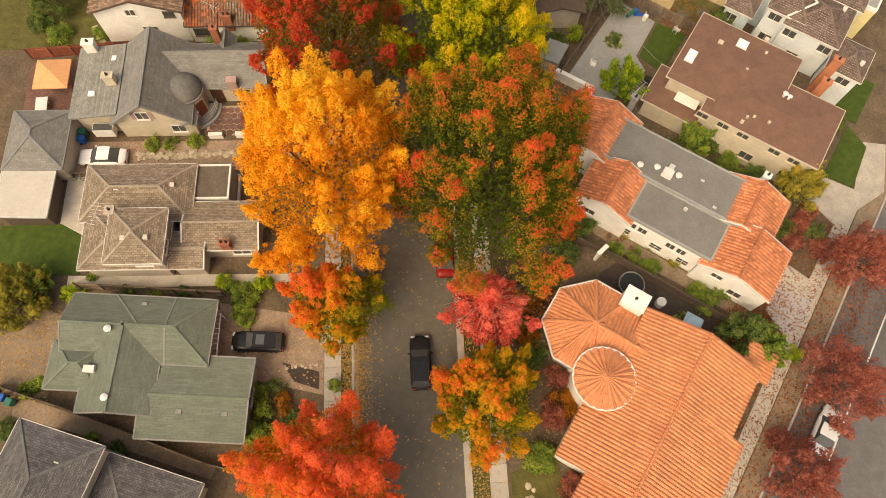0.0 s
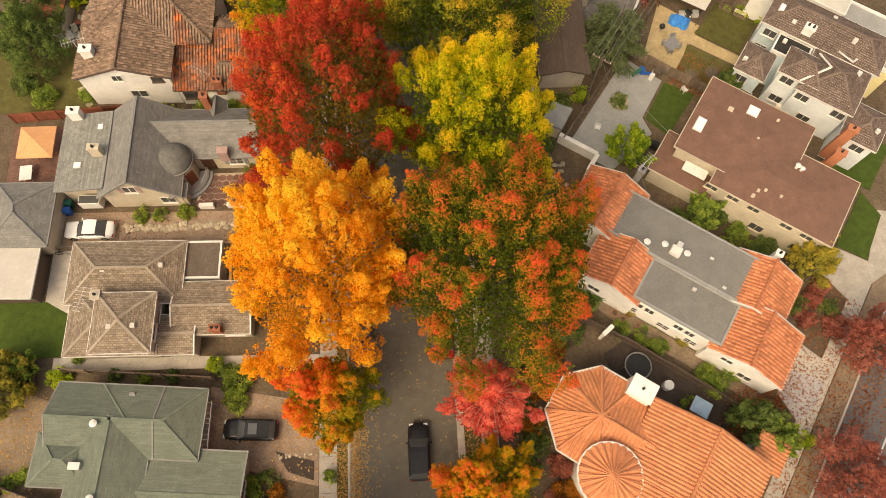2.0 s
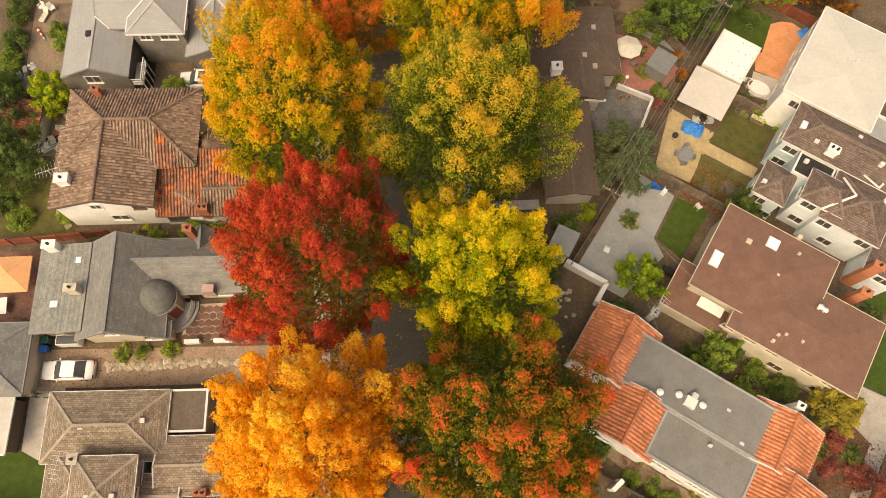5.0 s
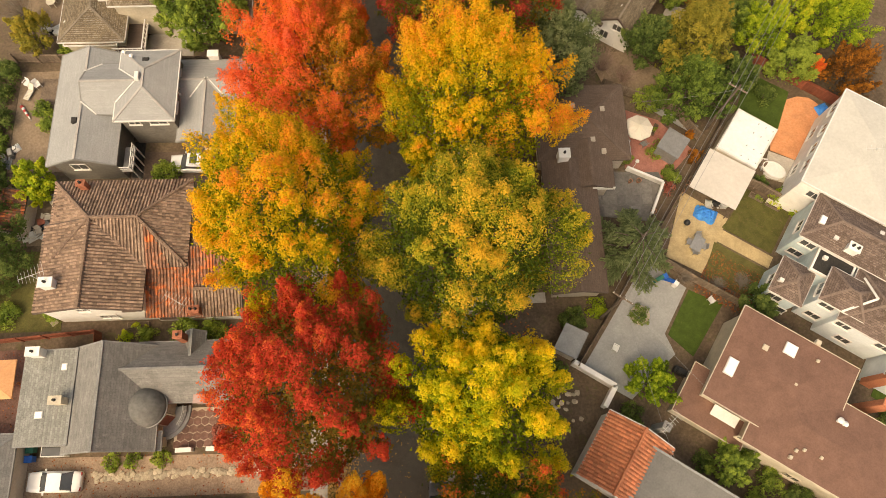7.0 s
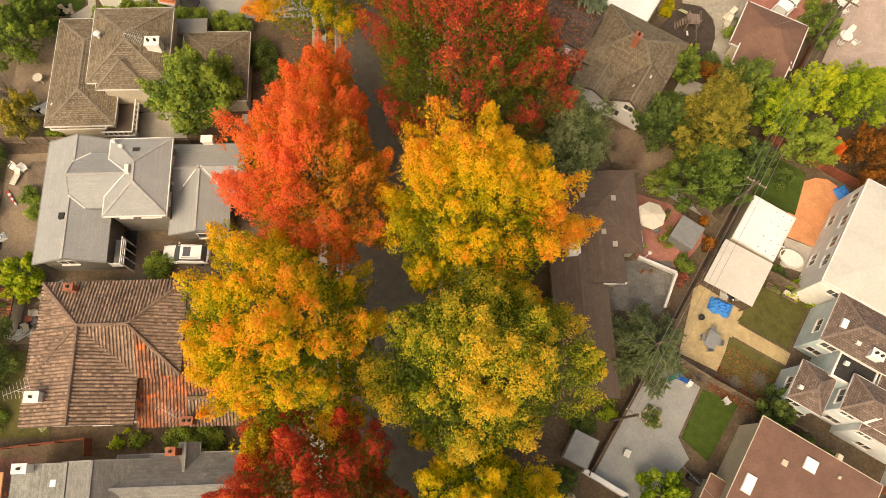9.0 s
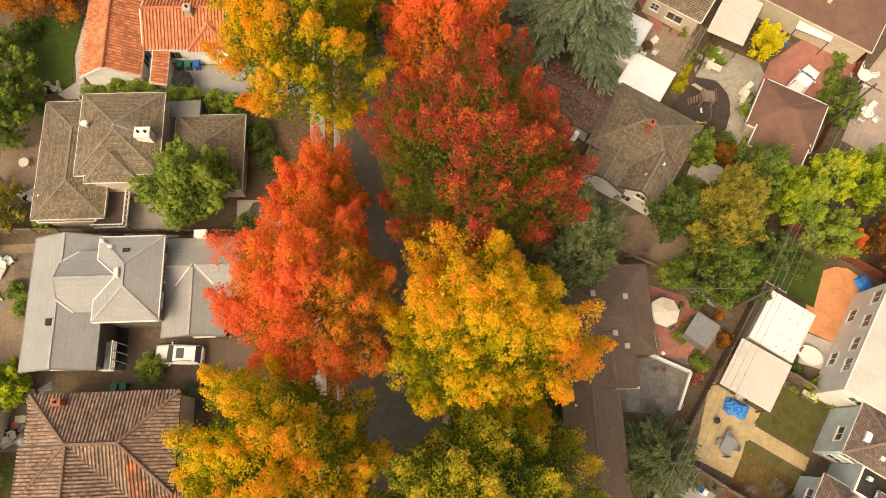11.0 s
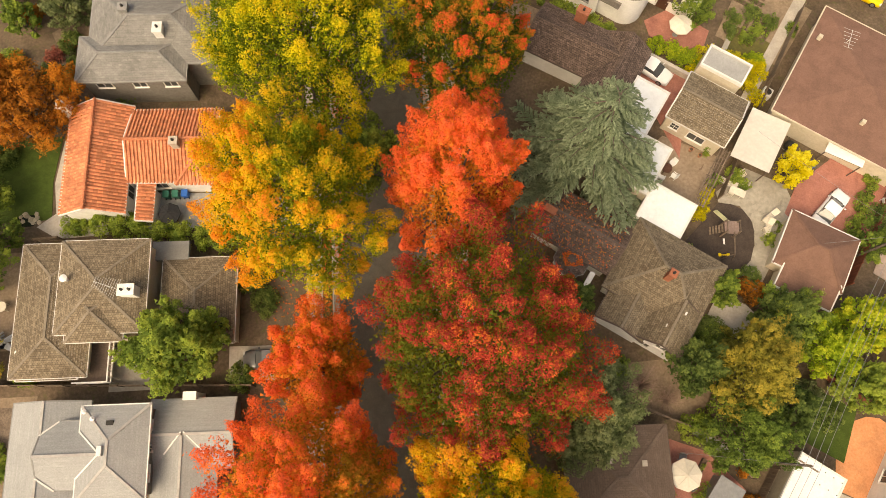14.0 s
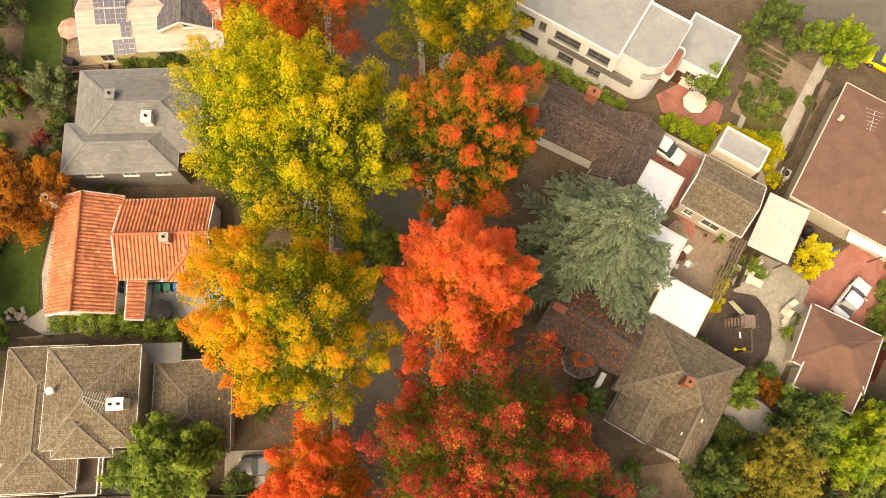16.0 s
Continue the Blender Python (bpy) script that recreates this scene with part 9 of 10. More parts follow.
for a, b in (((18.9, 46.8, 8.0), (22.6, 33.0, 4.6)), ((18.9, 46.8, 7.6), (27.4, 37.6, 5.0)), ((32.6, 66.6, 7.8), (24.0, 68.0, 3.6)), ((45.6, 85.4, 8.0), (36.6, 98.0, 2.9)), ((45.6, 85.4, 8.0), (40.0, 86.0, 3.6))):
    bm = bmesh.new()
    p, q = Vector(a), Vector(b)
    tube(bm, [p.lerp(q, i / 8) - Vector((0, 0, 1.2 * (i / 8) * (1 - i / 8))) for i in range(9)], 0.014, 4)
    part("cable", bm, GREY_METAL, T)

# ---- pots along the white wall ----
POT = mat("terracotta_pot", (0.34, 0.15, 0.09), (0.44, 0.21, 0.13), 8)
for px, py, r in ((18.9, 23.9, 0.32), (19.6, 23.3, 0.26), (20.2, 23.6, 0.22), (19.2, 24.6, 0.2), (20.9, 22.6, 0.24), (23.64, 60.79, 0.2), (24.51, 60.8, 0.24), (25.56, 57.4, 0.26), (29.48, 60.35, 0.24), (28.82, 59.5, 0.22), (30.6, 97.4, 0.22), (31.4, 96.7, 0.2)):
    T = thing("flower_pot", "round terracotta flower pot on the ground", "flower pot", px, py, 0.06, group="flower pots")
    bm = bmesh.new()
    loft(bm, [[(r * k * math.cos(6.2832 * q / 14), r * k * math.sin(6.2832 * q / 14), z) for q in range(14)] for k, z in ((0.65, 0.0), (0.95, 0.4), (1.08, 0.41), (1.08, 0.5), (0.92, 0.5), (0.9, 0.42))])
    part("pot", bm, POT, T)
    bm = bmesh.new()
    disc(bm, 0, 0, 0.4, 0.45, r * 0.88, r * 0.8, 12)
    part("soil", bm, SOIL, T)

# ---- more garden things ----
def bare_shrub(x, y, r, h, label, seed, twig):
    """A leafless shrub: many thin twigs rising from one foot."""
    rng = random.Random(seed)
    T = thing("bare_shrub", label, "shrub", x, y)
    bm = bmesh.new()
    for k in range(70):
        a, q = rng.random() * 6.283, rng.uniform(0.3, 1.0)
        m = Vector((math.cos(a) * r * q * 0.4, math.sin(a) * r * q * 0.4, h * rng.uniform(0.35, 0.6)))
        t = Vector((math.cos(a) * r * q, math.sin(a) * r * q, h * (1.05 - 0.45 * q * q)))
        tube(bm, [(0, 0, 0), m, t], [0.03, 0.02, 0.007], 4, False)
        for j in range(3):
            w = m.lerp(t, 0.3 + 0.25 * j)
            tube(bm, [w, w + Vector((rng.uniform(-0.5, 0.5), rng.uniform(-0.5, 0.5), rng.uniform(0.1, 0.45)))], [0.011, 0.005], 3, False)
    tagged(part("brushwood", bm, twig, T), kind="stuff")


def junk_heap(x, y, yaw, label, seed, n=8, reach=1.1):
    """Boxes, boards, tubs and folded chairs stacked on the ground."""
    rng = random.Random(seed)
    T = thing("junk_heap", label, "clutter", x, y, 0.04, yaw)
    mats = (PALE_METAL, GREY_METAL, FENCE_WOOD, BLACK_PLASTIC, PALE_CLOTH, GREY_TRIM, WHITE_PLASTIC)
    for k in range(n):
        px, py, a = rng.uniform(-reach, reach), rng.uniform(-reach, reach) * 0.7, rng.uniform(0, 180)
        m, q = rng.choice(mats), k % 4
        if q == 0:
            w, d, h = rng.uniform(0.25, 0.5), rng.uniform(0.2, 0.4), rng.uniform(0.3, 0.6)
            ob = part("crate", boxes((-w, w, -d, d, 0, h), (-w + 0.05, w - 0.05, -d + 0.05, d - 0.05, h, h + 0.03), bevel=0.015), m, T)
        elif q == 1:
            for j in range(3):
                part("board", boxes((-0.7, 0.7, -0.09, 0.09, 0.0, 0.035), bevel=0.008), m, T).matrix_basis = pose(px, py + 0.2 * j, 0.06 + 0.03 * j, 0, 0, a * 0.1 + 9 * j)
            continue
        elif q == 2:
            bm = bmesh.new()
            loft(bm, [[(r * math.cos(6.2832 * i / 14), r * math.sin(6.2832 * i / 14), z) for i in range(14)] for r, z in ((0.2, 0), (0.27, 0.4), (0.24, 0.4), (0.2, 0.12))])
            ob = part("tub", bm, m, T)
        else:
            bm = bmesh.new()
            bmesh.ops.create_grid(bm, x_segments=6, y_segments=5, size=0.45)
            for v in bm.verts:
                d = max(abs(v.co.x), abs(v.co.y)) / 0.45
                v.co.z = 0.02 if d > 0.99 else 0.36 * (1 - d * d) + 0.12 * noise.noise(v.co * 5 + Vector((seed, k, 0))) + 0.06
            ob = part("cover_sheet", bm, m, T)
        ob.matrix_basis = pose(px, py, 0, 0, 0, a)


def bicycle(x, y, yaw, paint, label):
    T = thing("bicycle", label, "bicycle", x, y, 0.05, yaw, group="bicycles")
    for u in (-0.52, 0.52):
        bm = bmesh.new()
        tube(bm, [(u + 0.33 * math.cos(6.2832 * k / 18), 0.0, 0.34 + 0.33 * math.sin(6.2832 * k / 18)) for k in range(19)], 0.022, 5, False)
        part("wheel", bm, RUBBER, T)
    bm = bmesh.new()
    for p, q in (((-0.52, 0, 0.34), (-0.15, 0, 0.85)), ((-0.15, 0, 0.85), (0.4, 0, 0.85)), ((0.4, 0, 0.9), (0.52, 0, 0.34)), ((-0.02, 0, 0.34), (0.4, 0, 0.8)), ((-0.02, 0, 0.34), (-0.15, 0, 0.85)), ((-0.52, 0, 0.34), (-0.02, 0, 0.34))):
        tube(bm, [p, q], 0.02, 5)
    part("frame", bm, paint, T)
    bm = bmesh.new()
    tube(bm, [(0.34, -0.28, 1.0), (0.4, 0, 0.96), (0.34, 0.28, 1.0)], 0.016, 5)
    part("handlebar", bm, METAL, T)
    part("saddle", boxes((-0.3, -0.05, -0.08, 0.08, 0.9, 0.95), bevel=0.02), BLACK_PLASTIC, T)


def lounger(x, y, yaw, label):
    T = thing("sun_lounger", label, "lounger", x, y, 0.05, yaw, group="sun loungers")
    part("frame", boxes((-0.95, 0.95, -0.33, -0.28, 0.26, 0.32), (-0.95, 0.95, 0.28, 0.33, 0.26, 0.32), bevel=0.01), METAL, T)
    for k in range(7):
        part("slat", boxes((-0.93 + 0.17 * k, -0.79 + 0.17 * k, -0.28, 0.28, 0.29, 0.32)), PALE_CLOTH, T)
    part("backrest", boxes((0, 0.72, -0.29, 0.29, 0, 0.05), bevel=0.02), PALE_CLOTH, T).matrix_basis = pose(0.26, 0, 0.32, 0, -38)
    for i in (-0.8, 0.6):
        for j in (-0.3, 0.3):
            part("leg", boxes((i - 0.025, i + 0.025, j - 0.025, j + 0.025, 0, 0.26)), METAL, T)


def planter_box(x, y, w, d, yaw, leaf, label, seed, wood=None):
    T = thing("planter_box", label, "planter", x, y, 0.03, yaw, group="planter boxes")
    for bx in ((-w / 2, w / 2, -d / 2, -d / 2 + 0.05), (-w / 2, w / 2, d / 2 - 0.05, d / 2), (-w / 2, -w / 2 + 0.05, -d / 2 + 0.05, d / 2 - 0.05), (w / 2 - 0.05, w / 2, -d / 2 + 0.05, d / 2 - 0.05)):
        part("side_board", boxes((*bx, 0, 0.4)), wood or FENCE_WOOD, T)
    part("soil", boxes((-w / 2 + 0.05, w / 2 - 0.05, -d / 2 + 0.05, d / 2 - 0.05, 0.0, 0.33)), SOIL, T)
    rng = np.random.default_rng(seed)
    out = []
    for k in range(max(3, int(w * 3))):
        c = np.array([rng.uniform(-w / 2, w / 2) * 0.85, rng.uniform(-d / 2, d / 2) * 0.7, 0.5])
        out.append(clump_leaves(rng, c, np.array([0, 0, 1.0]), 0.22, 0.2, 45, 0.11, 0.55 + rng.normal() * 0.15))
    tagged(leaf_object("greenery", out, leaf, T), kind="stuff")


def crop_rows(label, x, y, yaw, n, length, leaf, seed):
    """A kitchen-garden bed of raked soil with rows of low plants."""
    T = thing("vegetable_bed", label, "vegetable bed", x, y, 0.02, yaw)
    for k in range(n):
        bm = bmesh.new()
        bar(bm, (-length / 2, 0.8 * k, 0.04), (length / 2, 0.8 * k, 0.04), 0.5, 0.16)
        part("soil_ridge", bm, SOIL, T)
    rng = np.random.default_rng(seed)
    out = []
    for k in range(n):
        for u in np.arange(-length / 2, length / 2, 0.38):
            if rng.random() < 0.72:
                out.append(clump_leaves(rng, np.array([u, 0.8 * k + rng.normal() * 0.05, 0.24]), np.array([0, 0, 1.0]), 0.2, 0.2 + 0.1 * rng.random(), 40, 0.12, 0.5 + rng.normal() * 0.18))
    tagged(leaf_object("greenery", out, leaf, T), kind="stuff")


PINK_TWIG = mat("pinkish_twig", (0.26, 0.17, 0.13), (0.36, 0.25, 0.2), 8)
GREY_TWIG = mat("grey_twig", (0.17, 0.14, 0.115), (0.27, 0.225, 0.19), 8)
bare_shrub(22.3, 74.1, 2.3, 2.6, "pinkish leafless shrub in the bare yard", 1, PINK_TWIG)
bare_shrub(24.4, 72.6, 1.6, 1.9, "pinkish leafless shrub beside the fence", 2, PINK_TWIG)
bare_shrub(-39.2, 82.4, 2.4, 4.2, "grey leafless bush behind the house", 3, GREY_TWIG)
bare_shrub(33.0, 49.6, 1.0, 1.2, "brown leafless bush along the fence", 4, GREY_TWIG)
bare_shrub(30.6, 49.4, 1.0, 1.1, "brown leafless bush along the fence", 5, GREY_TWIG)
bare_shrub(27.6, 50.2, 0.9, 1.2, "brown leafless bush along the fence", 6, GREY_TWIG)
junk_heap(-36.0, 58.1, 20, "grey heap of chairs, tubs and boards in the yard", 11, 12, 1.4)
junk_heap(-34.0, 61.4, 0, "boards and tubs stacked behind the tiled house", 12, 6)
junk_heap(-36.9, 81.2, 10, "dark crates and boards beside the house", 13, 6, 0.8)
junk_heap(-39.3, 66.4, 80, "garden tubs and boards along the fence", 14, 7)
junk_heap(45.2, 58.6, -34, "crates and tubs beside the white house", 15, 7)
junk_heap(32.2, 57.9, -34, "crates beside the blue tarpaulin", 16, 5, 0.7)
junk_heap(37.6, 61.9, -34, "tubs and boards by the garden pool", 17, 4, 0.8)
umbrella(-21.6, 92.7, 1.1, 2.2, mat("black_canvas", (0.02, 0.02, 0.022), (0.04, 0.04, 0.042), 6), "small black canvas parasol in the side yard")
junk_heap(24.2, 8.6 + 15.4, -34, "tubs and boards below the white wall", 19, 5, 0.8)
junk_heap(-33.2, 6.8, -20, "bins and boards in the side passage", 20, 6, 0.9)
junk_heap(41.0, 96.0, -34, "dark tubs beside the yellow tree", 21, 5, 0.7)
bicycle(-33.9, 32.5, 8, BLACK_PLASTIC, "black bicycle leaning by the fence")
bicycle(-33.1, 32.2, -6, GREY_METAL, "grey bicycle leaning by the fence")
bicycle(28.9, 34.6, -34, BLACK_PLASTIC, "black bicycle below the cream wall")
lounger(37.2, 88.8, 60, "pale folding sun lounger on the concrete yard")
lounger(37.6, 89.9, 35, "pale folding sun lounger on the concrete yard")
lounger(-38.2, 73.6, 70, "pale folding sun lounger on the back yard earth")
lounger(33.9, 93.6, -34, "pale folding sun lounger beside the flower bed")
for cx, cy, a in ((-37.5, 74.4, 40), (-38.6, 74.6, -30)):
    chair(cx, cy, a, WHITE_PLASTIC, "white plastic garden chair beside the deck")
for cx, cy, a in ((-25.3, 81.6, 160), (-24.6, 80.8, -20)):
    chair(cx, cy, a, mat("red_chair_paint", (0.3, 0.03, 0.03), (0.4, 0.05, 0.045), 5, 0.5), "dark red garden chair beside the house")
chair(29.8, 48.0, 120, WHITE_PLASTIC, "white plastic garden chair by the fence")
chair(19.9, 43.8, 60, WHITE_PLASTIC, "white plastic garden chair on the concrete yard")
table(-35.1, 58.9, 0.7, 0.7, 0.6, 15, mat("red_stool_paint", (0.36, 0.11, 0.07), (0.45, 0.16, 0.1), 5), "low red-brown garden stool by the heap")
table(50.6, 90.8, 1.5, 1.5, 0.72, 0, WHITE_PLASTIC, "round white table on the pinkish patio", True)
table(49.9, 86.4, 1.4, 1.4, 0.72, 0, WHITE_PLASTIC, "round white table on the pinkish patio", True)
for k in range(8):
    a = 6.2832 * k / 8
    bx, by = ((50.6, 90.8), (49.9, 86.4))[k % 2]
    chair(bx + 1.15 * math.cos(a), by + 1.15 * math.sin(a), math.degrees(a) - 90, WHITE_PLASTIC, "white plastic garden chair round a patio table")
planter_box(36.4, 58.5, 1.5, 0.5, -34, LEAF_GREEN, "wooden planter box with herbs", 31)
planter_box(37.9, 57.5, 1.5, 0.5, -34, LEAF_LIME, "wooden planter box with low plants", 32)
planter_box(27.0, 66.6, 1.3, 0.45, 56, LEAF_GREEN, "wooden planter box on the brick patio", 33)
planter_box(21.3, 61.3, 1.4, 0.5, 0, LEAF_DARK, "wooden planter box on the slate patio", 34)
planter_box(-24.9, 48.2, 2.0, 0.6, 0, LEAF_LIME, "long planter box under the white wall", 35)
crop_rows("raked vegetable bed with rows of low greens", 39.0, 114.6, -34.5, 5, 4.2, LEAF_DARK, 41)
crop_rows("raked vegetable bed with rows of low greens", 41.2, 110.8, 55.5, 4, 3.6, LEAF_GREEN, 42)
# closed striped parasol lying on the ground
T = thing("closed_parasol", "red and white striped parasol lying closed", "parasol", -38.4, 71.3, 0.2, 125)
bm = bmesh.new()
tube(bm, [(-1.3, 0, 0), (1.3, 0, 0)], 0.025, 6)
part("pole", bm, METAL, T)
for k in range(6):
    bm = bmesh.new()
    tube(bm, [(-0.9 + 0.3 * k, 0, 0), (-0.6 + 0.3 * k, 0, 0)], [0.07 + 0.02 * k, 0.09 + 0.02 * k], 8)
    part("cloth_band", bm, (WHITE_PLASTIC, mat("red_stripe_cloth", (0.5, 0.06, 0.06), (0.6, 0.1, 0.09), 6))[k % 2], T)
# garden pond between rocks
T = thing("garden_pond", "small dark garden pond edged with rocks", "pond", -35.9, 93.2, 0.05)
bm = bmesh.new()
slab(bm, [((0.95 + 0.15 * math.sin(3 * a)) * math.cos(a), (0.7 + 0.1 * math.cos(2 * a)) * math.sin(a)) for a in (6.2832 * k / 20 for k in range(20))], -0.1, 0.05)
part("water", bm, glass_mat("dark_water", (0.015, 0.017, 0.013), 0.04), T, "dark still water")
# blue plastic sheet beside the white house
T = thing("tarpaulin", "crumpled blue plastic sheet beside the white house", "tarpaulin", 45.6, 68.2, 0.05, 20)
bm = bmesh.new()
bmesh.ops.create_grid(bm, x_segments=12, y_segments=10, size=0.75)
for v in bm.verts:
    d = max(abs(v.co.x), abs(v.co.y)) / 0.75
    v.co.z = 0.0 if d > 0.99 else 0.4 * (1 - d ** 2) + 0.2 * noise.noise(v.co * 4.3) + 0.06
part("sheet", bm, TEAL_TARP, T)
wheelie_bin(44.7, 57.3, -34, BLUE_PLASTIC, "blue wheeled bin between the white houses")
wheelie_bin(-26.4, 61.8, 0, GREEN_PLASTIC, "dull green wheeled bin behind the tiled house")
wheelie_bin(-25.6, 61.8, 0, GREEN_PLASTIC, "dull green wheeled bin behind the tiled house")
wheelie_bin(-36.8, 10.9, -20, BLUE_PLASTIC, "blue bin beside the fence")
wheelie_bin(-36.0, 10.5, -20, GREEN_PLASTIC, "green bin beside the fence")
# stepping slabs beside the white gable
T = thing("stepping_slabs", "square pale stepping slabs in the grass", "stepping stones")
for k in range(4):
    part("slab", boxes((-0.32, 0.32, -0.28, 0.28, 0, 0.09), bevel=0.015), STONE, T).matrix_basis = pose(-33.9 + 0.34 * k, 50.7 - 0.62 * k, 0.03, 0, 0, 24 + 5 * k)
# lamp post on the slate patio
T = thing("garden_lamp", "thin white garden lamp on a post", "lamp", 24.0, 62.1, 0.05)
bm = bmesh.new()
tube(bm, [(0, 0, 0), (0, 0, 2.1)], 0.035, 6)
part("post", bm, WHITE_TRIM, T)
bm = bmesh.new()
bmesh.ops.create_uvsphere(bm, u_segments=12, v_segments=8, radius=0.2, matrix=Matrix.Translation((0, 0, 2.25)))
part("globe", bm, WHITE_PLASTIC, T)
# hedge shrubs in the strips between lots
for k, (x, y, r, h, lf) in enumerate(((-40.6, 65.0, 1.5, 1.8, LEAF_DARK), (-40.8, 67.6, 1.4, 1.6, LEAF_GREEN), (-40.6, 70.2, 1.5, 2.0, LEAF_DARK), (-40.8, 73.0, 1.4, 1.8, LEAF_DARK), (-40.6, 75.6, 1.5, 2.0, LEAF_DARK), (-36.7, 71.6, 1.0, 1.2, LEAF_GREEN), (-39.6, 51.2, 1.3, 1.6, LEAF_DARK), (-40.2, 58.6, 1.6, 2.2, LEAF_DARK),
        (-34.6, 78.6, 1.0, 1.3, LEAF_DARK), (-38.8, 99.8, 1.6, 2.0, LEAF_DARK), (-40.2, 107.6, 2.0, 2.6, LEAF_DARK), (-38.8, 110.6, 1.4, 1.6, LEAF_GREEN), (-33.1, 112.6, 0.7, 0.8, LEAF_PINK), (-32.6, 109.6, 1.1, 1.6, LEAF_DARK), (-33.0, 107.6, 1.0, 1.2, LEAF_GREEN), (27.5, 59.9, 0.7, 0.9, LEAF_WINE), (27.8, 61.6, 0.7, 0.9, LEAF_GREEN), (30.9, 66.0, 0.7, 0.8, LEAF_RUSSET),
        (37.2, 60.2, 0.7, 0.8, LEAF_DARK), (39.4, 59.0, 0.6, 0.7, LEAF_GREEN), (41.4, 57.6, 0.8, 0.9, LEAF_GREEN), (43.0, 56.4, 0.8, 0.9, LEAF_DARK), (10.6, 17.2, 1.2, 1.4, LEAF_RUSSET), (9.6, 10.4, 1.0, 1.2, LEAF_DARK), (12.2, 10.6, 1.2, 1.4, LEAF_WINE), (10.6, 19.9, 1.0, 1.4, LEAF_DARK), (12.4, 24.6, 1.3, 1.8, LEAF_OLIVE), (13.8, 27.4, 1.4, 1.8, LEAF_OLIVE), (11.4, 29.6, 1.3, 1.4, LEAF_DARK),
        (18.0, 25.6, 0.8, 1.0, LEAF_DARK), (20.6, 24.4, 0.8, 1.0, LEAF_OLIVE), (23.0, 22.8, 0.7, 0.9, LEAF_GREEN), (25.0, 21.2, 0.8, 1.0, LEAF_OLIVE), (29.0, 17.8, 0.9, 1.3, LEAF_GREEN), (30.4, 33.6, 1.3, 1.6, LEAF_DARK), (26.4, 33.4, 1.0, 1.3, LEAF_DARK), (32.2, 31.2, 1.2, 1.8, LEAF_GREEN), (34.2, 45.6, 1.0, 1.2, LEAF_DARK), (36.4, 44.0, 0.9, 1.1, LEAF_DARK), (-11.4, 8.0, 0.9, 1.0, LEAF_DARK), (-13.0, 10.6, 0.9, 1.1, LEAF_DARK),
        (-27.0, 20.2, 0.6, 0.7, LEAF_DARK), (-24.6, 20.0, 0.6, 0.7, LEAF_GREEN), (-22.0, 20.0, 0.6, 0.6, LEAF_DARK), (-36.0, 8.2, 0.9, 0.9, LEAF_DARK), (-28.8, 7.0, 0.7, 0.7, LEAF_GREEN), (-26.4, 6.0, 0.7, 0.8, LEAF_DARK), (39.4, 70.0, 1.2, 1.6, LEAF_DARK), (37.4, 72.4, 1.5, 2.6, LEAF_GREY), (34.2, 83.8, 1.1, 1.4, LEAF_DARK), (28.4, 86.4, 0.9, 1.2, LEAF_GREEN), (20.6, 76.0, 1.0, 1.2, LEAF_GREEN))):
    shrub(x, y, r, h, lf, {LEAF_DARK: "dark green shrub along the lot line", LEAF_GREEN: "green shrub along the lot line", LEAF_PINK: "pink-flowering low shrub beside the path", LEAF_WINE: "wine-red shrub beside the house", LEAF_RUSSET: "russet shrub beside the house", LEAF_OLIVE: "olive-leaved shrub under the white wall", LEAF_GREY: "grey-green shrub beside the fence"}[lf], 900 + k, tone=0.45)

# ---- fallen leaves ----
def litter(name, label, material, spots, seed, z=0.1, size=0.15):
    """Loose leaves lying about: each spot is a strip with a count."""
    rng = np.random.default_rng(seed)
    T = thing(name, label, "fallen leaves", kind="stuff")
    out = []
    for x0, x1, y0, y1, n, zz, turn in spots:
        px, py = rng.uniform(x0, x1, n), rng.uniform(y0, y1, n)
        if turn:
            px, py = px * RX - py * RY, px * RY + py * RX
        p = np.stack([px, py, np.full(n, zz) + rng.random(n) * 0.03], 1)
        nr = np.tile(np.array([0, 0, 1.0]), (n, 1)) + rng.normal(size=(n, 3)) * 0.22
        nr /= np.linalg.norm(nr, axis=1, keepdims=True)
        out.append(leaves(p, nr, size * (0.6 + 0.8 * rng.random(n)), np.clip(rng.normal(0.5, 0.25, n), 0, 1), rng))
    tagged(leaf_object("leaves", out, material, T), kind="stuff")


LEAF_TAN = leaf_mat("dry_tan_leaves", [(0.0, (0.3, 0.16, 0.06)), (0.5, (0.56, 0.34, 0.12)), (1.0, (0.72, 0.52, 0.22))])
LEAF_DRYRED = leaf_mat("dry_red_leaves", [(0.0, (0.12, 0.035, 0.02)), (0.5, (0.3, 0.09, 0.035)), (1.0, (0.45, 0.2, 0.07))])
litter("leaf_litter", "yellow and tan leaves drifted along the kerb", LEAF_TAN, [(-7.2, -6.3, -10, 36, 5200, 0.075, 0), (-6.0, -5.2, -10, 36, 5200, 0.04, 0), (-5.2, -4.4, -10, 36, 1600, 0.03, 0), (-4.4, -3.4, -10, 36, 400, 0.03, 0), (-4.2, 3.4, -10, 40, 500, 0.03, 0), (4.1, 5.5, -10, 36, 2200, 0.075, 0), (-8.7, -7.2, -8, 118, 900, 0.1, 0),
                                                                                (5.6, 7.1, -8, 118, 700, 0.1, 0), (-39, -33, 10.5, 19, 700, 0.06, 0), (-18, -9, 10, 18, 260, 0.11, 0), (7.2, 14, 4, 24, 900, 0.04, 0)], 5)
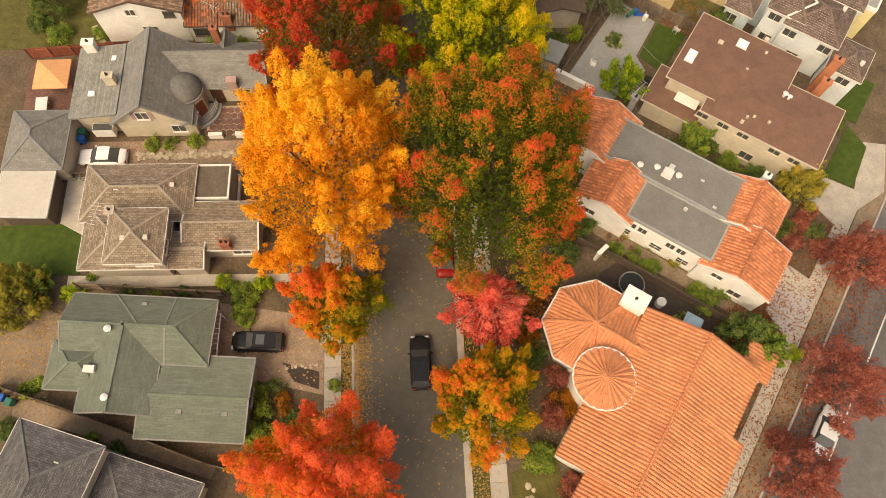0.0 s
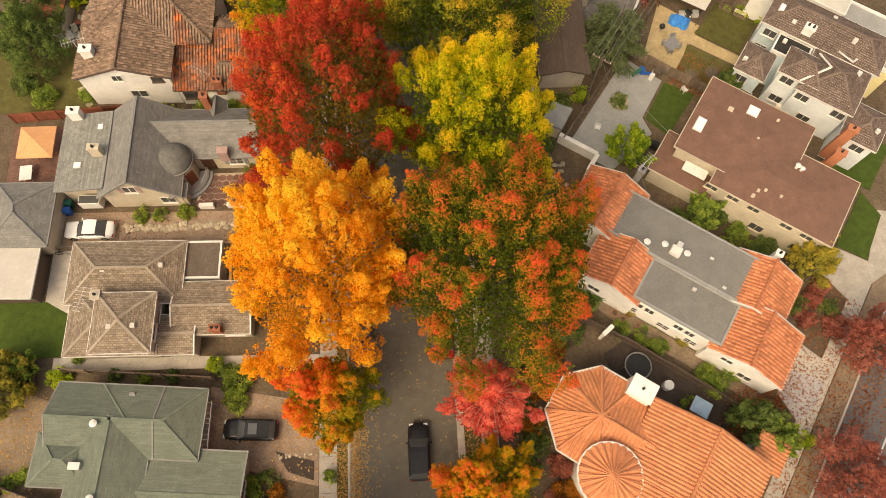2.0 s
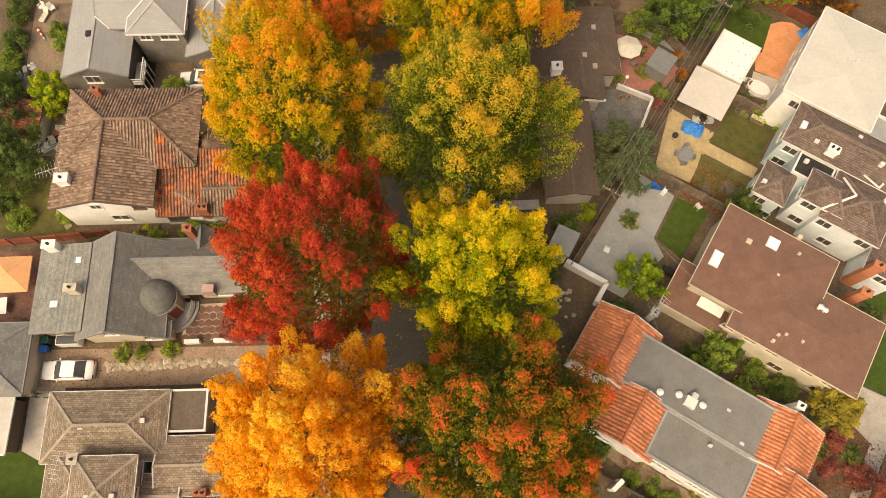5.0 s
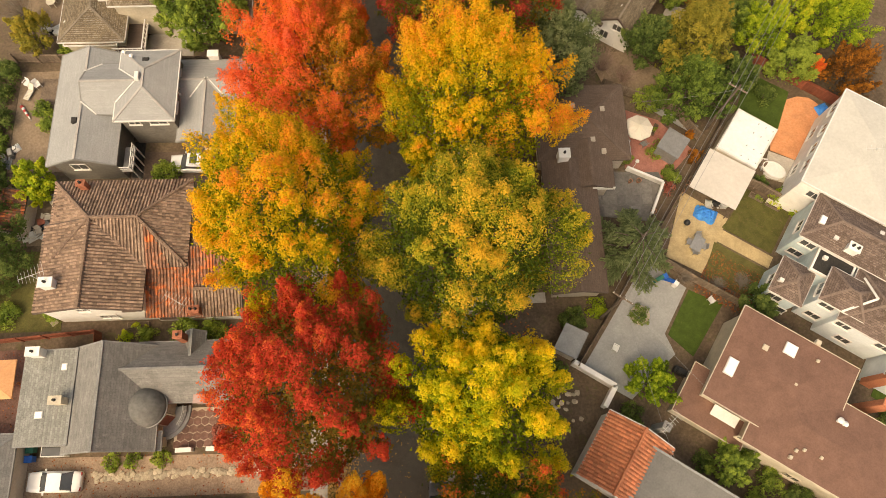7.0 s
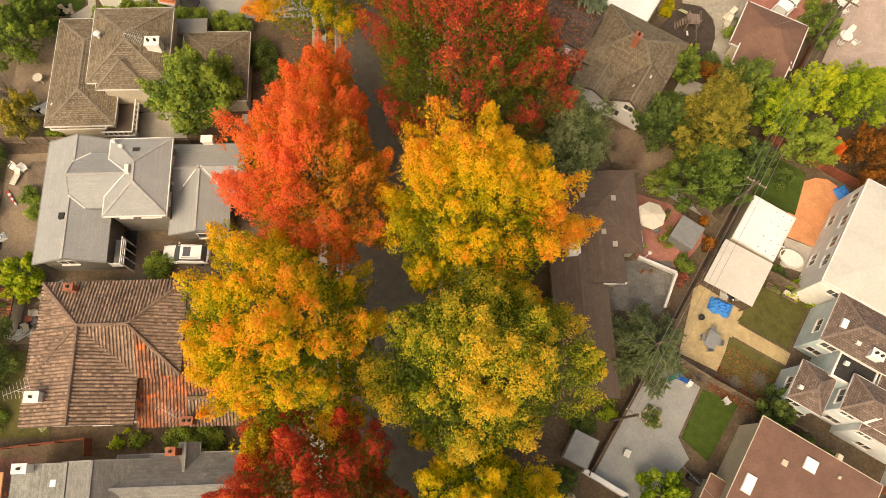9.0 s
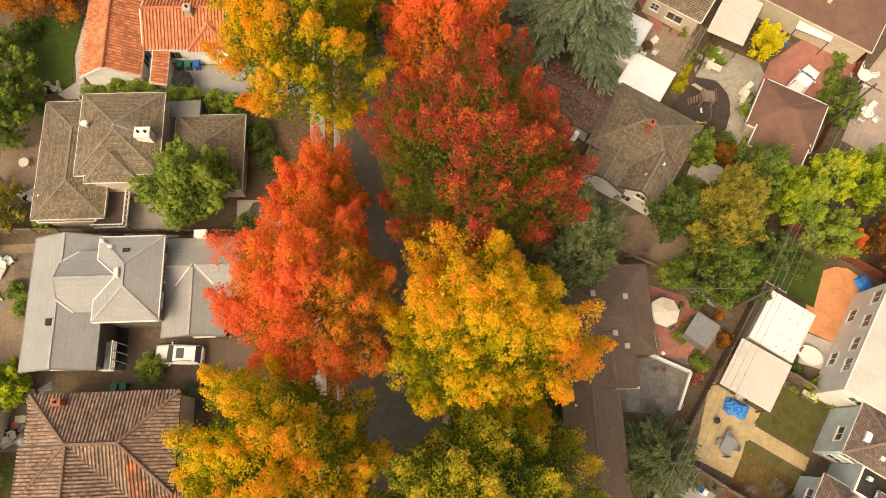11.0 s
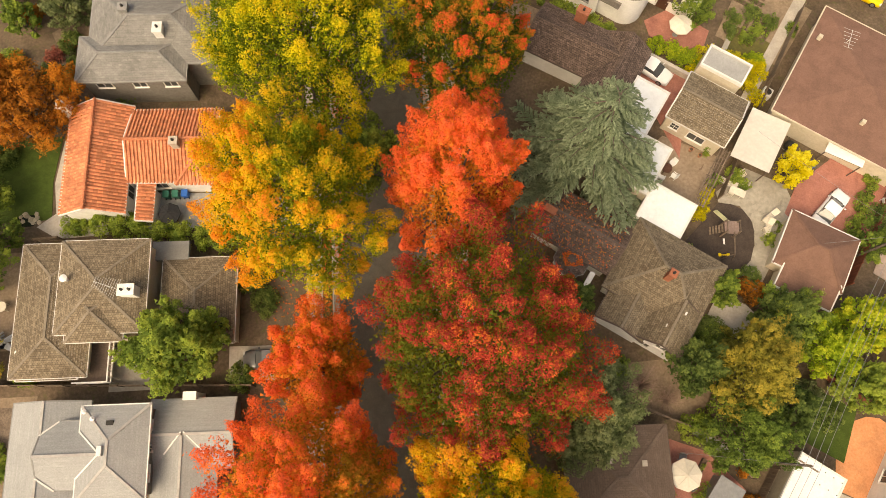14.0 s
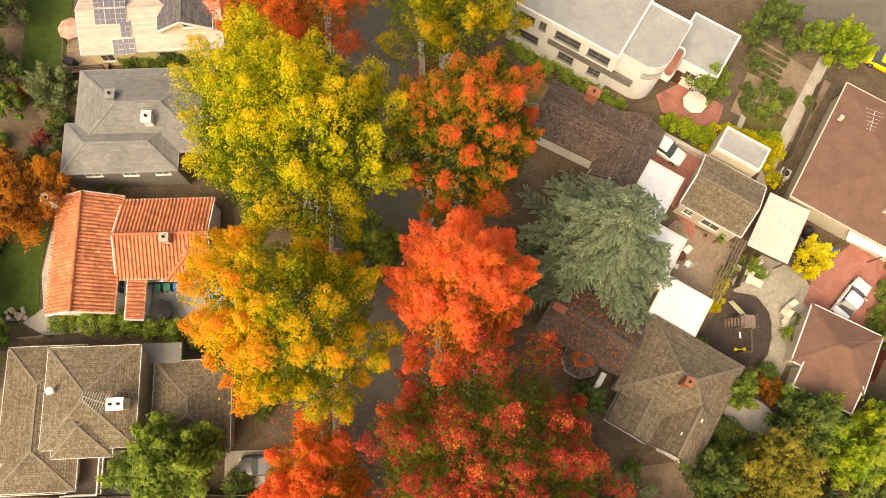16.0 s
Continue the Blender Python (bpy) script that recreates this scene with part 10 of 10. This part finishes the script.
litter("leaf_litter", "orange leaves drifted along the kerb and verge", LEAF_SCARLET, [(-6.0, -5.0, 36, 118, 5200, 0.04, 0), (-7.2, -6.3, 36, 118, 3600, 0.075, 0), (-5.0, -4.2, 36, 118, 900, 0.035, 0), (3.0, 3.9, 36, 118, 1800, 0.04, 0), (4.1, 5.5, 36, 118, 3000, 0.075, 0), (-12, -8.8, 36, 118, 1600, 0.05, 0), (7.2, 12, 36, 112, 1800, 0.05, 0)], 6)
litter("leaf_litter", "dry red leaves under the trees of the side street", LEAF_DRYRED, [(22.2, 26.2, -16, 44, 6500, 0.09, 1), (18.0, 22.2, -16, 44, 6000, 0.095, 1), (24.2, 28.0, -16, 44, 5200, 0.03, 1), (15.5, 19.5, 24, 34, 2200, 0.08, 1), (14.5, 18.0, 26, 38, 1500, 0.06, 1)], 7)
rng = np.random.default_rng(19)
T = thing("leaf_litter", "orange and red leaves lying on the low roof", "fallen leaves", 17.8, 88.8, 0, -34.5, kind="stuff")
n = 650
px, py = 4.0 - 8.0 * rng.random(n) ** 0.8, rng.uniform(-2.6, 2.6, n)
px = np.where(rng.random(n) < 0.2, rng.uniform(-3.0, -0.6, n), -px * 0.95)
p = np.stack([px, py, 4.25 - np.abs(py) * 1.3 / 2.7], 1)
nr = np.tile(np.array([0, 0, 1.0]), (n, 1)) + rng.normal(size=(n, 3)) * 0.25
tagged(leaf_object("leaves", [leaves(p, nr / np.linalg.norm(nr, axis=1, keepdims=True), 0.1 + 0.07 * rng.random(n), np.clip(rng.normal(0.4, 0.25, n), 0, 1), rng)], LEAF_SCARLET, T), kind="stuff")
litter("leaf_litter", "orange leaves heaped on the bay roof", LEAF_SCARLET, [(15.7, 17.5, 85.2, 86.6, 420, 3.02, 0)], 9, size=0.13)
litter("leaf_litter", "red leaves scattered on the worn lawn", LEAF_DRYRED, [(-4.5, 1.0, 56.5, 61.5, 1400, 0.07, 1), (-38, -30, 36.6, 46.2, 300, 0.09, 0), (-33, -14, 32.6, 36.4, 260, 0.09, 0)], 8)
